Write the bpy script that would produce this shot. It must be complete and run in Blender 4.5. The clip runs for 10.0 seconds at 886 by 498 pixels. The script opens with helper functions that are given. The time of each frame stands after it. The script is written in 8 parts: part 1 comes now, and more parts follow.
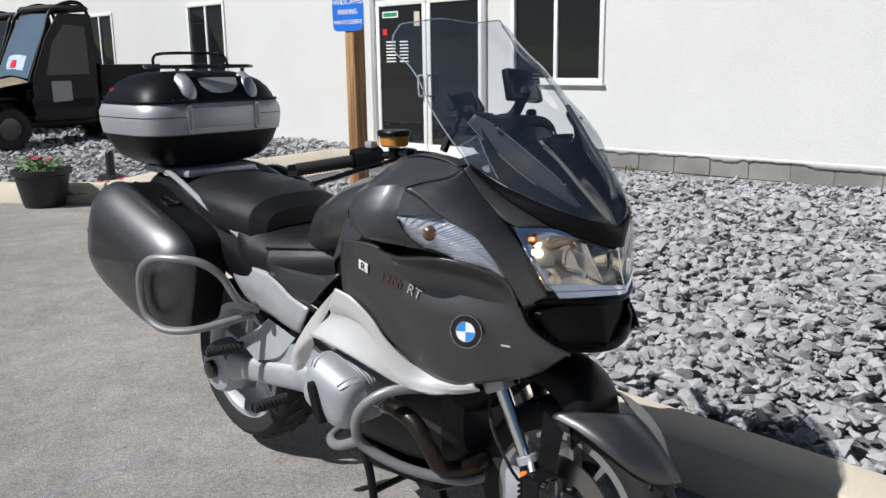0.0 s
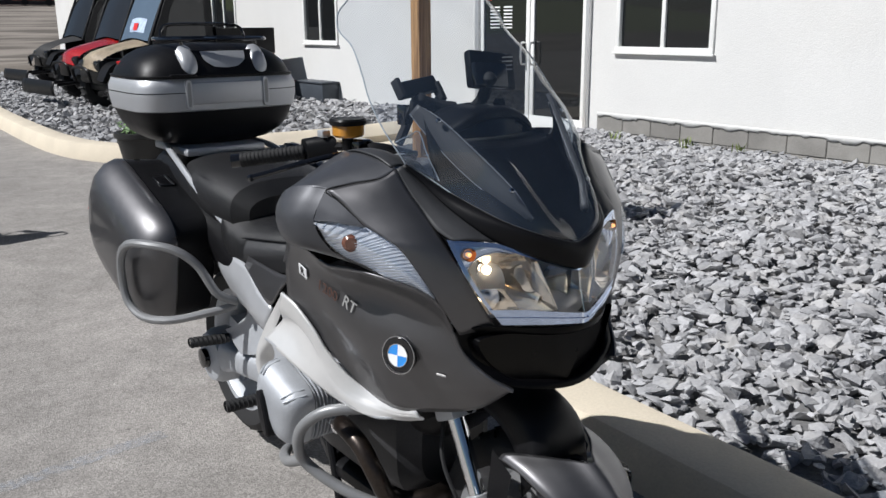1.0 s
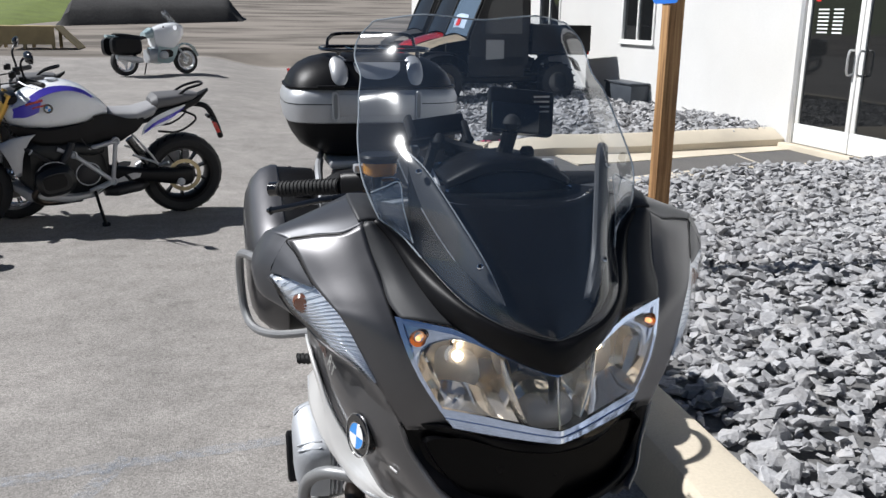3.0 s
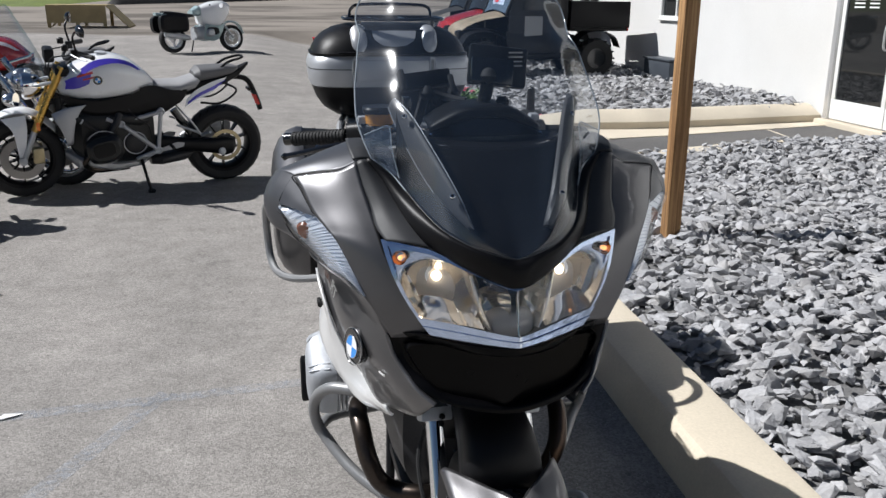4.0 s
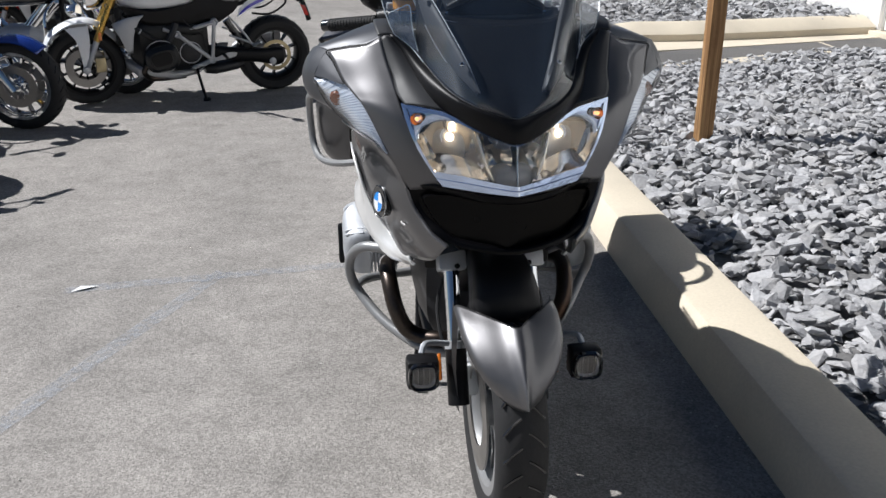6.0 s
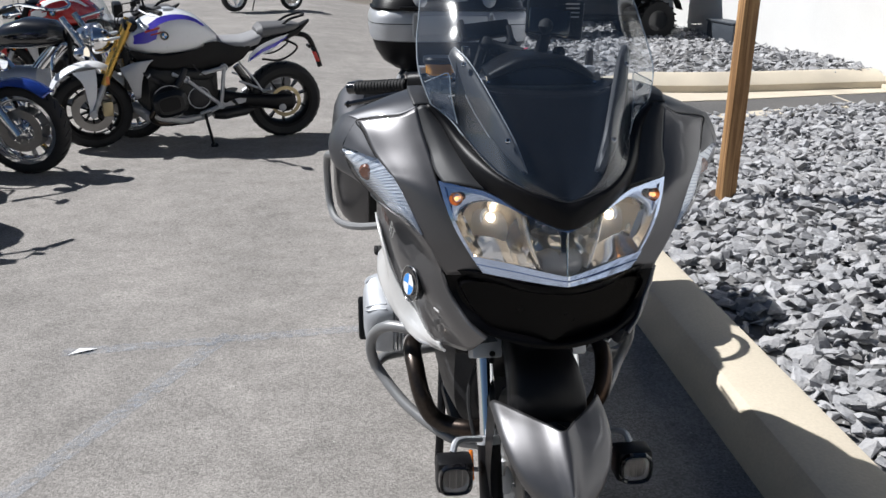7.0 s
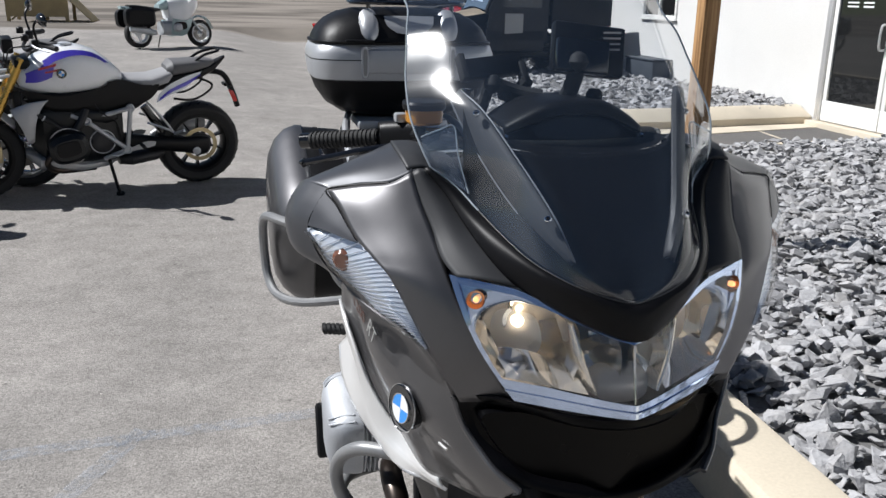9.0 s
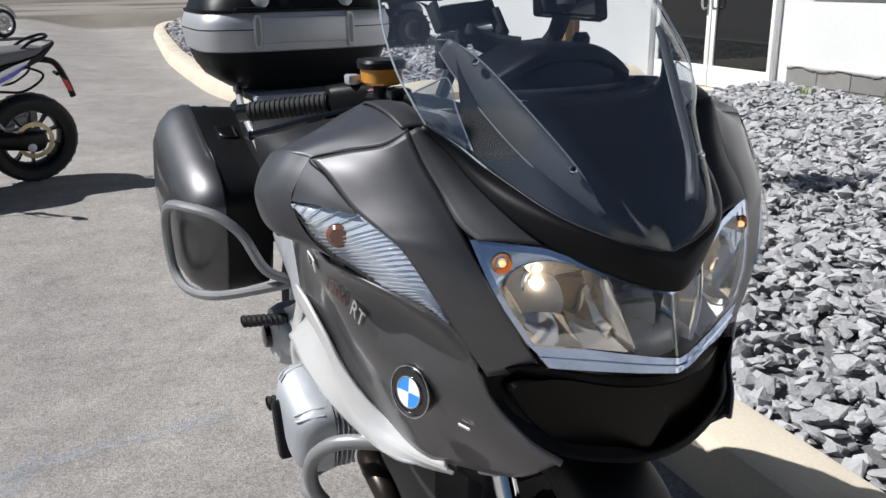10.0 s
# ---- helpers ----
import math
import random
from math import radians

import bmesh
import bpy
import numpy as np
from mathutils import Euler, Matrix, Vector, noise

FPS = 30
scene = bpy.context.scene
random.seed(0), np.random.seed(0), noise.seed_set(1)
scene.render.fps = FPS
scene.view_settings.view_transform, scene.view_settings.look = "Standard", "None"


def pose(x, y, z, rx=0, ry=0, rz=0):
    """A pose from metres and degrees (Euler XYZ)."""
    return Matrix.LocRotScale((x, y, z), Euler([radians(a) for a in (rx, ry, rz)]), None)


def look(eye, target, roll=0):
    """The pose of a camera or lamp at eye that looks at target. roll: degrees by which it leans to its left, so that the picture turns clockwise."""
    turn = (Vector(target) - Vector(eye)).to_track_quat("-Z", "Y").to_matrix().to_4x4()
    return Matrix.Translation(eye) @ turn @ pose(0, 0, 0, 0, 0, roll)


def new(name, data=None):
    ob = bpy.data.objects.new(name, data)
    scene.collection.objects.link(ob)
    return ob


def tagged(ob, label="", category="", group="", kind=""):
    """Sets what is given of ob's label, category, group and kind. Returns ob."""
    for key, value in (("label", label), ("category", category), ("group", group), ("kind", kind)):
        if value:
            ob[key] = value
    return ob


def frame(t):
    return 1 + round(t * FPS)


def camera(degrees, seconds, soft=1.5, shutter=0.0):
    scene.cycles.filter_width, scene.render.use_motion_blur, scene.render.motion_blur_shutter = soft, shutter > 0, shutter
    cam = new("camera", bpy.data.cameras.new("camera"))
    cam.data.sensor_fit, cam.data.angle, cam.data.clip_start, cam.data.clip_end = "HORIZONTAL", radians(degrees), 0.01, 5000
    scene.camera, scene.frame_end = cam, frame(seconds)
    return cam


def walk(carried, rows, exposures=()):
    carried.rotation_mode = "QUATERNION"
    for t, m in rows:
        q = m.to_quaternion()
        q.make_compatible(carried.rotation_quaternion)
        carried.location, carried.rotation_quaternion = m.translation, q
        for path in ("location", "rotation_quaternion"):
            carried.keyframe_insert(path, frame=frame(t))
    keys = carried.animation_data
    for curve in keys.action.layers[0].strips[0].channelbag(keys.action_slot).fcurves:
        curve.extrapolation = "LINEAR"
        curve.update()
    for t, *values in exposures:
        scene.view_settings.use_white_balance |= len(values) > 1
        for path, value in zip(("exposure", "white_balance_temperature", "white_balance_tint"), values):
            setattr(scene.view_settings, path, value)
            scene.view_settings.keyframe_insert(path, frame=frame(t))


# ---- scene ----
cam = camera(54.7, 10.0)
METRES, EYE, TILT, LEAN, TURN = 3.012, 1.6, 0.0, 0.0, -42.6
PATH = [
    (0, (0.104, 0.123, 1.469), (1.5, 1.489, 1.038), -0.8),
    (0.5, (0.375, 0.095, 1.478), (1.67, 1.544, 1.007), -0.2),
    (1, (0.619, 0.058, 1.501), (1.779, 1.607, 0.994), -0.4),
    (1.5, (0.873, 0.107, 1.525), (1.88, 1.756, 1.007), -1.4),
    (2, (1.059, 0.149, 1.535), (1.901, 1.884, 1.005), -1.2),
    (2.5, (1.239, 0.115, 1.559), (1.854, 1.942, 1.024), -0.4),
    (2.7, (1.297, 0.097, 1.567), (1.838, 1.95, 1.044), 0.1),
    (3.8, (1.402, -0.157, 1.554), (1.812, 1.727, 1.022), 0.7),
    (4, (1.414, -0.22, 1.542), (1.789, 1.661, 0.975), 0.5),
    (4.5, (1.452, -0.4, 1.505), (1.741, 1.467, 0.847), -0.0),
    (5, (1.476, -0.509, 1.483), (1.726, 1.337, 0.757), -0.5),
    (5.2, (1.449, -0.544, 1.471), (1.717, 1.299, 0.742), -0.8),
    (6.3, (1.448, -0.515, 1.496), (1.679, 1.331, 0.761), 0.3),
    (6.5, (1.434, -0.475, 1.499), (1.666, 1.381, 0.792), 0.7),
    (7, (1.394, -0.317, 1.524), (1.644, 1.559, 0.876), 0.8),
    (7.5, (1.364, -0.178, 1.523), (1.67, 1.705, 0.924), 0.9),
    (8, (1.354, -0.072, 1.517), (1.718, 1.81, 0.946), 1.1),
    (8.5, (1.335, 0.074, 1.501), (1.732, 1.957, 0.954), 1.3),
    (9, (1.317, 0.207, 1.482), (1.767, 2.071, 0.915), 1.2),
    (9.5, (1.241, 0.33, 1.461), (1.836, 2.142, 0.859), 0.1),
    (10, (1.117, 0.385, 1.43), (1.912, 2.115, 0.817), -0.8),
]
EXPOSURE = [(0.0, 0.09), (1.5, 0.20), (2.7, 0.32), (4.0, 0.27), (4.7, 0.31), (6.5, 0.37), (7.5, 0.37), (8.5, 0.34), (10.0, 0.33)]
walk(cam, [(t, look(eye, target, roll)) for t, eye, target, roll in PATH], EXPOSURE)

# ---- light ----
SUN_FROM = Vector((-0.64, 0.23, 0.735)).normalized()
world = bpy.data.worlds.new("World")
scene.world = world
world.use_nodes = True
_n = world.node_tree.nodes
_sky = _n.new("ShaderNodeTexSky")
_sky.sky_type, _sky.sun_disc = "NISHITA", False
_sky.sun_elevation = math.asin(SUN_FROM.z)
_sky.sun_rotation = math.atan2(SUN_FROM.x, SUN_FROM.y)
_sky.air_density, _sky.dust_density, _sky.ozone_density, _sky.altitude = 1.0, 0.5, 3.0, 900
world.node_tree.links.new(_sky.outputs[0], _n["Background"].inputs[0])
_n["Background"].inputs[1].default_value = 0.029
_sun = bpy.data.lights.new("sun", "SUN")
_sun.energy, _sun.angle, _sun.color = 5.0, radians(0.53), (0.985, 0.985, 0.99)
sun = new("sun", _sun)
sun.matrix_world = look(SUN_FROM * 50, (0, 0, 0))


# ---- materials ----


def mat(name, color, rough=0.5, metal=0.0, vary=0.12, scale=6.0, fine=60.0, bump=0.0, coat=0.0, dirt=None, dirt_amt=0.0, island=0.0, obj_rand=0.0, spec=0.5, rough_vary=0.08, voronoi=False):
    """A surface with variation at two scales, optional stains, fine relief and per-piece variation."""
    m = bpy.data.materials.new(name)
    m.use_nodes = True
    n, l = m.node_tree.nodes, m.node_tree.links
    b = n["Principled BSDF"]
    b.inputs["Roughness"].default_value, b.inputs["Metallic"].default_value = rough, metal
    b.inputs["Specular IOR Level"].default_value = spec
    if coat:
        b.inputs["Coat Weight"].default_value, b.inputs["Coat Roughness"].default_value = coat, 0.04
    co = n.new("ShaderNodeTexCoord")
    geo = n.new("ShaderNodeNewGeometry")
    big = n.new("ShaderNodeTexNoise")
    big.inputs["Scale"].default_value, big.inputs["Detail"].default_value = scale, 4
    small = n.new("ShaderNodeTexNoise")
    small.inputs["Scale"].default_value, small.inputs["Detail"].default_value = fine, 3
    l.new(geo.outputs["Position"], big.inputs["Vector"])
    l.new(geo.outputs["Position"], small.inputs["Vector"])
    add = n.new("ShaderNodeMath")
    add.operation = "ADD"
    l.new(big.outputs[0], add.inputs[0])
    l.new(small.outputs[0], add.inputs[1])
    value = n.new("ShaderNodeMapRange")
    value.inputs["From Min"].default_value, value.inputs["From Max"].default_value = 0.6, 1.4
    value.inputs["To Min"].default_value, value.inputs["To Max"].default_value = 1 - vary, 1 + vary
    l.new(add.outputs[0], value.inputs["Value"])
    out = value.outputs[0]
    if island or obj_rand:
        src = geo.outputs["Random Per Island"] if island else n.new("ShaderNodeObjectInfo").outputs["Random"]
        rng = n.new("ShaderNodeMapRange")
        rng.inputs["To Min"].default_value, rng.inputs["To Max"].default_value = 1 - (island or obj_rand), 1 + (island or obj_rand)
        l.new(src, rng.inputs["Value"])
        mul = n.new("ShaderNodeMath")
        mul.operation = "MULTIPLY"
        l.new(out, mul.inputs[0])
        l.new(rng.outputs[0], mul.inputs[1])
        out = mul.outputs[0]
    tint = n.new("ShaderNodeVectorMath")
    tint.operation = "SCALE"
    tint.inputs[0].default_value = color[:3]
    l.new(out, tint.inputs["Scale"])
    colour = tint.outputs[0]
    if dirt:
        patch = n.new("ShaderNodeTexNoise")
        patch.inputs["Scale"].default_value, patch.inputs["Detail"].default_value = scale * 0.45, 6
        l.new(geo.outputs["Position"], patch.inputs["Vector"])
        ramp = n.new("ShaderNodeMapRange")
        ramp.inputs["From Min"].default_value, ramp.inputs["From Max"].default_value = 0.48, 0.72
        ramp.inputs["To Max"].default_value = dirt_amt
        l.new(patch.outputs[0], ramp.inputs["Value"])
        mix = n.new("ShaderNodeMix")
        mix.data_type = "RGBA"
        l.new(ramp.outputs[0], mix.inputs[0])
        l.new(colour, mix.inputs[6])
        mix.inputs[7].default_value = (*dirt, 1)
        colour = mix.outputs[2]
    l.new(colour, b.inputs["Base Color"])
    rr = n.new("ShaderNodeMapRange")
    rr.inputs["To Min"].default_value, rr.inputs["To Max"].default_value = max(0.0, rough - rough_vary), min(1.0, rough + rough_vary)
    l.new(big.outputs[0], rr.inputs["Value"])
    l.new(rr.outputs[0], b.inputs["Roughness"])
    if bump:
        bp = n.new("ShaderNodeBump")
        bp.inputs["Strength"].default_value, bp.inputs["Distance"].default_value = 0.6, bump
        src = small
        if voronoi:
            src = n.new("ShaderNodeTexVoronoi")
            src.inputs["Scale"].default_value = fine
            l.new(geo.outputs["Position"], src.inputs["Vector"])
        l.new(src.outputs[0], bp.inputs["Height"])
        l.new(bp.outputs[0], b.inputs["Normal"])
    return m


def glass(name, color=(1, 1, 1), rough=0.0, ior=1.45, clear=0.9, dust_sheen=0.0, film=(0.75, 0.77, 0.80)):
    """A thin pane: sees through straight, with the gloss of its faces."""
    m = bpy.data.materials.new(name)
    m.use_nodes = True
    n, l = m.node_tree.nodes, m.node_tree.links
    n.remove(n["Principled BSDF"])
    tr, gl, mx, lw = n.new("ShaderNodeBsdfTransparent"), n.new("ShaderNodeBsdfGlossy"), n.new("ShaderNodeMixShader"), n.new("ShaderNodeLayerWeight")
    tr.inputs[0].default_value = (*[c * clear for c in color], 1)
    gl.inputs["Roughness"].default_value = rough
    r0 = 2 * ((ior - 1) / (ior + 1)) ** 2
    pw, ma, du, df = n.new("ShaderNodeMath"), n.new("ShaderNodeMath"), n.new("ShaderNodeMixShader"), n.new("ShaderNodeBsdfDiffuse")
    lw.inputs[0].default_value = 0.5
    pw.operation, ma.operation = "POWER", "MULTIPLY_ADD"
    l.new(lw.outputs["Facing"], pw.inputs[0])
    pw.inputs[1].default_value = 4.5
    l.new(pw.outputs[0], ma.inputs[0])
    ma.inputs[1].default_value, ma.inputs[2].default_value = 0.9 - r0, r0
    l.new(ma.outputs[0], mx.inputs[0])
    # a thin veil: some dust, and sky sheen put in as diffuse colour
    df.inputs[0].default_value = (*film, 1)
    du.inputs[0].default_value = dust_sheen
    l.new(tr.outputs[0], du.inputs[1])
    l.new(df.outputs[0], du.inputs[2])
    l.new(du.outputs[0], mx.inputs[1])
    l.new(gl.outputs[0], mx.inputs[2])
    l.new(mx.outputs[0], n["Material Output"].inputs[0])
    return m


def faded(name, color, cover):
    """Worn road paint: patches of thin colour with bare gaps."""
    m = bpy.data.materials.new(name)
    m.use_nodes = True
    n, l = m.node_tree.nodes, m.node_tree.links
    b = n["Principled BSDF"]
    b.inputs["Base Color"].default_value, b.inputs["Roughness"].default_value = (*color, 1), 0.9
    geo, no, rp, tr, mx = n.new("ShaderNodeNewGeometry"), n.new("ShaderNodeTexNoise"), n.new("ShaderNodeMapRange"), n.new("ShaderNodeBsdfTransparent"), n.new("ShaderNodeMixShader")
    no.inputs["Scale"].default_value, no.inputs["Detail"].default_value, no.inputs["Roughness"].default_value = 26, 8, 0.8
    l.new(geo.outputs["Position"], no.inputs["Vector"])
    rp.inputs["From Min"].default_value, rp.inputs["From Max"].default_value = 0.40, 0.66
    rp.inputs["To Max"].default_value = cover
    l.new(no.outputs[0], rp.inputs["Value"])
    l.new(rp.outputs[0], mx.inputs[0])
    l.new(tr.outputs[0], mx.inputs[1])
    l.new(b.outputs[0], mx.inputs[2])
    l.new(mx.outputs[0], n["Material Output"].inputs[0])
    return m


def glow(name, color, strength):
    m = bpy.data.materials.new(name)
    m.use_nodes = True
    b = m.node_tree.nodes["Principled BSDF"]
    b.inputs["Base Color"].default_value = (*color, 1)
    b.inputs["Emission Color"].default_value = (*color, 1)
    b.inputs["Emission Strength"].default_value = strength
    return m


def asphalt_material(name, base, old, crack):
    """Tarmac with fine aggregate, faded patches, tyre scuffs and pale dust."""
    m = mat(name, base, 0.88, vary=0.20, scale=1.6, fine=140, bump=0.007, spec=0.2, dirt=old, dirt_amt=0.8, rough_vary=0.06)
    n, l = m.node_tree.nodes, m.node_tree.links
    b = n["Principled BSDF"]
    geo = n.new("ShaderNodeNewGeometry")
    vo = n.new("ShaderNodeTexVoronoi")
    vo.inputs["Scale"].default_value = 150
    l.new(geo.outputs["Position"], vo.inputs["Vector"])
    hs = n.new("ShaderNodeMapRange")
    hs.inputs["To Min"].default_value, hs.inputs["To Max"].default_value = 0.74, 1.28
    sep = n.new("ShaderNodeSeparateColor")
    l.new(vo.outputs["Color"], sep.inputs[0])
    l.new(sep.outputs[0], hs.inputs["Value"])
    sc = n.new("ShaderNodeVectorMath")
    sc.operation = "SCALE"
    old_link = b.inputs["Base Color"].links[0].from_socket
    l.new(old_link, sc.inputs[0])
    # hand-sized mottling and sparse dark specks
    mo = n.new("ShaderNodeTexNoise")
    mo.inputs["Scale"].default_value, mo.inputs["Detail"].default_value, mo.inputs["Roughness"].default_value = 5.5, 7, 0.72
    l.new(geo.outputs["Position"], mo.inputs["Vector"])
    mr = n.new("ShaderNodeMapRange")
    mr.inputs["From Min"].default_value, mr.inputs["From Max"].default_value = 0.32, 0.68
    mr.inputs["To Min"].default_value, mr.inputs["To Max"].default_value = 0.84, 1.17
    l.new(mo.outputs[0], mr.inputs["Value"])
    sp = n.new("ShaderNodeTexVoronoi")
    sp.inputs["Scale"].default_value = 5.5
    l.new(geo.outputs["Position"], sp.inputs["Vector"])
    sr = n.new("ShaderNodeMapRange")
    sr.inputs["From Min"].default_value, sr.inputs["From Max"].default_value = 0.035, 0.075
    sr.inputs["To Min"].default_value, sr.inputs["To Max"].default_value = 0.68, 1.0
    l.new(sp.outputs["Distance"], sr.inputs["Value"])
    both = n.new("ShaderNodeMath")
    both.operation = "MULTIPLY"
    l.new(mr.outputs[0], both.inputs[0])
    l.new(sr.outputs[0], both.inputs[1])
    grain = n.new("ShaderNodeMath")
    grain.operation = "MULTIPLY"
    l.new(hs.outputs[0], grain.inputs[0])
    l.new(both.outputs[0], grain.inputs[1])
    l.new(grain.outputs[0], sc.inputs["Scale"])
    # far weathered concrete with cracks beyond the tarmac's edge
    px = n.new("ShaderNodeSeparateXYZ")
    l.new(geo.outputs["Position"], px.inputs[0])
    wob = n.new("ShaderNodeTexNoise")
    wob.inputs["Scale"].default_value = 0.25
    l.new(geo.outputs["Position"], wob.inputs["Vector"])
    edge = n.new("ShaderNodeMath")
    edge.operation = "MULTIPLY_ADD"
    l.new(wob.outputs[0], edge.inputs[0])
    edge.inputs[1].default_value = 3.0
    l.new(px.outputs["Y"], edge.inputs[2])
    far = n.new("ShaderNodeMapRange")
    far.inputs["From Min"].default_value, far.inputs["From Max"].default_value = 29.2, 29.6
    l.new(edge.outputs[0], far.inputs["Value"])
    st = n.new("ShaderNodeTexNoise")
    st.inputs["Scale"].default_value, st.inputs["Detail"].default_value = 0.5, 8
    mp = n.new("ShaderNodeMapping")
    mp.inputs["Scale"].default_value = (0.35, 1.0, 1.0)
    l.new(geo.outputs["Position"], mp.inputs[0])
    l.new(mp.outputs[0], st.inputs["Vector"])
    cr = n.new("ShaderNodeValToRGB")
    cr.color_ramp.elements[0].position, cr.color_ramp.elements[0].color = 0.40, (*crack, 1)
    cr.color_ramp.elements[1].position, cr.color_ramp.elements[1].color = 0.56, (0.27, 0.24, 0.21, 1)
    l.new(st.outputs[0], cr.inputs[0])
    mx = n.new("ShaderNodeMix")
    mx.data_type = "RGBA"
    l.new(far.outputs[0], mx.inputs[0])
    l.new(sc.outputs[0], mx.inputs[6])
    l.new(cr.outputs[0], mx.inputs[7])
    l.new(mx.outputs[2], b.inputs["Base Color"])
    return m


M = {}
M["asphalt"] = asphalt_material("asphalt", (0.268, 0.252, 0.237), (0.352, 0.329, 0.309), (0.13, 0.115, 0.10))
M["kerb"] = mat("kerb_concrete", (0.60, 0.53, 0.42), 0.85, vary=0.10, scale=3, fine=90, bump=0.002, dirt=(0.42, 0.37, 0.30), dirt_amt=0.5)
M["walk"] = mat("walk_asphalt", (0.095, 0.092, 0.09), 0.9, vary=0.14, scale=1.5, fine=180, bump=0.003, dirt=(0.15, 0.14, 0.13), dirt_amt=0.5)
M["stucco"] = mat("white_stucco", (0.655, 0.65, 0.635), 0.85, vary=0.06, scale=1.2, fine=70, bump=0.003, dirt=(0.62, 0.60, 0.56), dirt_amt=0.35)
M["block"] = mat("block_foundation", (0.23, 0.22, 0.205), 0.9, vary=0.18, scale=3, fine=80, bump=0.006, dirt=(0.42, 0.41, 0.38), dirt_amt=0.6, obj_rand=0.12)
M["stone"] = mat("crushed_slate", (0.335, 0.335, 0.345), 0.82, vary=0.22, scale=14, fine=70, bump=0.011, island=0.26, dirt=(0.52, 0.50, 0.48), dirt_amt=0.5)
M["stone_loose"] = mat("crushed_slate_loose", (0.335, 0.335, 0.345), 0.82, vary=0.22, scale=14, fine=70, bump=0.011, obj_rand=0.26, dirt=(0.52, 0.50, 0.48), dirt_amt=0.5)
M["soil"] = mat("grey_grit_soil", (0.15, 0.148, 0.148), 0.95, vary=0.3, scale=5, fine=60, bump=0.01)
M["vinyl"] = mat("white_vinyl", (0.80, 0.80, 0.78), 0.4, vary=0.04)
M["alu"] = mat("satin_aluminium", (0.66, 0.66, 0.66), 0.38, 0.6, vary=0.05, scale=3)
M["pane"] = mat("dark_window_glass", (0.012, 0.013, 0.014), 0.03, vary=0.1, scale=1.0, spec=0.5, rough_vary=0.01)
M["timber"] = mat("treated_timber", (0.33, 0.18, 0.075), 0.75, vary=0.3, scale=4, fine=50, bump=0.002, dirt=(0.20, 0.10, 0.04), dirt_amt=0.7)
def grain_along_z(m, dark, light):
    """Long streaks of grain up a timber, over its base colour."""
    n, l = m.node_tree.nodes, m.node_tree.links
    b = n["Principled BSDF"]
    geo, mp, no, rp, mx = n.new("ShaderNodeNewGeometry"), n.new("ShaderNodeMapping"), n.new("ShaderNodeTexNoise"), n.new("ShaderNodeValToRGB"), n.new("ShaderNodeMix")
    mp.inputs["Scale"].default_value = (1, 1, 0.035)
    no.inputs["Scale"].default_value, no.inputs["Detail"].default_value, no.inputs["Distortion"].default_value = 55, 5, 0.4
    l.new(geo.outputs["Position"], mp.inputs[0])
    l.new(mp.outputs[0], no.inputs["Vector"])
    rp.color_ramp.elements[0].position, rp.color_ramp.elements[0].color = 0.36, (*dark, 1)
    rp.color_ramp.elements[1].position, rp.color_ramp.elements[1].color = 0.62, (*light, 1)
    l.new(no.outputs[0], rp.inputs[0])
    mx.data_type, mx.inputs[0].default_value = "RGBA", 0.72
    l.new(b.inputs["Base Color"].links[0].from_socket, mx.inputs[6])
    l.new(rp.outputs[0], mx.inputs[7])
    l.new(mx.outputs[2], b.inputs["Base Color"])


grain_along_z(M["timber"], (0.15, 0.070, 0.022), (0.46, 0.27, 0.12))
M["signblue"] = mat("blue_sign_sheet", (0.02, 0.16, 0.62), 0.35, vary=0.04)
M["white"] = mat("white_print", (0.85, 0.85, 0.85), 0.5, vary=0.03)
M["red"] = mat("red_print", (0.65, 0.03, 0.03), 0.4, vary=0.06)
M["green"] = mat("green_print", (0.03, 0.25, 0.12), 0.5, vary=0.06)
M["black"] = mat("satin_black_plastic", (0.006, 0.006, 0.007), 0.42, spec=0.22, vary=0.2, scale=20, fine=900, bump=0.0002)
M["gloss_black"] = mat("gloss_black", (0.006, 0.006, 0.007), 0.12, vary=0.1, coat=0.6, rough_vary=0.04)
M["rubber"] = mat("tyre_rubber", (0.014, 0.014, 0.015), 0.75, vary=0.2, scale=12, fine=120, bump=0.001)


# ---- building helpers ----
ORIGIN = {}


def thing(name, at=(0, 0, 0), origin=None, rz=0.0, label="", category="", group="", kind=""):
    """An Empty at the base of a thing; its parts are given in build coordinates in which origin is that base."""
    ob = new(name)
    ob.empty_display_size = 0.2
    ob.matrix_world = pose(*at, 0, 0, rz)
    ORIGIN[ob.name] = Vector(origin if origin is not None else (0, 0, 0))
    return tagged(ob, label, category, group, kind)


def link_mesh(name, bm, material, smooth=True):
    me = bpy.data.meshes.new(name)
    bm.to_mesh(me)
    bm.free()
    for k in (material if isinstance(material, (list, tuple)) else [material]):
        me.materials.append(k)
    if smooth:
        me.polygons.foreach_set("use_smooth", [True] * len(me.polygons))
    return me


def part(name, bm, material, parent, label="", smooth=True, sharp=35):
    o = ORIGIN.get(parent.name, Vector())
    bmesh.ops.translate(bm, verts=bm.verts, vec=-o)
    me = link_mesh(name, bm, material, smooth)
    if smooth and sharp:
        me.set_sharp_from_angle(angle=radians(sharp))
    ob = new(name, me)
    ob.parent = parent
    ORIGIN[ob.name] = o
    return tagged(ob, label)


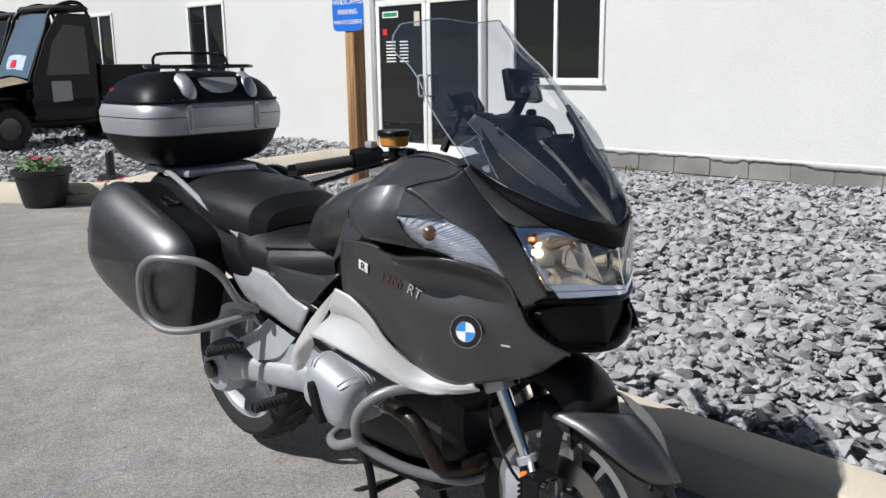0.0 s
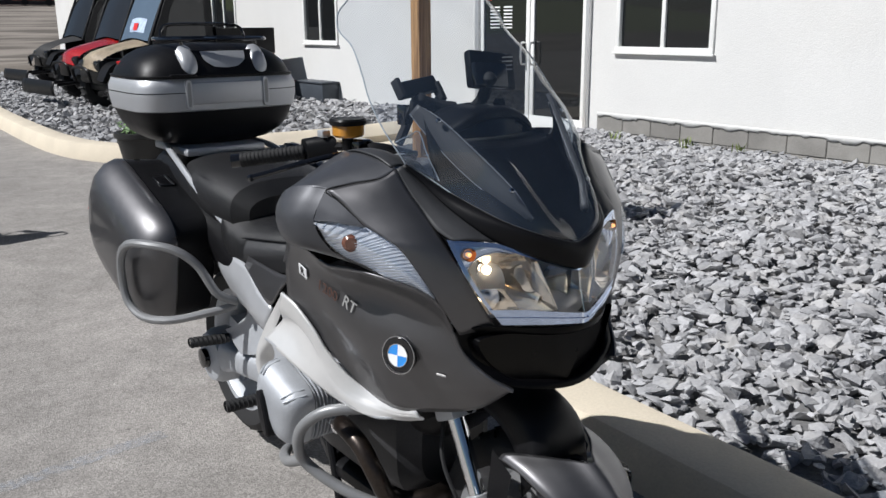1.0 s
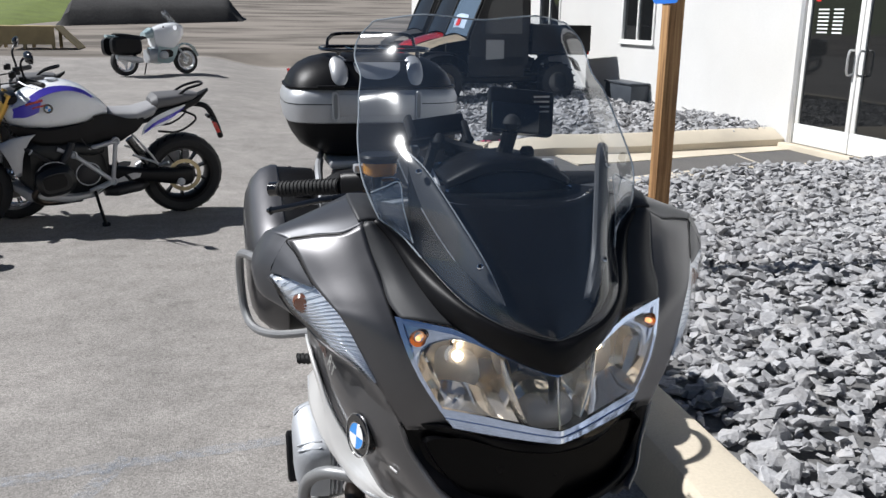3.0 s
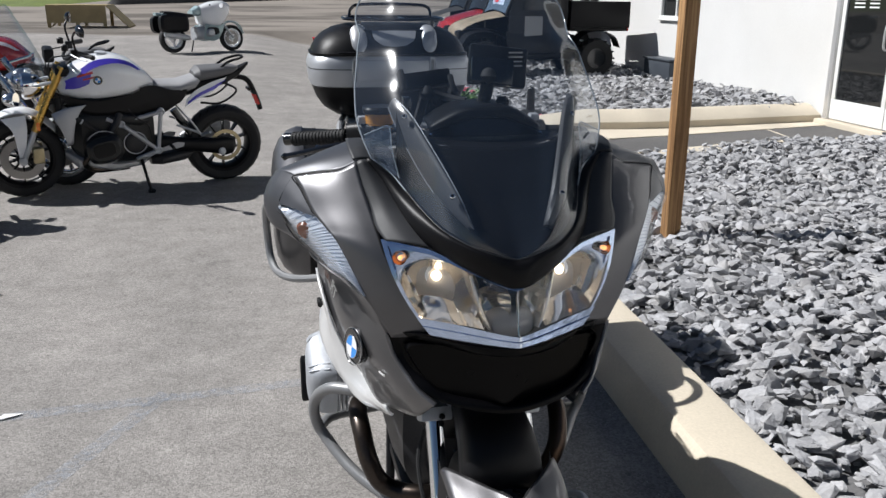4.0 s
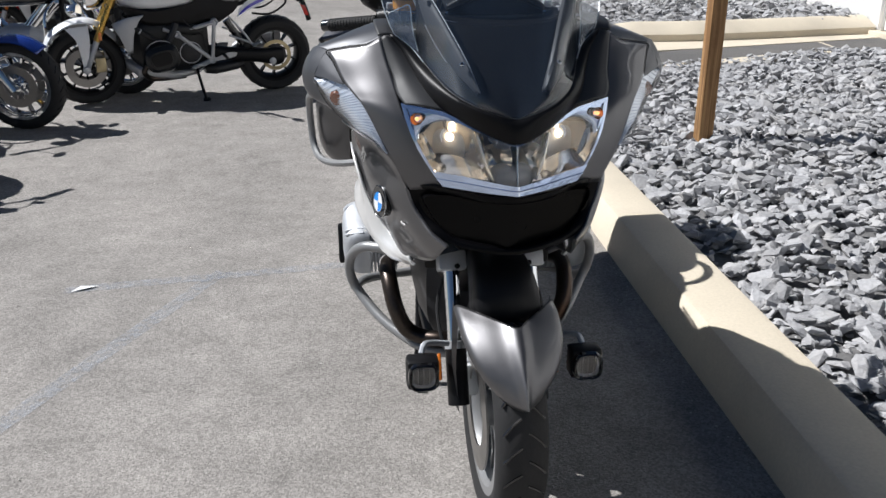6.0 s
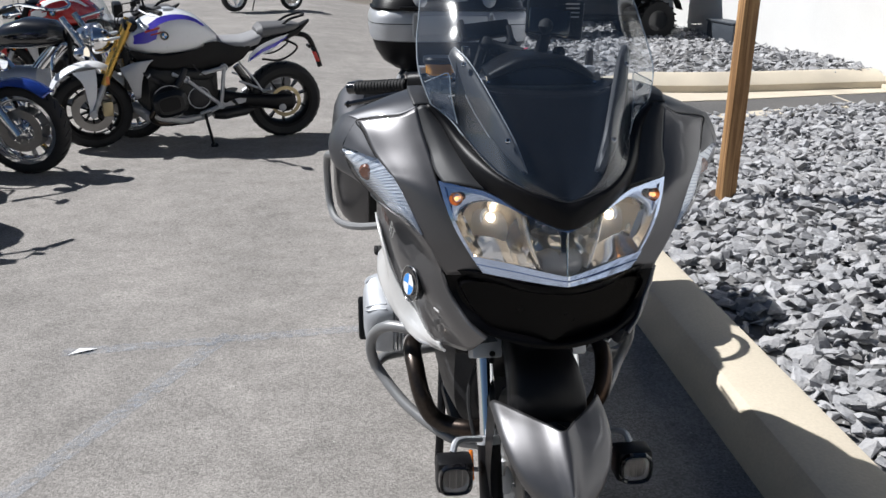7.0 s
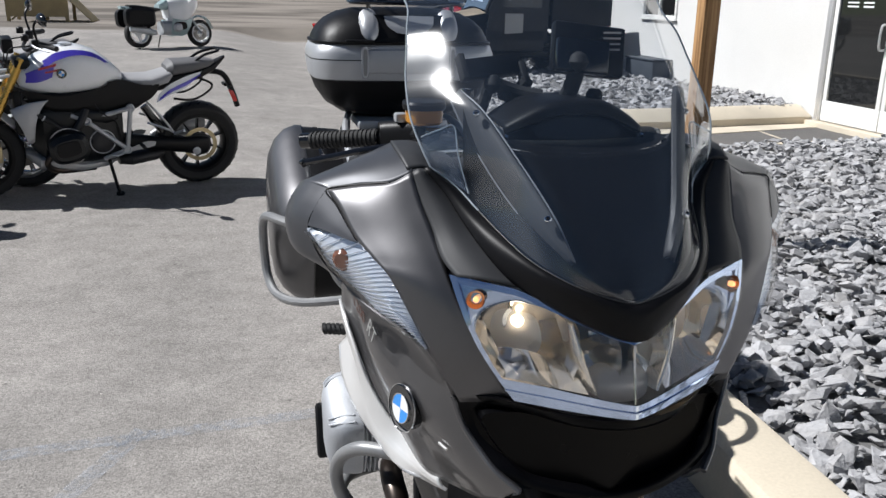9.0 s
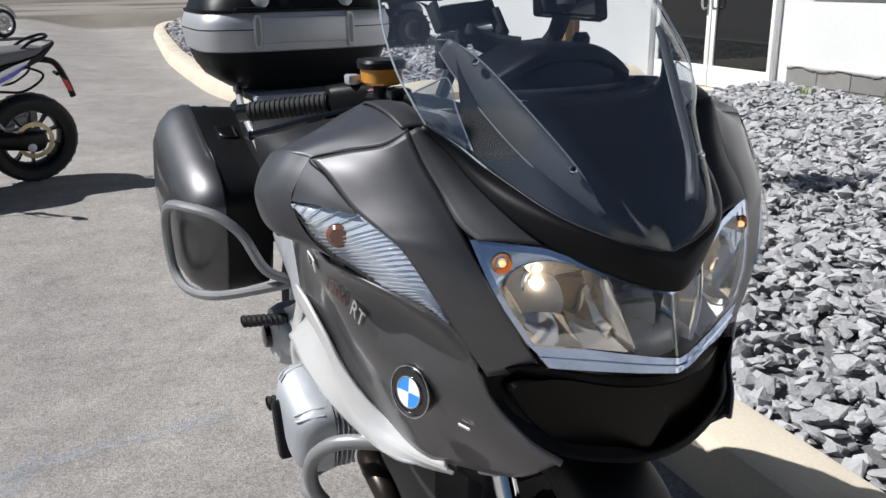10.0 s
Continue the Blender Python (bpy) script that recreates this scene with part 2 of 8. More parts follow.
def solo(name, bm, material, label="", category="", kind="", group="", smooth=True, sharp=35):
    me = link_mesh(name, bm, material, smooth)
    if smooth and sharp:
        me.set_sharp_from_angle(angle=radians(sharp))
    ob = new(name, me)
    ORIGIN[ob.name] = Vector()
    return tagged(ob, label, category, group, kind)


def box(x0, x1, y0, y1, z0, z1, bevel=0.0, seg=2, bm=None):
    bm2 = bmesh.new()
    v = [bm2.verts.new((x, y, z)) for x in (x0, x1) for y in (y0, y1) for z in (z0, z1)]
    for q in ((0, 1, 3, 2), (4, 6, 7, 5), (0, 4, 5, 1), (2, 3, 7, 6), (0, 2, 6, 4), (1, 5, 7, 3)):
        bm2.faces.new([v[i] for i in q])
    bmesh.ops.recalc_face_normals(bm2, faces=bm2.faces)
    if bevel:
        bmesh.ops.bevel(bm2, geom=bm2.edges[:], offset=bevel, segments=seg, affect="EDGES", profile=0.5)
    return join(bm, bm2)


def join(bm, other):
    if bm is None:
        return other
    me = bpy.data.meshes.new("tmp")
    other.to_mesh(me)
    other.free()
    bm.from_mesh(me)
    bpy.data.meshes.remove(me)
    return bm


def cr(p0, p1, p2, p3, t):
    return 0.5 * ((2 * p1) + (-p0 + p2) * t + (2 * p0 - 5 * p1 + 4 * p2 - p3) * t * t + (-p0 + 3 * p1 - 3 * p2 + p3) * t ** 3)


def spline(pts, n, closed=False):
    """n points evenly in parameter along a smooth curve through pts."""
    p = [Vector(q) for q in pts]
    k = len(p)
    out = []
    spans = k if closed else k - 1
    count = n if closed else n - 1
    for i in range(n):
        u = i / count * spans
        j = min(int(u), spans - 1)
        t = u - j
        if closed:
            a, b, c, d = p[(j - 1) % k], p[j % k], p[(j + 1) % k], p[(j + 2) % k]
        else:
            b, c = p[j], p[j + 1]
            a = p[j - 1] if j > 0 else 2 * b - c
            d = p[j + 2] if j + 2 < k else 2 * c - b
        out.append(cr(a, b, c, d, t))
    return out


def surface(rows, nu=16, nv=16, side=1.0):
    """A smooth sheet through a net of control points; side -1 mirrors it."""
    fine = [spline(r, nu) for r in rows]
    cols = [spline([fine[i][j] for i in range(len(rows))], nv) for j in range(nu)]
    bm = bmesh.new()
    g = [[bm.verts.new((c.x * side, c.y, c.z)) for c in col] for col in cols]
    for i in range(nu - 1):
        for j in range(nv - 1):
            f = (g[i][j], g[i + 1][j], g[i + 1][j + 1], g[i][j + 1])
            bm.faces.new(f if side > 0 else f[::-1])
    return bm


def solid(ob, t, offset=-1.0):
    s = ob.modifiers.new("thickness", "SOLIDIFY")
    s.thickness, s.offset = t, offset
    return ob


def tube(pts, r, n=10, samples=24, closed=False, bm=None, taper=None):
    """A round bar along a smooth curve."""
    c = spline(pts, samples, closed) if len(pts) > 2 else [Vector(p) for p in pts]
    bm2 = bmesh.new()
    rings = []
    m = len(c)
    up = None
    for i in range(m):
        a = c[(i - 1) % m] if closed or i > 0 else c[i]
        b = c[(i + 1) % m] if closed or i < m - 1 else c[i]
        d = (b - a).normalized()
        if up is None:
            up = d.orthogonal().normalized()
        up = (up - d * up.dot(d)).normalized()
        w = d.cross(up)
        rad = r if taper is None else r * (taper[0] + (taper[1] - taper[0]) * i / (m - 1))
        rings.append([bm2.verts.new(c[i] + rad * (math.cos(2 * math.pi * k / n) * up + math.sin(2 * math.pi * k / n) * w)) for k in range(n)])
    for i in range(m if closed else m - 1):
        p, q = rings[i], rings[(i + 1) % m]
        for k in range(n):
            bm2.faces.new((p[k], p[(k + 1) % n], q[(k + 1) % n], q[k]))
    if not closed:
        bm2.faces.new(rings[0][::-1])
        bm2.faces.new(rings[-1])
    bmesh.ops.recalc_face_normals(bm2, faces=bm2.faces)
    return join(bm, bm2)


def loft(rings, cap=True, bm=None):
    """A closed body through rings of equally many points."""
    bm2 = bmesh.new()
    g = [[bm2.verts.new(p) for p in r] for r in rings]
    n = len(g[0])
    for i in range(len(g) - 1):
        for k in range(n):
            bm2.faces.new((g[i][k], g[i][(k + 1) % n], g[i + 1][(k + 1) % n], g[i + 1][k]))
    if cap:
        bm2.faces.new(g[0][::-1])
        bm2.faces.new(g[-1])
    bmesh.ops.recalc_face_normals(bm2, faces=bm2.faces)
    return join(bm, bm2)


def oval(c, u, v, ru, rv, e=2.0, n=32):
    """A ring of points: a superellipse round c in the plane of u and v."""
    c, u, v = Vector(c), Vector(u), Vector(v)
    out = []
    for k in range(n):
        a = 2 * math.pi * k / n
        ca, sa = math.cos(a), math.sin(a)
        out.append(c + u * ru * math.copysign(abs(ca) ** (2 / e), ca) + v * rv * math.copysign(abs(sa) ** (2 / e), sa))
    return out


def lathe(profile, centre, axis=(1, 0, 0), n=40, bm=None):
    """A body turned round an axis: profile of (along, radius)."""
    ax = Vector(axis).normalized()
    u = ax.orthogonal().normalized()
    if abs(ax.x) > 0.9:
        u = Vector((0, 0, 1))
    w = ax.cross(u)
    rings = [[Vector(centre) + ax * d + r * (math.cos(2 * math.pi * k / n) * u + math.sin(2 * math.pi * k / n) * w) for k in range(n)] for d, r in profile]
    return loft(rings, cap=True, bm=bm)


def ring_lathe(profile, centre, axis=(1, 0, 0), n=48, bm=None):
    """Like lathe, with a closed profile (a ring such as a tyre)."""
    ax = Vector(axis).normalized()
    u = Vector((0, 0, 1)) if abs(ax.z) < 0.9 else Vector((1, 0, 0))
    u = (u - ax * u.dot(ax)).normalized()
    w = ax.cross(u)
    bm2 = bmesh.new()
    g = [[bm2.verts.new(Vector(centre) + ax * d + r * (math.cos(2 * math.pi * k / n) * u + math.sin(2 * math.pi * k / n) * w)) for k in range(n)] for d, r in profile]
    m = len(g)
    for i in range(m):
        for k in range(n):
            bm2.faces.new((g[i][k], g[i][(k + 1) % n], g[(i + 1) % m][(k + 1) % n], g[(i + 1) % m][k]))
    bmesh.ops.recalc_face_normals(bm2, faces=bm2.faces)
    return join(bm, bm2)


def prism(poly, z0, z1, bm=None):
    """An upright body over a flat outline of (x, y)."""
    return loft([[Vector((x, y, z0)) for x, y in poly], [Vector((x, y, z1)) for x, y in poly]], bm=bm)


def letters(text, size, depth=0.001):
    """A mesh of writing in the built-in font, in the XY plane, centred."""
    cu = bpy.data.curves.new("writing", "FONT")
    cu.body, cu.size, cu.extrude, cu.align_x, cu.align_y = text, size, depth, "CENTER", "CENTER"
    tmp = bpy.data.objects.new("tmp", cu)
    scene.collection.objects.link(tmp)
    me = bpy.data.meshes.new_from_object(tmp.evaluated_get(bpy.context.evaluated_depsgraph_get()))
    bpy.data.objects.remove(tmp)
    bm = bmesh.new()
    bm.from_mesh(me)
    bpy.data.meshes.remove(me)
    return bm


def moved(bm, m):
    bmesh.ops.transform(bm, matrix=m, verts=bm.verts)
    return bm

# ---- ground, kerbs, gravel ----
def ground_height(x, y):
    """Flat along the kerb; the car park rises gently away from it."""
    k = min(1.0, max(0.0, (2.9 - x) / 2.2)) if y < 29.5 else 1.0
    k = k * k * (3 - 2 * k)
    return (0.0145 * max(0.0, min(y, 36.0) - 4.5) + 0.056 * max(0.0, min(y, 92.0) - 36.0)) * k


_xs = sorted({*np.linspace(-900, -40, 8), *np.linspace(-40, 0, 11), *np.linspace(0, 3.2, 17), *np.linspace(3.2, 40, 8), *np.linspace(40, 900, 8)})
_ys = sorted({*np.linspace(-900, -10, 6), *np.linspace(-10, 4.5, 6), *np.linspace(4.5, 29.4, 14), *np.linspace(29.6, 92, 16), *np.linspace(92, 900, 6)})
_bm = bmesh.new()
_g = [[_bm.verts.new((x, y, ground_height(x, y))) for y in _ys] for x in _xs]
for _i in range(len(_xs) - 1):
    for _j in range(len(_ys) - 1):
        _bm.faces.new((_g[_i][_j], _g[_i + 1][_j], _g[_i + 1][_j + 1], _g[_i][_j + 1]))
solo("ground", _bm, M["asphalt"], "grey sunlit tarmac car park with faded patches", "ground", "structure", smooth=True, sharp=0)


def sweep_kerb(path, profile, name, label, lift=lambda x, y: 1.0):
    """A kerb: a profile of (across, height) drawn along a path; across is to the right of travel, lift scales its height."""
    bm = bmesh.new()
    rings = []
    for i, (x, y) in enumerate(path):
        a, b = Vector(path[max(i - 1, 0)]), Vector(path[min(i + 1, len(path) - 1)])
        d = (b - a).normalized()
        right = Vector((d.y, -d.x))
        rings.append([Vector((x + right.x * s, y + right.y * s, z * lift(x, y) if z > 0 else z)) for s, z in profile])
    return solo(name, loft(rings), M["kerb"], label, "kerb", "structure", sharp=25)


KERB = [(0.0, -0.05), (0.0, 0.012), (0.045, 0.128), (0.06, 0.146), (0.085, 0.152), (0.255, 0.155), (0.285, 0.148), (0.30, 0.12), (0.30, -0.05)]


def front_x(y):
    """Foot of the near kerb."""
    return 2.66 + 0.045 * (y - 2.0)


_path = [(front_x(y), y) for y in np.linspace(-14, 6.2, 42)]
_path += [(front_x(6.2) + 0.75 * (1 - math.cos(a)), 6.2 + 0.9 * math.sin(a)) for a in np.linspace(0.15, math.pi / 2, 9)]
_path += [(x, 7.13 + 0.075 * (x - 4)) for x in np.linspace(3.9, 7.98, 12)]
sweep_kerb(_path, KERB, "kerb_near", "cream painted concrete kerb edging the gravel bed", lambda x, y: 1.0 + 0.55 * min(1.0, max(0.0, (x - 4.2) / 1.6)) * (y > 6.5))

_path2 = [(7.98, 9.19), (7.2, 9.09), (6.4, 8.97), (5.6, 8.90), (4.9, 8.96), (4.25, 9.2), (3.65, 9.7), (3.22, 10.5), (3.06, 11.5), (3.05, 13), (3.15, 16), (3.4, 19), (3.68, 22), (3.95, 24.5), (4.35, 26.6), (4.9, 27.9), (5.9, 28.7), (7.98, 29.0)]
_path2 = [(p.x, p.y) for p in spline([(x, y, 0) for x, y in _path2], 90)]
_high = [(s, z * (1.0 if z < 0 else 1.25)) for s, z in KERB]
_split = [i for i, p in enumerate(_path2) if p[0] > 4.15 and p[1] < 12][-1]
WALK_KERB = [(0.0, -0.05), (0.0, 0.185), (0.012, 0.196), (0.20, 0.29), (0.25, 0.302), (0.285, 0.30), (0.30, 0.28), (0.30, -0.05)]
sweep_kerb(_path2[_split:], _high, "kerb_far", "cream concrete kerb curving round the far gravel bed")
sweep_kerb(_path2[:_split + 1], WALK_KERB, "kerb_walk", "tall concrete kerb with a sloping top beside the walkway", lambda x, y: 1.0 if x > 4.9 else 0.64 + 0.36 * max(0.0, (x - 4.15) / 0.75))

# path to the door
solo("walkway", loft([[Vector((x, y, z)) for x, z in ((4.05, -.03), (4.05, .045), (4.6, .085), (5.2, .10), (7.96, .10), (7.96, -.03))] for y in (7.30, 9.18)]), M["walk"], "dark asphalt walkway from the car park to the door", "walkway", "structure")
solo("walkway_edge", prism([(4.9, 8.30), (5.6, 8.40), (7.94, 8.90), (7.94, 9.17), (7.2, 9.08), (6.4, 8.96), (5.6, 8.89), (4.9, 8.94)], 0.02, 0.108), M["kerb"], "pale concrete strip along the walkway", "pavement", "structure")
solo("walkway_joint", prism([(6.790, 7.50), (6.815, 7.50), (6.985, 8.68), (6.960, 8.68)], 0.05, 0.104), M["kerb"], "pale joint across the walkway", "pavement", "structure")
solo("doorstep", box(7.84, 7.985, 7.3, 9.12, 0.0, 0.16, 0.008), M["kerb"], "concrete threshold under the glass doors", "step", "structure")


def bed_height(x, y, wall=0.30, lo=0.11):
    t = min(1.0, max(0.0, (x - 3.0) / 5.0))
    return lo + (wall - lo) * t + 0.05 * noise.noise(Vector((x * 0.8, y * 0.8, 3.0)))


def bed_sheet(name, left, y0, y1, label):
    bm = bmesh.new()
    ys, us = np.linspace(y0, y1, 50), np.linspace(0, 1, 24)
    g = [[bm.verts.new((left(y) + (7.99 - left(y)) * u, y, bed_height(left(y) + (7.99 - left(y)) * u, y) - 0.03)) for u in us] for y in ys]
    for i in range(len(ys) - 1):
        for j in range(len(us) - 1):
            bm.faces.new((g[i][j], g[i][j + 1], g[i + 1][j + 1], g[i + 1][j]))
    return solo(name, bm, M["soil"], label, "ground", "structure")


bed_sheet("bed_soil_near", lambda y: front_x(y) + 0.28 + (max(0, y - 6.2) ** 2) * 0.8, -13, 7.15, "dark soil under the crushed stone")
_far_pts = [p for p in _path2]


def far_left(y):
    xs = [p[0] for p in _far_pts if abs(p[1] - y) < 0.4]
    return (min(xs) if xs else 5.5) + 0.28


bed_sheet("bed_soil_far", far_left, 9.38, 28.4, "dark soil under the crushed stone")


def rock_shapes(count, rng):
    """Angular crushed stones of unit size, as vertices and triangles."""
    out = []
    for _ in range(count):
        bm = bmesh.new()
        k = rng.randint(8, 13)
        for _i in range(k):
            v = Vector((rng.gauss(0, 1), rng.gauss(0, 1), rng.gauss(0, 1))).normalized()
            v = Vector((v.x * rng.uniform(0.75, 1.0), v.y * rng.uniform(0.55, 0.9), v.z * rng.uniform(0.28, 0.52)))
            bm.verts.new(v * 0.5)
        bmesh.ops.convex_hull(bm, input=bm.verts)
        bmesh.ops.delete(bm, geom=[v for v in bm.verts if not v.link_faces], context="VERTS")
        bmesh.ops.triangulate(bm, faces=bm.faces)
        bmesh.ops.recalc_face_normals(bm, faces=bm.faces)
        bm.verts.index_update()
        out.append((np.array([v.co[:] for v in bm.verts]), [[v.index for v in f.verts] for f in bm.faces]))
        bm.free()
    return out


_rng = random.Random(7)
ROCKS = rock_shapes(40, _rng)
ROCK_MESH = []
for _co, _fa in ROCKS[:16]:
    _me = bpy.data.meshes.new("stone")
    _me.from_pydata(_co.tolist(), [], _fa)
    _me.materials.append(M["stone_loose"])
    ROCK_MESH.append(_me)


def gravel(name, left, y0, y1, count, size, label, loose=0, near=None):
    """A bed of crushed stone; some of the nearest lie as stones of their own."""
    verts, faces, base = [], [], 0
    root = None
    singles = []
    for _ in range(count):
        y = _rng.uniform(y0, y1)
        x0 = left(y)
        x = x0 + (7.97 - x0) * _rng.random()
        s = size * (0.38 + 0.95 * _rng.random() ** 2.0)
        if _rng.random() < 0.05:
            s *= 1.4
        z = bed_height(x, y) + _rng.uniform(-0.018, 0.028)
        if x - x0 < 0.09:
            z -= 0.02
        rot = Euler((_rng.gauss(0, .32), _rng.gauss(0, .32), _rng.uniform(0, 6.28)))
        m = Matrix.LocRotScale((x, y, z), rot, (s, s, s * _rng.uniform(0.8, 1.2)))
        if near and len(singles) < loose and near(x, y):
            singles.append(m)
            continue
        co, fa = _rng.choice(ROCKS)
        a = np.array(m)
        verts.append(co @ a[:3, :3].T + a[:3, 3])
        faces += [[i + base for i in f] for f in fa]
        base += len(co)
    me = bpy.data.meshes.new(name)
    me.from_pydata(np.concatenate(verts).tolist(), [], faces)
    me.materials.append(M["stone"])
    root = tagged(new(name, me), label, "gravel", "", "stuff")
    for i, m in enumerate(singles):
        ob = new("stone", ROCK_MESH[i % len(ROCK_MESH)])
        ob.parent, ob.matrix_world = root, m
    return root


# ---- building ----
WX = 7.99
wall_root = tagged(thing("wall_east", (WX, 6, 0), (WX, 6, 0)), "white painted stucco wall of a long low building", "wall", "", "structure")
OPEN = [(5.40, 6.68, 1.20, 2.46), (7.08, 9.08, 0.16, 2.34), (12.74, 13.92, 1.20, 2.46), (16.75, 17.95, 1.20, 2.46)]


def wall_with_openings(y0, y1, z0, z1, opens, x0, x1):
    bm = None
    ys = sorted({y0, y1, *[o[0] for o in opens], *[o[1] for o in opens]})
    for a, b in zip(ys[:-1], ys[1:]):
        hole = [o for o in opens if o[0] <= a and o[1] >= b]
        if not hole:
            bm = box(x0, x1, a, b, z0, z1, bm=bm)
        else:
            o = hole[0]
            if o[2] > z0:
                bm = box(x0, x1, a, b, z0, o[2], bm=bm)
            bm = box(x0, x1, a, b, o[3], z1, bm=bm)
    bmesh.ops.remove_doubles(bm, verts=bm.verts, dist=0.0005)
    return bm


part("wall_face", wall_with_openings(-16, 31, 0.0, 4.2, OPEN, WX, WX + 0.25), M["stucco"], wall_root, smooth=False)
part("end_wall", box(WX + 0.25, WX + 9, 30.75, 31, 0, 4.2), M["stucco"], wall_root, smooth=False)
part("end_wall", box(WX + 0.25, WX + 9, -16, -15.75, 0, 4.2), M["stucco"], wall_root, smooth=False)
part("back_wall", box(WX + 9, WX + 9.25, -16, 31, 0, 4.2), M["stucco"], wall_root, smooth=False)
solo("roof", box(WX - 0.3, WX + 9.5, -16.3, 31.3, 4.2, 4.45), M["alu"], "flat metal roof edge of the building", "roof", "structure", smooth=False)

# foundation blocks under the stucco, and their worn upper edge
foundation = tagged(thing("foundation", (WX, 6, 0), (WX, 6, 0)), "weathered grey concrete block foundation course", "foundation", "", "structure")
_y = 6.88
_k = 0
while _y > -3.0:
    _w = 0.40 + _rng.uniform(-0.01, 0.01)
    for _z0, _z1 in ((0.08, 0.31), (0.32, 0.505)):
        _off = 0.2 if _z0 < 0.2 else 0.0
        part("block", box(WX - 0.055 + _rng.uniform(-0.004, 0.004), WX - 0.002, _y - _w + 0.008 - _off, min(_y - _off, 6.88), _z0, _z1 + _rng.uniform(-0.008, 0.008), 0.006, 1), M["block"], foundation)
    _y -= _w
_bm = bmesh.new()
_rr = random.Random(23)
_prev = None
_dip = 0.03
for _i in range(331):
    _yy = -3.0 + _i * 0.03
    _dip = min(0.034, max(0.002, _dip + _rr.gauss(0, 0.010)))
    _cur = [_bm.verts.new((WX - 0.064, _yy, 0.53)), _bm.verts.new((WX - 0.066, _yy, 0.515)), _bm.verts.new((WX - 0.064, _yy, 0.50 - _dip))]
    if _prev and _yy < 6.88:
        _bm.faces.new((_prev[0], _cur[0], _cur[1], _prev[1]))
        _bm.faces.new((_prev[1], _cur[1], _cur[2], _prev[2]))
    _prev = _cur
solid(part("stucco_edge", _bm, M["stucco"], foundation, "ragged lower edge of the stucco"), 0.006, 0)
part("mortar", box(WX - 0.045, WX - 0.003, -3.0, 6.87, 0.05, 0.50), M["block"], foundation)


def window(name, y0, y1, z0, z1, label):
    root = tagged(thing(name, (WX, (y0 + y1) / 2, z0), (WX, (y0 + y1) / 2, z0)), label, "window", "", "structure")
    w = 0.055
    fr = box(WX - 0.025, WX + 0.06, y0, y1, z0, z0 + w, 0.004)
    fr = box(WX - 0.025, WX + 0.06, y0, y1, z1 - w, z1, 0.004, bm=fr)
    fr = box(WX - 0.023, WX + 0.058, y0, y0 + w, z0 + w, z1 - w, 0.004, bm=fr)
    fr = box(WX - 0.023, WX + 0.058, y1 - w, y1, z0 + w, z1 - w, 0.004, bm=fr)
    part("window_frame", fr, M["vinyl"], root)
    mid = (y0 + y1) / 2
    part("mullion", box(WX - 0.015, WX + 0.05, mid - 0.025, mid + 0.025, z0 + w, z1 - w, 0.004), M["vinyl"], root)
    part("window_sill", box(WX - 0.05, WX + 0.02, y0 - 0.02, y1 + 0.02, z0 - 0.022, z0 - 0.002, 0.004), M["vinyl"], root)
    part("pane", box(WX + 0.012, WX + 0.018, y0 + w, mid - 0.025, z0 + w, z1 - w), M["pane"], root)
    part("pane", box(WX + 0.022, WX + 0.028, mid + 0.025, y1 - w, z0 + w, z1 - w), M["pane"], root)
    return root


window("window_1", *OPEN[0], "white framed sliding window with dark glass")
window("window_2", *OPEN[2], "white framed sliding window beside the parked vehicles")
window("window_3", *OPEN[3], "white framed sliding window half hidden by a vehicle")

# double glass door
door_root = tagged(thing("door_1", (WX, 8.08, 0.16), (WX, 8.08, 0.16)), "double glass shop door in an aluminium frame, closed", "door", "", "structure")
_fr = box(WX - 0.05, WX + 0.09, 9.03, 9.10, 0.16, 2.34, 0.004)
_fr = box(WX - 0.05, WX + 0.09, 7.06, 7.11, 0.16, 2.34, 0.004, bm=_fr)
_fr = box(WX - 0.05, WX + 0.09, 7.11, 9.03, 2.28, 2.34, 0.004, bm=_fr)
part("door_frame", _fr, M["alu"], door_root)
for _a, _b, _hy in ((7.12, 8.06, 7.99), (8.075, 9.02, 8.15)):
    _l = box(WX - 0.02, WX + 0.025, _a, _b, 0.17, 0.40, 0.003)
    _l = box(WX - 0.02, WX + 0.025, _a, _b, 2.17, 2.27, 0.003, bm=_l)
    _l = box(WX - 0.02, WX + 0.025, _a, _a + 0.065, 0.40, 2.17, 0.003, bm=_l)
    _l = box(WX - 0.02, WX + 0.025, _b - 0.065, _b, 0.40, 2.17, 0.003, bm=_l)
    _leaf = part("leaf", _l, M["vinyl"], door_root)
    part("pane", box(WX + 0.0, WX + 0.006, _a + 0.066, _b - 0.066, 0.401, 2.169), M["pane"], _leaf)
    part("push_bar", box(WX + 0.03, WX + 0.05, _a + 0.03, _b - 0.03, 1.36, 1.39, 0.004), M["vinyl"], _leaf)
    part("door_handle", tube([(WX - 0.022, _hy, 1.02), (WX - 0.085, _hy, 1.04), (WX - 0.085, _hy, 1.26), (WX - 0.022, _hy, 1.28)], 0.013, 8, 16), M["alu"], _leaf)
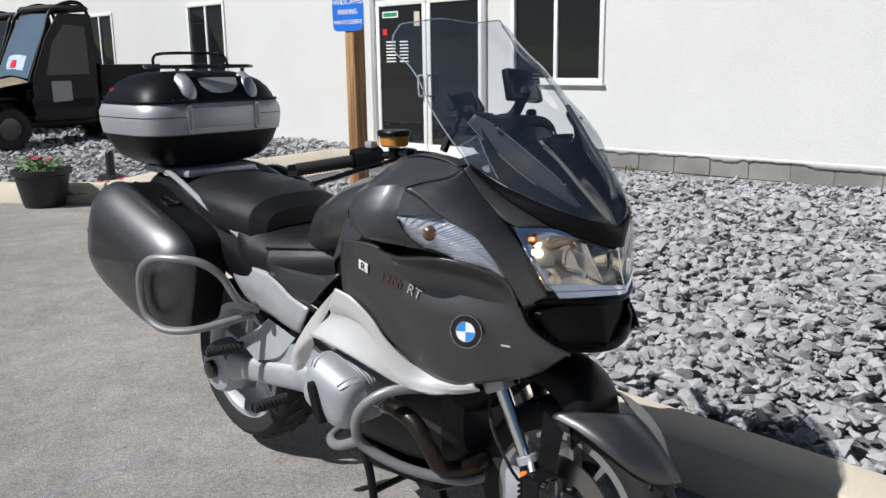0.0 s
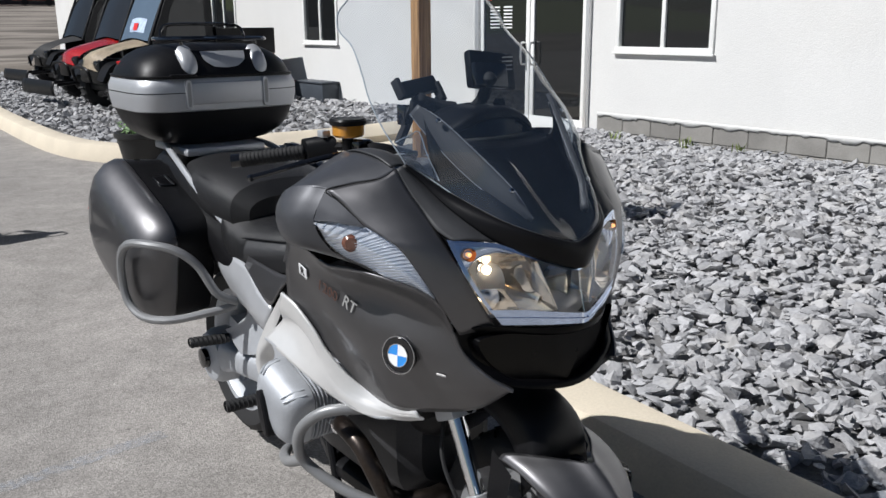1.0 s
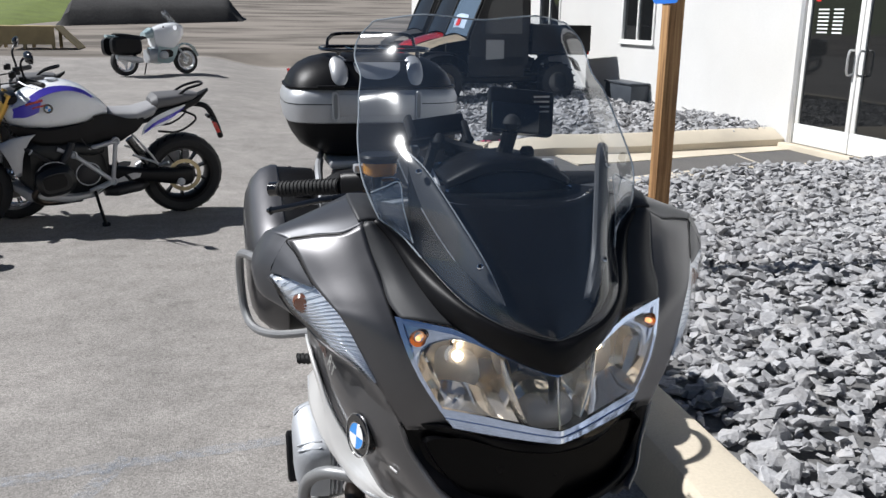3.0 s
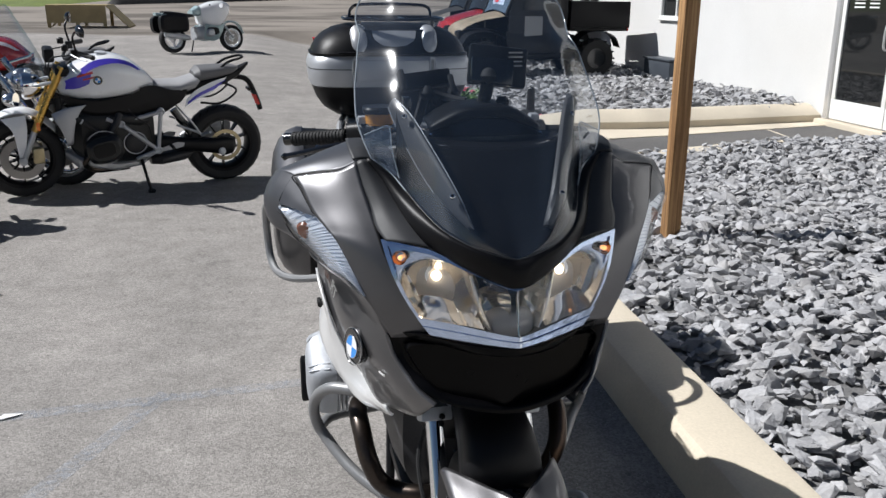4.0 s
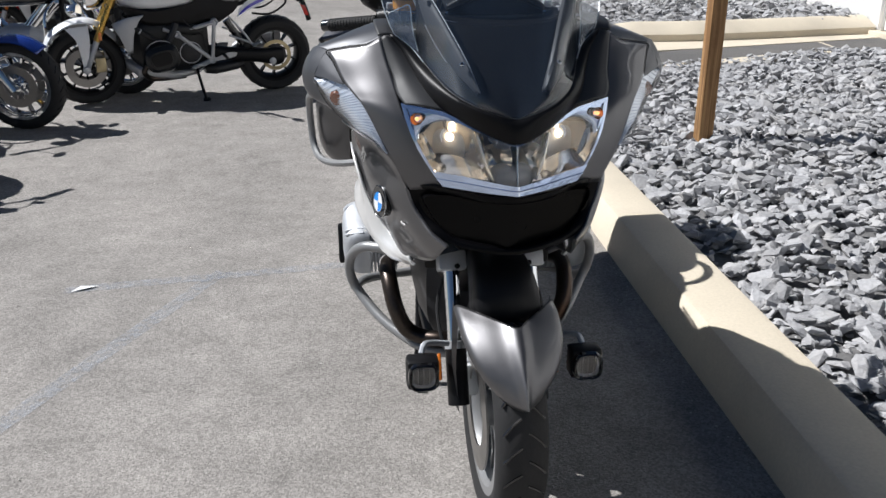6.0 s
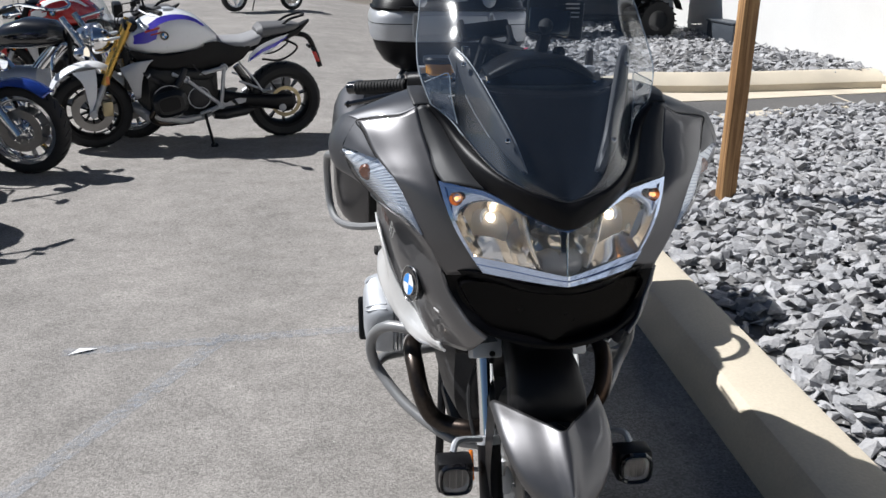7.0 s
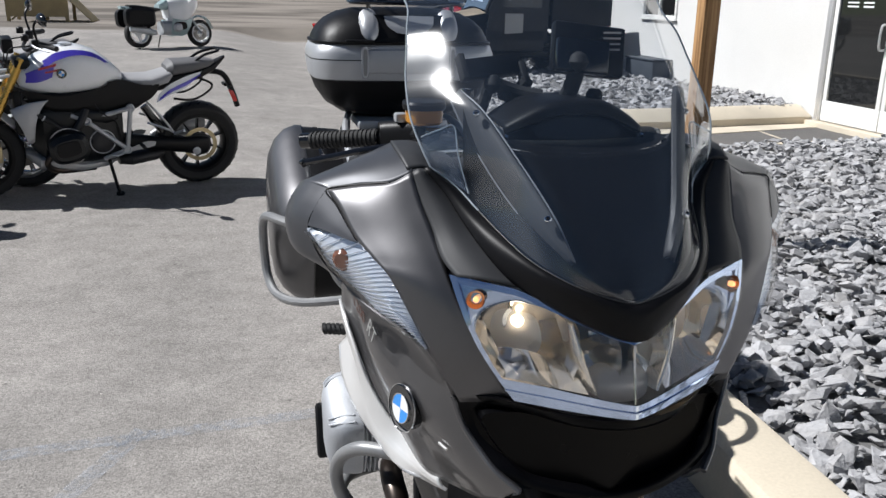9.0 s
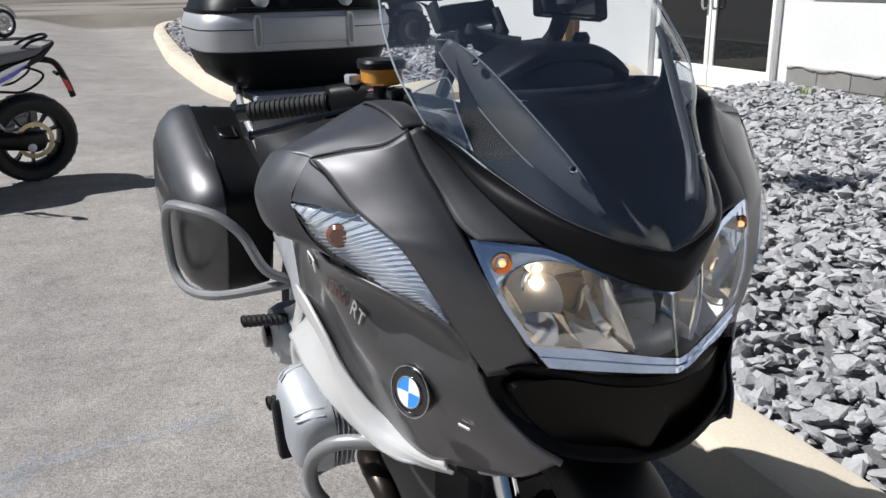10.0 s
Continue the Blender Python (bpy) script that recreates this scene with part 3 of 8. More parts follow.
# opening times on the far leaf: small rows of print
_st = None
for _r in range(7):
    _st = box(WX - 0.0035, WX - 0.001, 8.66, 8.84, 1.45 + _r * 0.042, 1.467 + _r * 0.042, bm=_st)
    _st = box(WX - 0.0035, WX - 0.001, 8.42, 8.58, 1.45 + _r * 0.042, 1.467 + _r * 0.042, bm=_st)
part("opening_times", _st, M["white"], door_root, smooth=False)
part("sticker", box(WX - 0.0035, WX - 0.001, 8.82, 8.90, 1.80, 1.88), M["red"], door_root, "small red sticker", smooth=False)
part("sticker", box(WX - 0.0035, WX - 0.001, 8.60, 8.90, 2.02, 2.10), M["white"], door_root, "white and green shop sticker", smooth=False)
part("sticker", box(WX - 0.0050, WX - 0.0036, 8.62, 8.88, 2.035, 2.085), M["green"], door_root, "green lettered band as a plain bar", smooth=False)
part("notice", box(WX - 0.0035, WX - 0.001, 8.20, 8.30, 1.90, 2.08), M["kerb"], door_root, "small paper notice", smooth=False)

# post with the parking sign
PX, PY = 3.765, 4.47
post = thing("sign_post", (PX, PY, 0.1), (PX, PY, 0.1), label="square treated timber post with a blue parking sign", category="post")
part("post", box(PX - 0.045, PX + 0.045, PY - 0.045, PY + 0.045, 0.05, 2.30, 0.004), M["timber"], post)
_sg = loft([[Vector((PX + sx, PY - 0.05 - d, 1.885 + sz)) for sx, sz in [(p.x, p.y) for p in oval((0, 0, 0), (1, 0, 0), (0, 1, 0), 0.152, 0.228, 9, 48)]] for d in (0.0, 0.003)])
_turn = Matrix.Translation((PX, PY, 0)) @ Matrix.Rotation(radians(-90), 4, "Z") @ Matrix.Translation((-PX, -PY, 0))
_plate = part("sign_plate", moved(_sg, _turn), M["signblue"], post, "blue and white parking sign plate")
for _i, (_tx, _sz) in enumerate((("HANDICAPPED", 0.046), ("PARKING", 0.046), ("VAN ACCESSIBLE", 0.037))):
    part("lettering", moved(letters(_tx, _sz), _turn @ Matrix.Translation((PX, PY - 0.0545, 1.835 - _i * 0.062)) @ pose(0, 0, 0, 90, 0, 0)), M["white"], _plate, smooth=False)

# ---- touring motorcycle ----
M["graphite"] = mat("graphite_metallic_paint", (0.136, 0.134, 0.139), 0.46, 0.96, vary=0.04, scale=40, fine=900, coat=0.45, rough_vary=0.03)
# the same body paint, darkened for panels turned from the light
M["graphite_shaded"] = mat("shaded_graphite_paint", (0.068, 0.070, 0.078), 0.46, 0.45, vary=0.05, scale=40, fine=900, coat=0.25, rough_vary=0.03)
M["silver"] = mat("silver_metallic_paint", (0.68, 0.677, 0.67), 0.38, 0.30, vary=0.03, scale=40, fine=800, coat=0.7, rough_vary=0.03)
M["satin_silver"] = mat("satin_silver_plastic", (0.46, 0.47, 0.49), 0.40, 0.45, vary=0.05, scale=20, fine=400)
M["cast"] = mat("cast_aluminium", (0.52, 0.54, 0.57), 0.58, 0.6, vary=0.10, scale=14, fine=300, bump=0.0008, dirt=(0.30, 0.31, 0.33), dirt_amt=0.35)
M["bar_grey"] = mat("grey_powder_coat", (0.25, 0.253, 0.258), 0.42, 0.35, vary=0.08, scale=20, fine=300, bump=0.0004)
M["chrome"] = mat("chrome", (0.86, 0.87, 0.88), 0.07, 1.0, vary=0.03, rough_vary=0.03)
# colourless aluminium, tinted warm for the bulb's light on it
M["reflector"] = mat("bulb_warmed_reflector", (0.94, 0.87, 0.77), 0.05, 0.82, vary=0.03, rough_vary=0.03)
M["fog_bowl"] = mat("auxiliary_reflector", (0.62, 0.66, 0.72), 0.16, 0.85, vary=0.25, scale=60, rough_vary=0.1)
M["clear_edge"] = mat("polished_acrylic_edge", (0.30, 0.34, 0.38), 0.15, vary=0.1, coat=0.5)
M["ind_bowl"] = mat("indicator_reflector", (0.86, 0.91, 0.98), 0.16, 0.45, vary=0.08, scale=40, rough_vary=0.08)
M["flute"] = mat("moulded_clear_flute", (0.72, 0.78, 0.88), 0.08, 0.60, vary=0.05)
M["pipe"] = mat("heat_stained_steel", (0.060, 0.050, 0.044), 0.32, 0.9, vary=0.25, scale=9, fine=120, dirt=(0.07, 0.04, 0.025), dirt_amt=0.8)
M["seat"] = mat("black_vinyl_seat", (0.010, 0.010, 0.011), 0.46, spec=0.4, vary=0.15, scale=12, fine=500, bump=0.0012, voronoi=True)
M["carbon"] = mat("ribbed_seat_panel", (0.03, 0.03, 0.032), 0.40, vary=0.3, scale=200, fine=700, bump=0.001)
# blue film colours stand in for sky reflected by screen and deflectors
M["clear"] = glass("clear_acrylic", (0.94, 0.97, 1.0), 0.055, 1.50, clear=0.88, dust_sheen=0.030, film=(0.26, 0.38, 0.58))
M["deflector"] = glass("sky_tinted_acrylic", (0.90, 0.95, 1.0), 0.08, 1.52, clear=0.80, dust_sheen=0.11, film=(0.42, 0.52, 0.70))
M["lens"] = glass("clear_lamp_lens", (1.0, 1.0, 1.0), 0.01, 1.45, clear=0.97)
M["bright"] = mat("bright_lamp_lining", (0.86, 0.84, 0.80), 0.28, 0.15, vary=0.05, rough_vary=0.05)
# pale colour for the sunlit edges of the struts
M["strut_rim"] = mat("sunlit_strut_edge", (0.30, 0.31, 0.33), 0.35, 0.3, vary=0.1)
M["strut"] = mat("dark_grey_plastic", (0.062, 0.062, 0.065), 0.48, spec=0.35, vary=0.05, scale=20, fine=900)
M["dark_cast"] = mat("dark_cast_engine", (0.035, 0.035, 0.038), 0.5, 0.4, vary=0.2, scale=10, fine=200, bump=0.0008)
M["amber"] = mat("amber_lens", (0.75, 0.20, 0.02), 0.15, vary=0.08, coat=0.6)
M["amber_dim"] = mat("dull_amber_bulb", (0.20, 0.080, 0.050), 0.2, vary=0.1)
M["red_lens"] = mat("red_lens", (0.55, 0.02, 0.015), 0.15, vary=0.08, coat=0.6)
M["fluid"] = mat("amber_fluid_cup", (0.50, 0.22, 0.03), 0.2, vary=0.15, coat=0.5)
M["lamp_on"] = glow("lit_bulb", (1.0, 0.80, 0.56), 9.0)
M["lamp_amber"] = glow("lit_position_bulb", (1.0, 0.50, 0.20), 1.1)
M["emblem_blue"] = mat("enamel_blue", (0.03, 0.26, 0.72), 0.2, vary=0.03, coat=0.8)
M["letter_grey"] = mat("dull_chrome_letter", (0.50, 0.50, 0.49), 0.35, 0.5, vary=0.05)
# chrome cone with the amber bulb's reflection painted in as base colour
M["bulb_tinted_cone"] = mat("amber_lit_cone", (0.34, 0.17, 0.08), 0.18, 0.9, vary=0.08)
M["emblem_white"] = mat("enamel_white", (0.82, 0.83, 0.84), 0.2, vary=0.03, coat=0.8)
M["intake"] = mat("smooth_black_plastic", (0.002, 0.002, 0.0025), 0.28, spec=0.10, vary=0.15, rough_vary=0.05)
M["shroud"] = mat("matt_black_plastic", (0.005, 0.005, 0.006), 0.50, spec=0.2, vary=0.2, scale=20, fine=700, bump=0.00004)
M["worn_red"] = mat("worn_dark_red_print", (0.085, 0.040, 0.030), 0.45, vary=0.2, scale=60)
M["disc"] = mat("brake_disc_steel", (0.32, 0.31, 0.30), 0.35, 1.0, vary=0.08)
M["screenglass"] = mat("navigator_screen", (0.02, 0.022, 0.026), 0.12, vary=0.1)


def wheel(root, c, r, w, rim_r, spokes, rim_mat, disc_r=0.0, disc_off=0.06, name="wheel", hub_r=0.06, thick=0.02, tread=True):
    """A wheel that turns on x: tyre, rim with spokes, and a pair of discs."""
    c = Vector(c)
    h = w / 2
    prof = [(-h * 0.82, rim_r), (-h * 0.98, rim_r + (r - rim_r) * 0.35), (-h, rim_r + (r - rim_r) * 0.6), (-h * 0.86, r - (r - rim_r) * 0.2), (-h * 0.55, r - (r - rim_r) * 0.06), (0, r), (h * 0.55, r - (r - rim_r) * 0.06), (h * 0.86, r - (r - rim_r) * 0.2), (h, rim_r + (r - rim_r) * 0.6), (h * 0.98, rim_r + (r - rim_r) * 0.35), (h * 0.82, rim_r), (0, rim_r - 0.005)]
    rim = [(-h * 0.86, rim_r + 0.012), (-h * 0.86, rim_r - 0.014), (-h * 0.55, rim_r - 0.03), (0, rim_r - 0.034), (h * 0.55, rim_r - 0.03), (h * 0.86, rim_r - 0.014), (h * 0.86, rim_r + 0.012), (h * 0.8, rim_r + 0.004), (0, rim_r - 0.01), (-h * 0.8, rim_r + 0.004)]
    bm = ring_lathe(rim, c)
    wh = part(name, bm, rim_mat, root)
    part("hub", lathe([(-h * 0.75, hub_r * 0.8), (-h * 0.7, hub_r), (h * 0.7, hub_r), (h * 0.75, hub_r * 0.8)], c, n=24), rim_mat, wh)
    for k in range(spokes):
        a = 2 * math.pi * k / spokes + 0.3
        d = Vector((0, math.cos(a), math.sin(a)))
        t = Vector((0, -math.sin(a), math.cos(a)))
        rings = [[c + d * q + t * tt * s1 + Vector((s2 * ww, 0, 0)) for s1, s2 in ((-1, -1), (1, -1), (1, 1), (-1, 1))] for q, tt, ww in ((hub_r * 0.8, thick * 0.9, h * 0.4), ((hub_r + rim_r) / 2, thick * 0.55, h * 0.3), (rim_r - 0.02, thick * 0.8, h * 0.4))]
        part("spoke", loft(rings), rim_mat, wh)
    part("tyre", ring_lathe(prof, c, n=56), M["rubber"], wh)
    if tread:
        tr = None
        for k in range(28):
            a = 2 * math.pi * k / 28
            for s in (-1, 1):
                a2 = a + (0.11 if s > 0 else 0)
                pts = []
                for q, da in ((0.12, 0.0), (0.45, 0.05), (0.78, 0.13)):
                    rr = r - (r - rim_r) * (0.01 + 0.17 * q ** 2) + 0.0006
                    pts.append(c + Vector((s * h * q, rr * math.cos(a2 + da), rr * math.sin(a2 + da))))
                tr = tube(pts, 0.0032, 4, 5, bm=tr)
        part("tread_groove", tr, M["gloss_black"], wh)
    for s in ((-1, 1) if disc_r else ()):
        part("brake_disc", ring_lathe([(s * disc_off - 0.0025, disc_r * 0.62), (s * disc_off - 0.0025, disc_r), (s * disc_off + 0.0025, disc_r), (s * disc_off + 0.0025, disc_r * 0.62)], c), M["disc"], wh)
    return wh


def roundel(root, c, normal, r):
    """A round enamel badge: black rim, quarters in blue and white, plain bars for its letters."""
    n = Vector(normal).normalized()
    u = Vector((0, 0, 1)).cross(n).normalized()
    w = n.cross(u)
    c = Vector(c)
    b = part("badge", lathe([(-0.014, r * 0.95), (0.0, r), (0.002, r), (0.003, r * 0.97)], c, n, 40), M["gloss_black"], root, "round enamel badge in black, blue and white")
    part("badge_rim", ring_lathe([(0.002, r * 1.0), (0.002, r * 1.03), (0.0042, r * 1.03), (0.0042, r * 1.0)], c, n, 40), M["chrome"], b)
    for q in range(4):
        bm = bmesh.new()
        pts = [c + n * 0.0062] + [c + n * 0.0062 + r * 0.60 * (math.cos(a) * u + math.sin(a) * w) for a in np.linspace(q * math.pi / 2, (q + 1) * math.pi / 2, 10)]
        bm.faces.new([bm.verts.new(p) for p in pts])
        part("quarter", bm, M["emblem_blue" if q % 2 else "emblem_white"], b, smooth=False)
    part("inner_ring", ring_lathe([(0.003, r * 0.60), (0.003, r * 0.64), (0.0068, r * 0.64), (0.0068, r * 0.60)], c, n, 36), M["chrome"], b)
    bars = None
    for a in (0.9, 1.57, 2.24):
        p = c + n * 0.0042 + r * 0.80 * (math.cos(a) * u + math.sin(a) * w)
        t, s = -math.sin(a) * u + math.cos(a) * w, math.cos(a) * u + math.sin(a) * w
        bars = loft([[p + t * k1 * r * 0.10 + s * k2 * r * 0.09 + n * d for k1, k2 in ((-1, -1), (1, -1), (1, 1), (-1, 1))] for d in (0, 0.0006)], bm=bars)
    part("badge_mark", bars, M["emblem_white"], b, smooth=False)
    return b


CX = 1.847
tourer = thing("touring_motorcycle", (CX, 2.08, 0), (0, 2.08, 0), label="graphite and silver touring motorcycle with windscreen, panniers and top case", category="motorcycle")

for s in (-1, 1):
    # silver-grey shoulder beside the headlamp
    inner_edge = [(.273, 1.490, 1.219), (.263, 1.460, 1.176), (.252, 1.426, 1.138), (.240, 1.384, 1.092), (.226, 1.352, 1.045), (.190, 1.330, .970), (.150, 1.318, .899)]
    outer_edge = [(.397, 1.556, 1.180), (.384, 1.526, 1.160), (.366, 1.484, 1.124), (.340, 1.438, 1.096), (.318, 1.408, 1.070), (.272, 1.362, .978), (.224, 1.344, .893)]
    sh = []
    for k, (q, o) in enumerate(zip(inner_edge, outer_edge)):
        q, o = Vector(q), Vector(o)
        lift = Vector((.10, -.8, .55)) * (.004, .008, .008, .007, .006, .004, .002)[k]
        m1, m2 = q.lerp(o, .33) + lift, q.lerp(o, .68) + lift
        if k == 0:
            m1, m2 = Vector((.306, 1.498, 1.201)), Vector((.350, 1.530, 1.192))
        sh.append([tuple(q), tuple(m1), tuple(m2), tuple(o)])
    solid(part("shoulder_panel", surface(sh, 16, 34, s), M["graphite"], tourer), 0.006, 1)
    part("shoulder_seam", tube([((x - .008) * s, y + .010, z - .006) for x, y, z in inner_edge[:5]], .009, 8, 20), M["shroud"], tourer)
    part("shoulder_seam", tube([((x + .001) * s, y + .001, z - .001) for x, y, z in ((.306, 1.499, 1.202), (.350, 1.531, 1.193), (.397, 1.557, 1.181), (.384, 1.527, 1.160), (.366, 1.485, 1.124))], .0016, 6, 40), M["shroud"], tourer)
    # housing with the mirror, in the shade-darkened paint: top, brow and outer face
    top_edge = [(.272, 1.492, 1.2195), (.306, 1.500, 1.2025), (.350, 1.532, 1.1935), (.398, 1.558, 1.1815)]
    ht = [top_edge, [(.264, 1.540, 1.237), (.314, 1.552, 1.222), (.368, 1.572, 1.205), (.421, 1.594, 1.185)], [(.262, 1.620, 1.243), (.318, 1.630, 1.224), (.374, 1.643, 1.200), (.432, 1.655, 1.174)], [(.262, 1.715, 1.230), (.312, 1.720, 1.206), (.362, 1.724, 1.178), (.412, 1.728, 1.150)]]
    hs = solid(part("mirror_housing", surface(ht, 18, 22, s), M["graphite_shaded"], tourer, "graphite mirror housing in a shade-darkened paint"), 0.005, -1)
    brow = [[(.398, 1.558, 1.181), (.386, 1.529, 1.160), (.377, 1.505, 1.141), (.362, 1.474, 1.115)], [(.418, 1.556, 1.152), (.398, 1.524, 1.139), (.382, 1.500, 1.128), (.361, 1.473, 1.114)], [(.430, 1.556, 1.122), (.404, 1.520, 1.122), (.382, 1.494, 1.117), (.360, 1.472, 1.113)]]
    part("indicator_brow", surface(brow, 14, 8, s), M["graphite_shaded"], hs)
    hf = [[(.398, 1.558, 1.182), (.421, 1.594, 1.185), (.432, 1.655, 1.174), (.412, 1.728, 1.150)],
          [(.418, 1.556, 1.152), (.444, 1.600, 1.152), (.452, 1.660, 1.142), (.428, 1.728, 1.122)],
          [(.430, 1.556, 1.120), (.457, 1.602, 1.115), (.459, 1.662, 1.106), (.430, 1.724, 1.090)],
          [(.416, 1.543, 1.078), (.446, 1.594, 1.070), (.446, 1.655, 1.064), (.416, 1.712, 1.058)],
          [(.392, 1.518, 1.048), (.408, 1.585, 1.046), (.408, 1.645, 1.044), (.385, 1.700, 1.042)],
          [(.350, 1.452, 1.021), (.350, 1.540, 1.030), (.350, 1.610, 1.030), (.345, 1.675, 1.030)]]
    part("housing_face", surface(hf, 16, 26, s), M["graphite_shaded"], hs)
    part("housing_back", surface([[(.262, 1.715, 1.228), (.412, 1.728, 1.150)], [(.29, 1.715, 1.13), (.430, 1.724, 1.090)], [(.30, 1.66, 1.00), (.350, 1.660, .992)]], 8, 10, s), M["black"], hs)
    part("mirror", surface([[(.340, 1.726, 1.160), (.405, 1.732, 1.130)], [(.36, 1.724, 1.11), (.421, 1.730, 1.085)], [(.352, 1.69, 1.035), (.400, 1.712, 1.045)]], 5, 6, s), M["chrome"], hs)
    # indicator
    up = [(.429, 1.556, 1.120), (.402, 1.516, 1.120), (.362, 1.472, 1.112), (.340, 1.438, 1.095), (.318, 1.408, 1.069), (.296, 1.380, 1.030), (.272, 1.362, .978)]
    lo = [(.428, 1.556, 1.114), (.413, 1.540, 1.076), (.390, 1.516, 1.048), (.366, 1.476, 1.033), (.337, 1.428, 1.009), (.302, 1.392, .990), (.273, 1.364, .975)]
    mid = [((q[0] + o[0]) / 2 + 0.010, (q[1] + o[1]) / 2 - 0.010, (q[2] + o[2]) / 2) for q, o in zip(up, lo)]
    ind = part("indicator", surface([up, mid, lo], 26, 8, s), M["lens"], tourer, "clear fluted front indicator lens")
    back = [[(x - 0.007, y + 0.007, z) for x, y, z in row] for row in (up, mid, lo)]
    part("indicator_bowl", surface(back, 20, 8, s), M["ind_bowl"], ind)
    fl = None
    su, sl, sm = spline(up, 601), spline(lo, 601), spline(mid, 601)
    for k in range(30):
        t = (k + 0.4) / 31
        off = .27 * min(1.0, 5 * t, 2.6 * (1 - t))
        i, j = int(t * 600), min(600, int((t + off) * 600))
        q = [sl[i], sm[(i + j) // 2], su[j]]
        fl = tube([((v.x - .0056) * s, v.y + .0058, v.z) for v in q], 0.0009, 6, 9, bm=fl)
    part("lens_flute", fl, M["flute"], ind)
    part("indicator_bulb", lathe([(-0.010, 0.008), (-.004, .016), (0.004, 0.019), (0.012, 0.012)], (.378 * s, 1.500, 1.080), (.6 * s, -1, 0), 18), M["amber_dim"], ind)
    # main side panel
    sp = [[(.231, 1.354, .896), (.219, 1.347, .858), (.201, 1.328, .828), (.180, 1.294, .801), (.150, 1.264, .780)],
          [(.272, 1.366, .972), (.243, 1.386, .915), (.242, 1.384, .842), (.212, 1.358, .772), (.170, 1.352, .712)],
          [(.337, 1.428, 1.008), (.268, 1.458, .945), (.281, 1.474, .850), (.244, 1.482, .752), (.196, 1.472, .668)],
          [(.368, 1.520, 1.016), (.292, 1.552, .955), (.306, 1.566, .858), (.270, 1.574, .745), (.228, 1.566, .648)],
          [(.366, 1.630, 1.002), (.318, 1.645, .950), (.318, 1.655, .862), (.286, 1.662, .762), (.250, 1.666, .664)],
          [(.352, 1.750, 1.015), (.338, 1.755, .950), (.324, 1.760, .890), (.310, 1.758, .825), (.304, 1.748, .758)],
          [(.330, 1.885, 1.005), (.336, 1.884, .965), (.339, 1.880, .930), (.340, 1.878, .900), (.340, 1.876, .870)]]
    side = solid(part("side_fairing", surface(sp, 26, 44, s), M["graphite"], tourer), 0.006, -1)
    part("intake_trim", tube([tuple(Vector((x * s, y, z))) for x, y, z in ((.232, 1.356, .896), (.220, 1.346, .858), (.202, 1.327, .828), (.180, 1.293, .800), (.150, 1.263, .779))], 0.005, 8, 26), M["graphite"], side)
    # silver lower panel
    lp = [[(.338, 1.905, .868), (.325, 1.950, .812), (.305, 1.972, .778), (.302, 2.000, .750), (.322, 2.055, .698)],
          [(.336, 1.840, .853), (.327, 1.872, .806), (.306, 1.884, .784), (.310, 1.910, .744), (.333, 1.945, .695)],
          [(.321, 1.778, .804), (.320, 1.800, .778), (.312, 1.812, .760), (.316, 1.838, .722), (.331, 1.869, .684)],
          [(0.303, 1.748, 0.752), (0.306, 1.757, 0.726), (0.308, 1.764, 0.713), (0.310, 1.771, 0.700), (0.316, 1.790, 0.660)],
          [(0.277, 1.712, 0.703), (0.285, 1.718, 0.677), (0.289, 1.721, 0.664), (0.293, 1.724, 0.652), (0.288, 1.726, 0.630)],
          [(0.247, 1.672, 0.667), (0.254, 1.668, 0.648), (0.258, 1.665, 0.639), (0.261, 1.662, 0.630), (0.259, 1.651, 0.612)],
          [(0.225, 1.604, 0.650), (0.228, 1.596, 0.638), (0.227, 1.592, 0.633), (0.225, 1.588, 0.628), (0.213, 1.576, 0.617)],
          [(0.207, 1.520, 0.660), (0.209, 1.516, 0.652), (0.207, 1.514, 0.649), (0.206, 1.512, 0.646), (0.198, 1.508, 0.640)]]
    low = solid(part("lower_fairing", surface(lp, 26, 44, s), M["silver"], tourer, "bright silver lower fairing"), 0.006, s)
    part("vent_lip", tube([(.324 * s, 2.05, .700), (.330 * s, 1.945, .699), (.313 * s, 1.79, .664), (.260 * s, 1.652, .614), (.214 * s, 1.577, .620)], 0.005, 8, 26), M["satin_silver"], low)
    fg = [[(.338, 1.906, .867), (.322, 1.988, .806), (.310, 2.066, .741), (.302, 2.127, .682), (.296, 2.177, .625), (.290, 2.204, .576), (.285, 2.200, .535)],
          [(.334, 1.910, .860), (.320, 1.980, .797), (.313, 2.030, .742), (.308, 2.080, .690), (.300, 2.130, .640), (.288, 2.175, .590), (.280, 2.190, .542)],
          [(.331, 1.912, .856), (.316, 1.968, .792), (.310, 2.018, .738), (.312, 2.056, .695), (.290, 2.084, .656), (.268, 2.126, .613), (.262, 2.180, .548)]]
    part("lower_flange", surface(fg, 30, 10, s), M["silver"], low)
    # inner lower flank down to the fork, black
    part("inner_flank", surface([[(.114, 1.312, .750), (.12, 1.40, .735), (.13, 1.50, .705)], [(.192, 1.474, .667), (.18, 1.53, .652), (.16, 1.58, .625)], [(.223, 1.60, .643), (.20, 1.65, .61), (.17, 1.72, .57)]], 8, 8, s), M["black"], tourer)
    # rear of the fairing by the knee
    kp = [[(.345, 1.715, 1.185), (.358, 1.735, 1.10), (.338, 1.80, 1.012)], [(.300, 1.80, 1.165), (.322, 1.82, 1.088), (.326, 1.87, .985)], [(.256, 1.88, 1.120), (.286, 1.92, 1.048), (.312, 1.95, .930)]]
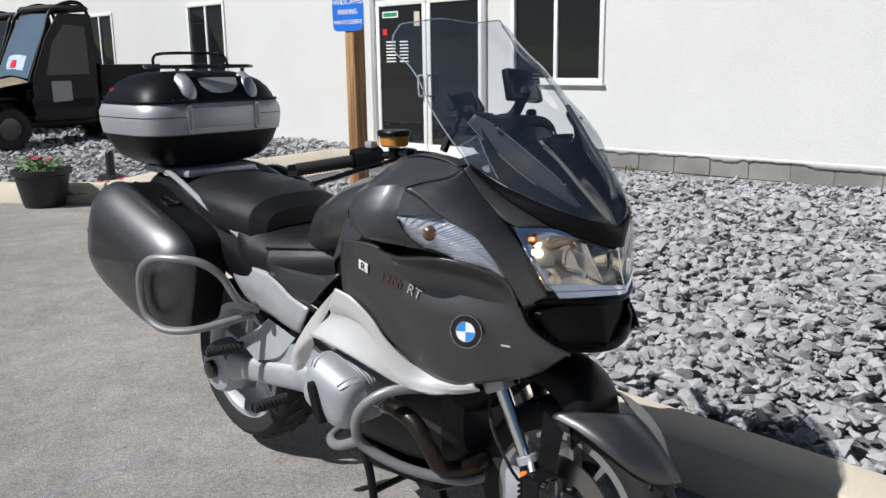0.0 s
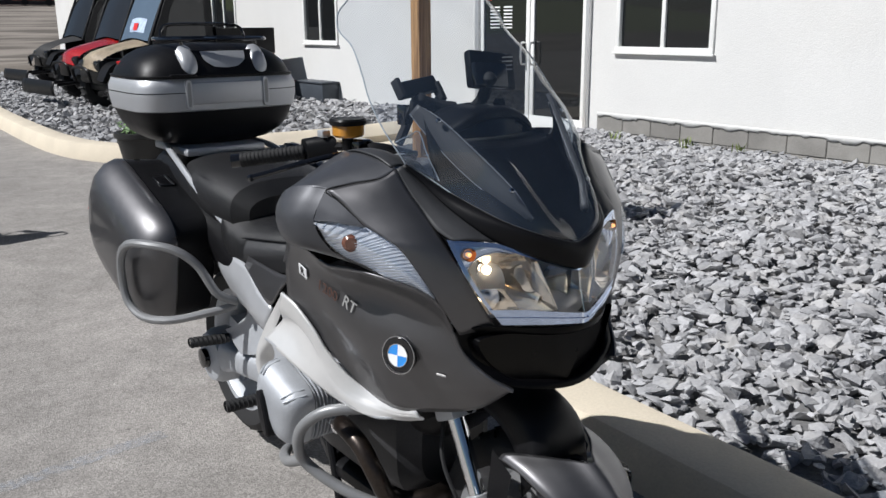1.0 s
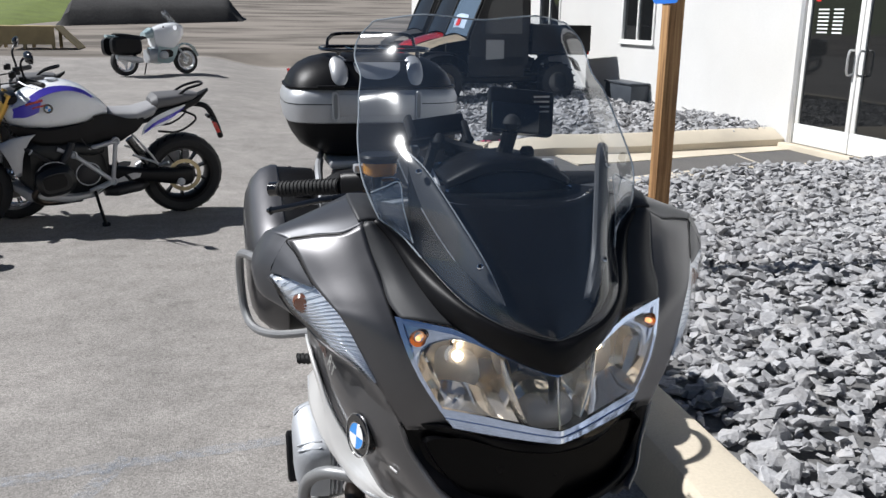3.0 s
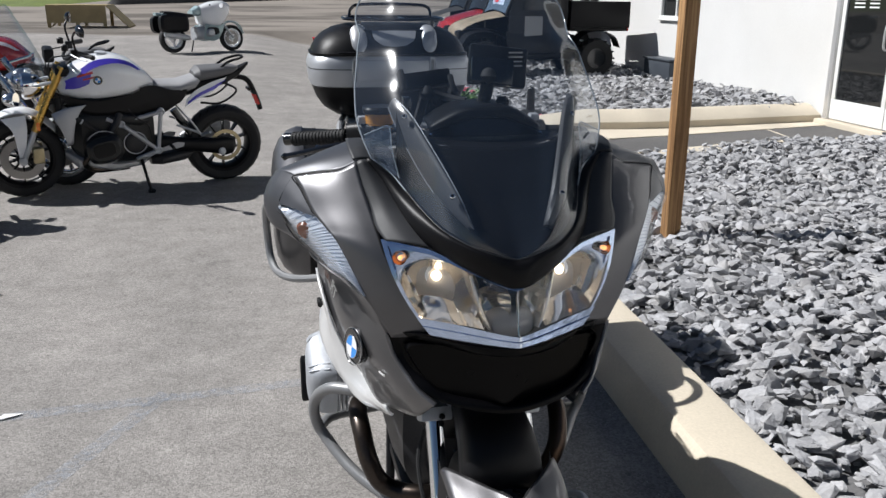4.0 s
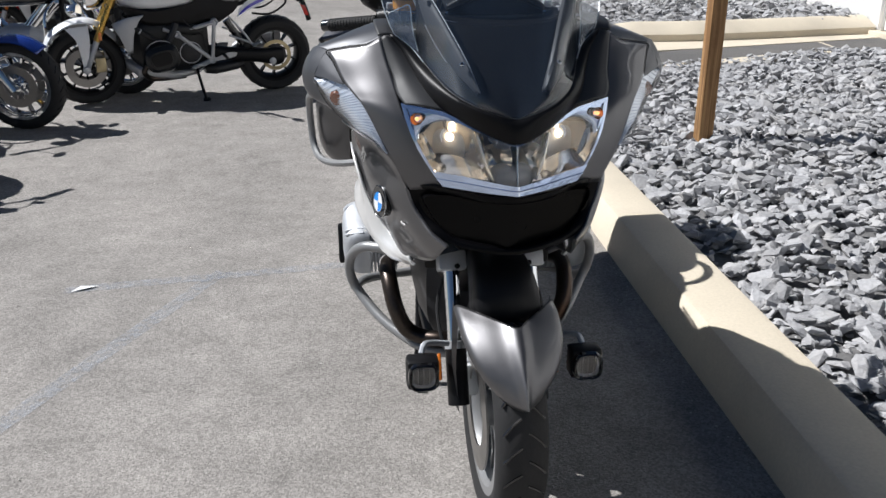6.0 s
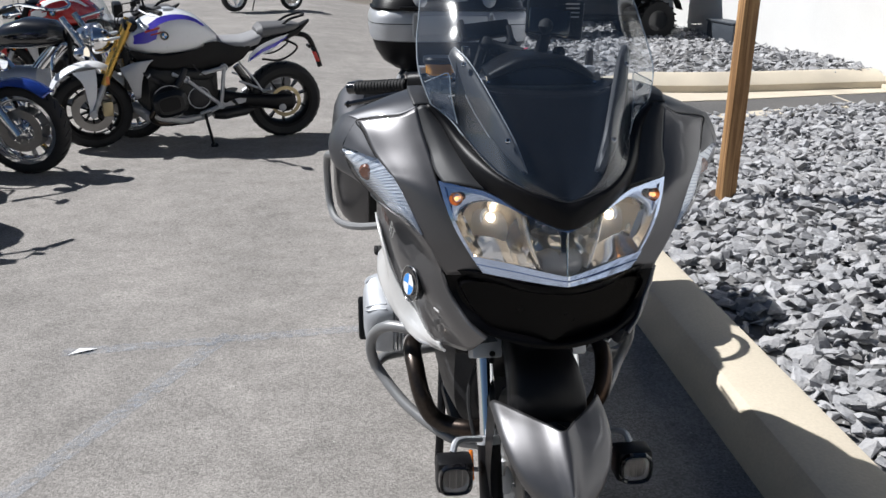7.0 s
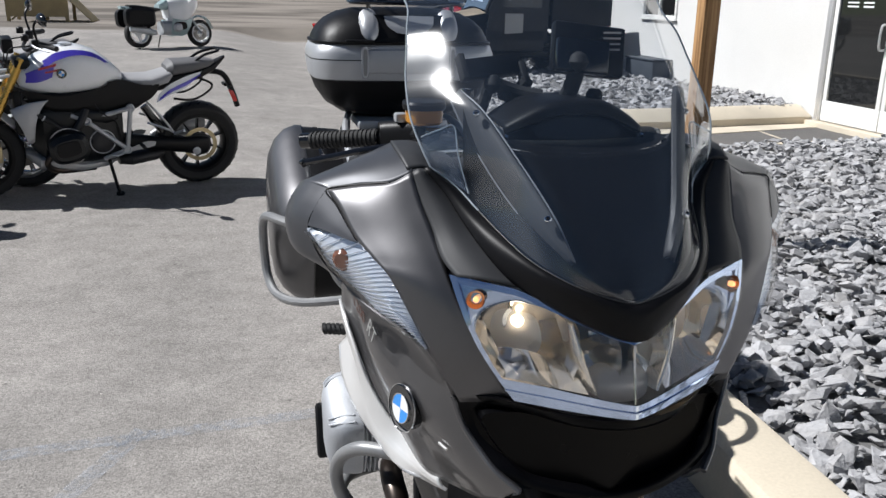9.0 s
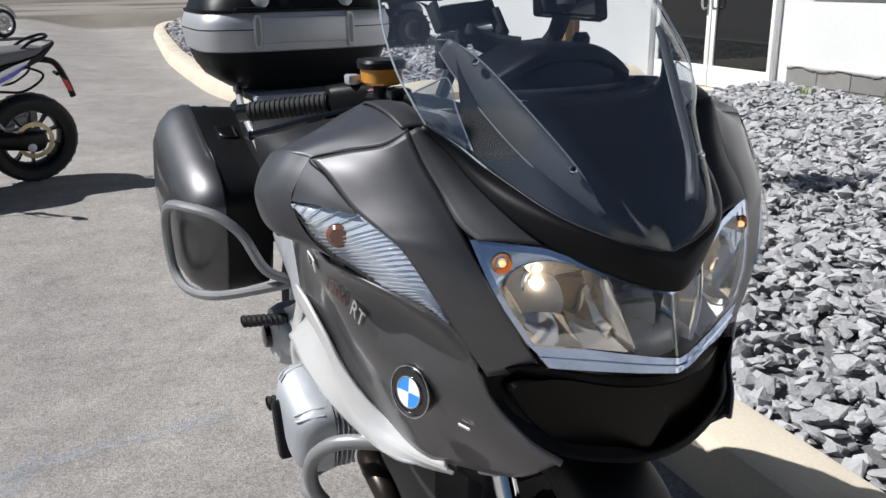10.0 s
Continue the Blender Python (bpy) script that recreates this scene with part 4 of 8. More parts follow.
    solid(part("knee_panel", surface(kp, 16, 16, s), M["graphite_shaded"], tourer), 0.006, s)
    # panel below the seat
    up_ = [[(.275, 1.96, .885), (.250, 2.10, .855), (.200, 2.40, .828)], [(.280, 2.02, .84), (.258, 2.13, .805), (.208, 2.40, .812)], [(.270, 2.10, .775), (.262, 2.16, .760), (.210, 2.41, .80)]]
    solid(part("flank_panel", surface(up_, 10, 8, s), M["graphite"], tourer), 0.006, s)
    # tail panel under the rear seat
    tp = [[(.16, 2.42, .84), (.175, 2.66, .93), (.18, 2.95, 1.03), (.15, 3.2, 1.06)], [(.205, 2.45, .76), (.215, 2.68, .84), (.215, 2.95, .95), (.18, 3.22, 1.02)], [(.20, 2.47, .70), (.20, 2.70, .77), (.19, 2.97, .88), (.15, 3.2, .96)]]
    solid(part("tail_panel", surface(tp, 14, 8, s), M["black"], tourer), 0.006, s)
    fs = [[(.195, 2.66, .815), (.206, 2.52, .808), (.212, 2.40, .80), (.245, 2.26, .765), (.258, 2.145, .745)], [(.214, 2.62, .755), (.224, 2.50, .742), (.234, 2.40, .73), (.254, 2.28, .705), (.264, 2.17, .695)], [(.200, 2.58, .69), (.210, 2.50, .672), (.222, 2.40, .665), (.240, 2.29, .655), (.250, 2.21, .652)]]
    solid(part("flank_strip", surface(fs, 18, 9, s), M["satin_silver"], tourer), .006, s)
    part("tail_rail", tube([(.185 * s, 2.50, .855), (.20 * s, 2.72, .95), (.195 * s, 2.98, 1.055), (.16 * s, 3.18, 1.085)], 0.011, 8, 20), M["satin_silver"], tourer)

# ---- front of the tourer: cowl, headlamp, intake, screen ----
M["cowl_grey"] = mat("satin_dark_grey_plastic", (0.034, 0.035, 0.038), 0.52, spec=0.35, vary=0.10, scale=20, fine=900, bump=0.0001)
M["lip_black"] = mat("smooth_black_lip", (0.005, 0.005, 0.006), 0.40, spec=0.16, vary=0.1, rough_vary=0.05)
# bright metal; the blue of the reflected sky is mixed into its colour
M["bezel"] = mat("sky_tinted_bezel", (0.60, 0.72, 0.95), 0.07, 0.92, vary=0.05, scale=25, rough_vary=0.03)
M["dim_dome"] = mat("grey_lamp_dome", (0.46, 0.44, 0.42), 0.25, 0.2, vary=0.08, coat=0.3)

# edge of the screen from its pointed foot round the side to the top corner, and the middle line behind it
SCREEN_EDGE = [(.004, 1.243, 1.073), (.045, 1.247, 1.084), (.090, 1.266, 1.100), (.130, 1.310, 1.119), (.155, 1.362, 1.140), (.180, 1.432, 1.168), (.205, 1.478, 1.197), (.240, 1.503, 1.223), (.253, 1.520, 1.255), (.264, 1.552, 1.297), (.262, 1.602, 1.350), (.255, 1.634, 1.390), (.248, 1.668, 1.430), (.239, 1.708, 1.460), (.243, 1.752, 1.492), (.232, 1.768, 1.528), (.200, 1.772, 1.560)]
SCREEN_MID = [(1.243, 1.073), (1.246, 1.079), (1.252, 1.092), (1.262, 1.109), (1.278, 1.131), (1.305, 1.163), (1.335, 1.200), (1.365, 1.236), (1.390, 1.267), (1.425, 1.306), (1.475, 1.358), (1.515, 1.399), (1.560, 1.442), (1.600, 1.479), (1.640, 1.515), (1.672, 1.543), (1.702, 1.564)]


def screen_rows(off=0.0, count=17):
    """The net of the screen; off sets it inwards."""
    rows = []
    fuller = (0, 0, .02, .06, .10, .13, .13, .10, .06, .03) + (0,) * 7
    for e, (cy, cz), f in list(zip(SCREEN_EDGE, SCREEN_MID, fuller))[:count]:
        e, c = Vector(e), Vector((0, cy, cz))
        m = c.lerp(e, .58)
        sag = (e - c).length
        m += Vector((.03 * sag, -(.125 + f * .75) * sag, (.050 + f * .65) * sag))
        q = c.lerp(e, .30) + Vector((0, -(.070 + f * .40) * sag, (.028 + f * .34) * sag))
        half = [p + Vector((-.45 * off * p.x / .2, .7 * off, -.55 * off)) for p in (c, q, m, e)]
        rows.append([(-p.x, p.y, p.z) for p in half[:0:-1]] + [tuple(p) for p in half])
    return rows


# black lip under the foot of the screen, and the dark grey cowl outside it
lip_low = [(0, 1.231, 1.021), (.050, 1.252, 1.034), (.100, 1.287, 1.056), (.146, 1.326, 1.080), (.176, 1.368, 1.110), (.201, 1.428, 1.148), (.222, 1.470, 1.186), (.250, 1.498, 1.222)]
foot = [SCREEN_EDGE[0]] + SCREEN_EDGE[1:8]
net = []
for f, g in zip(foot, lip_low):
    f, g = Vector(f), Vector(g)
    under = f + Vector((-.10 * f.x, .022, -.006))
    net.append([tuple(under), tuple(f + Vector((0, -.002, -.006))), tuple(f.lerp(g, .5) + Vector((.002, -.005, .001))), tuple(g)])
lip_net = [[(-x, y, z) for x, y, z in r] for r in net[:0:-1]] + net
solid(part("nose_lip", surface(lip_net, 14, 70), M["lip_black"], tourer, "smooth black lip round the foot of the screen"), 0.004, 1)
for s in (-1, 1):
    seam = [(.232, 1.358, 1.090), (.246, 1.390, 1.107), (.252, 1.428, 1.139), (.263, 1.462, 1.178), (.272, 1.490, 1.219)]
    net = []
    for g, e in zip(lip_low[3:], seam):
        g, e = Vector(g), Vector(e)
        net.append([tuple(g + Vector((-.006, .006, .002))), tuple(g), tuple(g.lerp(e, .5) + Vector((.0, -.007, .004))), tuple(e)])
    solid(part("nose_cowl", surface(net, 14, 26, s), M["cowl_grey"], tourer, "satin dark grey nose cowl"), 0.004, s)


# headlamp: a clear cover over bright bowls
def lamp_edge(u, k):
    """A point of the headlamp's face: u across from -1 to 1, k from the top edge to the bottom edge."""
    a = abs(u)
    b = math.sqrt(a * a + .004) - .05
    top = Vector((0.240 * u, 1.232 + 0.136 * b, 1.020 + 0.059 * min(1.0, a / .63) ** 1.15 + .011 * max(0.0, a - .63) / .37))
    bot = Vector((0.156 * u, 1.214 + 0.080 * a ** 1.25, 0.908 + 0.006 * a))
    p = top.lerp(bot, k)
    p.y -= 0.008 * math.sin(math.pi * k)
    p.x += 0.014 * u * math.sin(math.pi * k)
    return p


def lamp_sheet(depth, u0=-1.0, u1=1.0, k0=0.0, k1=1.0, nu=40, nk=12):
    bm = bmesh.new()
    g = [[bm.verts.new(lamp_edge(u0 + (u1 - u0) * i / nu, k0 + (k1 - k0) * j / nk) + Vector((0, depth, 0))) for j in range(nk + 1)] for i in range(nu + 1)]
    for i in range(nu):
        for j in range(nk):
            bm.faces.new((g[i][j], g[i][j + 1], g[i + 1][j + 1], g[i + 1][j]))
    return bm


def lamp_patch(outline, depth, rows=6):
    """A sheet in the lamp between two edges, each given as (u, k) points, at a depth along each edge."""
    (ea, da), (eb, db) = outline
    ea, eb = spline([(u, k, 0) for u, k in ea], 24), spline([(u, k, 0) for u, k in eb], 24)
    bm = bmesh.new()
    g = []
    for i in range(rows + 1):
        t = i / rows
        row = []
        for a, b in zip(ea, eb):
            p = a.lerp(b, t)
            row.append(bm.verts.new(lamp_edge(p.x, p.y) + Vector((0, da + (db - da) * t + depth * math.sin(math.pi * t), 0))))
        g.append(row)
    for i in range(rows):
        for j in range(23):
            bm.faces.new((g[i][j], g[i][j + 1], g[i + 1][j + 1], g[i + 1][j]))
    bmesh.ops.recalc_face_normals(bm, faces=bm.faces)
    return bm


def bowl(c, ru, rv, depth, tilt, e=2.6):
    """A shallow mirror bowl that faces forward."""
    rings = []
    for q in (1.0, 0.9, 0.72, 0.5, 0.25, 0.08):
        rings.append(oval(Vector(c) + Vector((0, depth * (1 - q * q), 0)), Vector((1, tilt, 0)).normalized(), (0, 0, 1), ru * q, rv * q, e, 32))
    bm = loft(rings, cap=False)
    bm.faces.new([v for v in bm.verts][-32:])
    return bm


def fluted_bowl(c, ru, rv, depth, tilt, flutes, e=2.8):
    """A deep mirror bowl with upright facets."""
    ux = Vector((1, tilt, 0)).normalized()
    bm = bmesh.new()
    nr, na = 14, 72
    mid = bm.verts.new(Vector(c) + Vector((0, depth, 0)))
    prev = None
    for i in range(1, nr + 1):
        q = i / nr
        ring = []
        for p in oval((0, 0, 0), (1, 0, 0), (0, 0, 1), ru * q, rv * q, e, na):
            f = abs(math.sin(p.x / ru * flutes))
            ring.append(bm.verts.new(Vector(c) + ux * p.x + Vector((0, depth * (1 - q ** 2.2) + .0080 * f * (1 - q * q), p.z))))
        for k in range(na):
            if prev:
                bm.faces.new((prev[k], prev[(k + 1) % na], ring[(k + 1) % na], ring[k]))
            else:
                bm.faces.new((mid, ring[(k + 1) % na], ring[k]))
        prev = ring
    bmesh.ops.recalc_face_normals(bm, faces=bm.faces)
    return bm


lamp = part("headlamp", lamp_sheet(0.0), M["lens"], tourer, "lit twin headlamp with clear cover and bright reflectors")
part("lamp_backing", lamp_sheet(0.100, k0=0.03, k1=.97), M["bright"], lamp)
part("lamp_rim", lamp_sheet(0.004, k0=0.0, k1=0.055, nk=2), M["bezel"], lamp, "bright rim tinted as if reflecting blue sky")
part("lower_strip", lamp_sheet(-0.0015, k0=0.80, k1=1.0, nk=4), M["bezel"], lamp, "bright lower strip tinted as if reflecting blue sky")
part("strip_crease", tube([lamp_edge(u / 10, .905) + Vector((0, -.0015, 0)) for u in range(-10, 11)], .0022, 6, 40), M["bezel"], lamp)
for s in (-1, 1):
    part("lamp_end", surface([[tuple(lamp_edge(s * u, k) + Vector((0, .004, 0))) for k in (0, .3, .6, .86)] for u in (1.0, .962)], 6, 4), M["bezel"], lamp)
    # bezel round the position lamp, running into the side of the bowl
    corner = part("lamp_bezel", lamp_patch((([(s * .98, .05), (s * .80, .05), (s * .64, .06), (s * .50, .06)], .010), ([(s * .98, .62), (s * .90, .36), (s * .74, .20), (s * .52, .10)], .030)), -.004), M["bezel"], lamp)
    part("side_reflector", lamp_patch((([(s * .98, .30), (s * .97, .50), (s * .97, .70), (s * .97, .80)], .016), ([(s * .86, .34), (s * .84, .52), (s * .85, .68), (s * .88, .80)], .050)), .004), M["reflector"], lamp)
    part("main_bowl", fluted_bowl((.128 * s, 1.318, .990), .076, .066, 0.072, 0.62 * s, 4.5), M["reflector"], lamp)
    part("bowl_floor", lamp_patch((([(s * .33, .80), (s * .55, .81), (s * .78, .81), (s * .97, .80)], .008), ([(s * .33, .66), (s * .55, .62), (s * .75, .62), (s * .90, .66)], .060)), .004), M["reflector"], lamp)
    part("main_bulb", lathe([(-0.016, 0.004), (-0.012, 0.0085), (0.004, 0.0095), (0.03, 0.006)], (.128 * s, 1.384, 1.006), (0, 1, 0), 16), M["lamp_on"], lamp)
    part("bulb_collar", ring_lathe([(-0.003, 0.015), (-0.003, 0.022), (0.012, 0.019), (0.012, 0.015)], (.128 * s, 1.386, 1.006), (0, 1, 0), 24), M["chrome"], lamp)
    part("inner_bowl", bowl((.036 * s, 1.275, .972), .034, .040, 0.040, 0.40 * s, 3.4), M["reflector"], lamp)
    part("position_cone", ring_lathe([(-0.014, 0.006), (-0.004, 0.0125), (0.004, 0.0140), (-0.002, 0.0115), (-0.014, 0.005)], (.207 * s, 1.336, 1.060), (0.35 * s, -1, 0.1), 24), M["bulb_tinted_cone"], lamp)
    part("position_bulb", lathe([(-0.012, 0.003), (0.000, 0.0048), (0.004, 0.003)], (.207 * s, 1.334, 1.060), (0.35 * s, -1, 0.1), 18), M["lamp_amber"], lamp)
    # upright wall between the main bowl and the middle
    wall_ = [[tuple(lamp_edge(u * s, k) + Vector((-.018 * s * (k - .1), d, 0))) for k in (.10, .45, .82)] for u, d in ((.30, .045), (.325, .010), (.36, .010), (.385, .050))]
    part("divider", surface(wall_, 8, 12), M["reflector"], lamp)
part("middle_dome", loft([oval((0, 1.262 + d, .936), (1, 0, 0), (0, .18, .98), .050 * q, .028 * q, 2.6, 32) for q, d in ((1.0, .030), (.96, .012), (.80, .0), (.45, -.006), (.1, -.008))]), M["dim_dome"], lamp)
part("nose_ridge", tube([lamp_edge(0, .06) + Vector((0, .004, 0)), lamp_edge(0, .4) + Vector((0, .010, 0)), lamp_edge(0, .80) + Vector((0, .004, 0))], 0.0020, 6, 12), M["chrome"], lamp)
part("hood", surface([[(-.060, 1.262, 1.030), (0, 1.246, 1.014), (.060, 1.262, 1.030)], [(-.046, 1.300, 1.000), (0, 1.290, .990), (.046, 1.300, 1.000)]], 10, 4), M["bezel"], lamp)


# air intake below the lamp
def mirrored(half):
    """A closed outline from its right half, from the top middle round to the bottom middle."""
    return [Vector(p) for p in half] + [Vector((-x, y, z)) for x, y, z in half[-2:0:-1]]


rim_ = spline(mirrored([(0, 1.219, .904), (.08, 1.240, .905), (.150, 1.292, .909), (.205, 1.336, .906), (.230, 1.352, .894), (.218, 1.345, .858), (.200, 1.326, .828), (.176, 1.296, .803), (.142, 1.276, .782), (.07, 1.246, .768), (0, 1.236, .762)]), 88, True)
mid_c = Vector((0, 1.26, .826))
lip_ = [Vector((v.x * .87, v.y + .004 - .03 * (abs(v.x) / .2) ** 2 * .3, mid_c.z + (v.z - mid_c.z) * .78)) for v in rim_]
rings = [[v + Vector((0, .012, 0)) for v in rim_], rim_, [v.lerp(w, .5) + Vector((0, -.003, 0)) for v, w in zip(rim_, lip_)], [v.lerp(w, .9) + Vector((0, -.002, 0)) for v, w in zip(rim_, lip_)], lip_]
for q, d in ((.98, .012), (.96, .05), (.92, .13)):
    rings.append([Vector((mid_c.x + (w.x - mid_c.x) * q, w.y * .4 + 1.28 * .6 + d, mid_c.z + (w.z - mid_c.z) * q)) for w in lip_])
mouth = part("air_intake", loft(rings), M["intake"], tourer, "gloss black air intake below the lamps")
part("intake_divider", box(-.005, .005, 1.255, 1.38, .777, .886, .002), M["intake"], mouth)

# windscreen: a clear curved sheet with a pointed foot and a flared top
ws = part("windscreen", surface(screen_rows(), 41, 65), M["clear"], tourer, "clear tall acrylic windscreen")
ws.visible_shadow = True
edge_ = [tuple(p) for p in spline(SCREEN_EDGE[7:], 40)]
top_ = spline([(-x, y, z) for x, y, z in SCREEN_EDGE[16:]] + screen_rows()[16][1:-1] + SCREEN_EDGE[16:], 24)
part("screen_edge", tube([(-x, y, z) for x, y, z in edge_] + [tuple(p) for p in top_[1:-1]] + edge_[::-1], 0.0017, 6, 150), M["clear_edge"], ws)
foot_ = [tuple(p) for p in spline(SCREEN_EDGE[:6], 24)]
part("screen_edge", tube([(-x, y, z) for x, y, z in foot_[:0:-1]] + foot_, 0.0007, 6, 90), M["strut"], ws)
for s in (-1, 1):
    part("screen_edge", tube([(x * s, y, z) for x, y, z in SCREEN_EDGE[5:8]], 0.0014, 6, 20), M["clear_edge"], ws)

# dark instrument shroud behind the screen
half = [[(0, 1.256, 1.070), (0, 1.302, 1.116), (0, 1.372, 1.184), (0, 1.445, 1.250)],
        [(.047, 1.260, 1.080), (.052, 1.312, 1.126), (.057, 1.378, 1.190), (.062, 1.449, 1.252)],
        [(.104, 1.290, 1.101), (.110, 1.342, 1.150), (.116, 1.402, 1.207), (.122, 1.464, 1.256)],
        [(.150, 1.368, 1.135), (.150, 1.402, 1.176), (.152, 1.440, 1.222), (.156, 1.480, 1.276)],
        [(.192, 1.470, 1.187), (.192, 1.482, 1.222), (.190, 1.498, 1.270), (.186, 1.516, 1.326)]]
sh_ = [[(-x, y, z) for x, y, z in r] for r in half[:0:-1]] + half
shroud = solid(part("instrument_shroud", surface(sh_, 22, 52), M["shroud"], tourer, "matt black instrument shroud"), 0.004, 1)
# shelf behind the shroud's upper edge, then the hood over the dials with its slot
shelf = [[(-.150, 1.480, 1.272), (-.118, 1.466, 1.256), (-.05, 1.449, 1.2505), (.05, 1.449, 1.2505), (.118, 1.466, 1.256), (.150, 1.480, 1.272)], [(-.135, 1.520, 1.270), (-.112, 1.506, 1.262), (-.05, 1.496, 1.258), (.05, 1.496, 1.258), (.112, 1.506, 1.262), (.135, 1.520, 1.270)], [(-.12, 1.60, 1.262), (-.09, 1.59, 1.260), (-.04, 1.58, 1.258), (.04, 1.58, 1.258), (.09, 1.59, 1.260), (.12, 1.60, 1.262)]]
part("dash_shelf", surface(shelf, 22, 10), M["shroud"], shroud)
brow_ = [[(-.118, 1.512, 1.272), (-.085, 1.497, 1.286), (-.045, 1.489, 1.302), (0, 1.487, 1.306), (.045, 1.489, 1.302), (.085, 1.497, 1.286), (.118, 1.512, 1.272)], [(-.120, 1.530, 1.284), (-.088, 1.515, 1.305), (-.05, 1.508, 1.322), (0, 1.506, 1.326), (.05, 1.508, 1.322), (.088, 1.515, 1.305), (.120, 1.530, 1.284)], [(-.112, 1.64, 1.286), (-.085, 1.63, 1.306), (-.05, 1.62, 1.322), (0, 1.62, 1.326), (.05, 1.62, 1.322), (.085, 1.63, 1.306), (.112, 1.64, 1.286)]]
solid(part("dash_hood", surface(brow_, 28, 14), M["shroud"], shroud, sharp=28), .006, -1)
part("dash_slot", surface([[(-.078, 1.500, 1.284), (-.04, 1.497, 1.296), (0, 1.496, 1.299), (.04, 1.497, 1.296), (.078, 1.500, 1.284)], [(-.070, 1.490, 1.270), (-.04, 1.486, 1.268), (0, 1.484, 1.267), (.04, 1.486, 1.268), (.070, 1.490, 1.270)]], 14, 4), M["screenglass"], shroud)
part("dash_back", surface([[(-.115, 1.516, 1.262), (0, 1.500, 1.262), (.115, 1.516, 1.262)], [(-.116, 1.53, 1.286), (0, 1.512, 1.318), (.116, 1.53, 1.286)]], 14, 6), M["shroud"], shroud)
part("dash_knob", lathe([(0, .013), (.014, .014), (.022, .009)], (.043, 1.540, 1.318), (0, 0, 1), 18), M["rubber"], shroud)
for s in (-1, 1):
    # strut that carries the screen, with its two screws
    line = [Vector(p) for p in ((.196, 1.520, 1.346), (.175, 1.476, 1.310), (.142, 1.399, 1.243), (.107, 1.323, 1.179), (.078, 1.283, 1.130))]
    rows = []
    for i, (p, w) in enumerate(zip(line, (.011, .021, .024, .019, .006))):
        t = (line[min(i + 1, 4)] - line[max(i - 1, 0)]).normalized()
        n = Vector((.78, -.42, .46))
        side_ = t.cross(n).normalized()
        if side_.x < 0:
            side_ = -side_
        back = Vector((0, .006, -.005))
        p = p + Vector((-.003, .009, -.007))
        rows.append([tuple(p - side_ * w + back * 1.8), tuple(p - side_ * w * .5 + back * .4), tuple(p + side_ * w * .5 + back * .5), tuple(p + side_ * w + back * 2.2)])
    strut = solid(part("screen_strut", surface(rows, 10, 26, s), M["strut"], shroud), 0.006, -s)
    # pale lines along both edges, painting the sun's highlight there
    for col in (0, 3):
        part("strut_edge", tube([(r[col][0] * s, r[col][1] - .001, r[col][2] + .001) for r in rows], .0013, 6, 30), M["strut_rim"], strut)
    for p in (line[1], line[3]):
        q = Vector((p.x * s, p.y, p.z))
        part("screw", lathe([(-0.006, 0.0056), (-0.002, 0.0056), (-0.0008, 0.0044)], q + Vector((.002 * s, -.003, .003)), (.30 * s, -.62, .68), 16), M["chrome"], shroud)
        part("screw_socket", lathe([(-.0004, 0.0028), (.0003, 0.0026)], q + Vector((.002 * s, -.0034, .0034)), (.30 * s, -.62, .68), 6), M["gloss_black"], shroud)
    part("shroud_screw", lathe([(-.003, .0042), (.001, .0034)], (.117 * s, 1.505, 1.269), (0, -.5, .8), 14), M["chrome"], shroud)
    # small clear deflector at the foot of the screen
    df = [[(.252 * s, 1.522, 1.268), (.226 * s, 1.512, 1.280), (.203 * s, 1.506, 1.286)], [(.248 * s, 1.506, 1.242), (.222 * s, 1.494, 1.244), (.200 * s, 1.484, 1.244)], [(.238 * s, 1.500, 1.222), (.214 * s, 1.478, 1.206), (.190 * s, 1.455, 1.190)]]
    part("wind_deflector", surface(df, 10, 10), M["deflector"], ws)
    part("deflector_edge", tube([df[0][0], df[0][1], df[0][2], df[1][2], df[2][2]], .0014, 6, 30), M["clear_edge"], ws)
    part("inner_cheek", surface([[(.192 * s, 1.472, 1.186), (.215 * s, 1.490, 1.200), (.242 * s, 1.506, 1.218)], [(.195 * s, 1.53, 1.225), (.22 * s, 1.55, 1.230), (.25 * s, 1.56, 1.232)], [(.19 * s, 1.62, 1.225), (.22 * s, 1.63, 1.228), (.25 * s, 1.64, 1.230)]], 10, 12), M["cowl_grey"], shroud)
# cap between the screen and the shoulder
for s in (-1, 1):
    cp = [[(.236, 1.504, 1.220), (.256, 1.502, 1.225), (.278, 1.500, 1.223)], [(.235, 1.54, 1.236), (.258, 1.545, 1.242), (.284, 1.552, 1.240)], [(.225, 1.62, 1.240), (.250, 1.63, 1.245), (.280, 1.64, 1.243)], [(.20, 1.71, 1.222), (.235, 1.712, 1.226), (.262, 1.715, 1.227)]]
    solid(part("cowl_cap", surface(cp, 10, 18, s), M["cowl_grey"], tourer), .004, s)

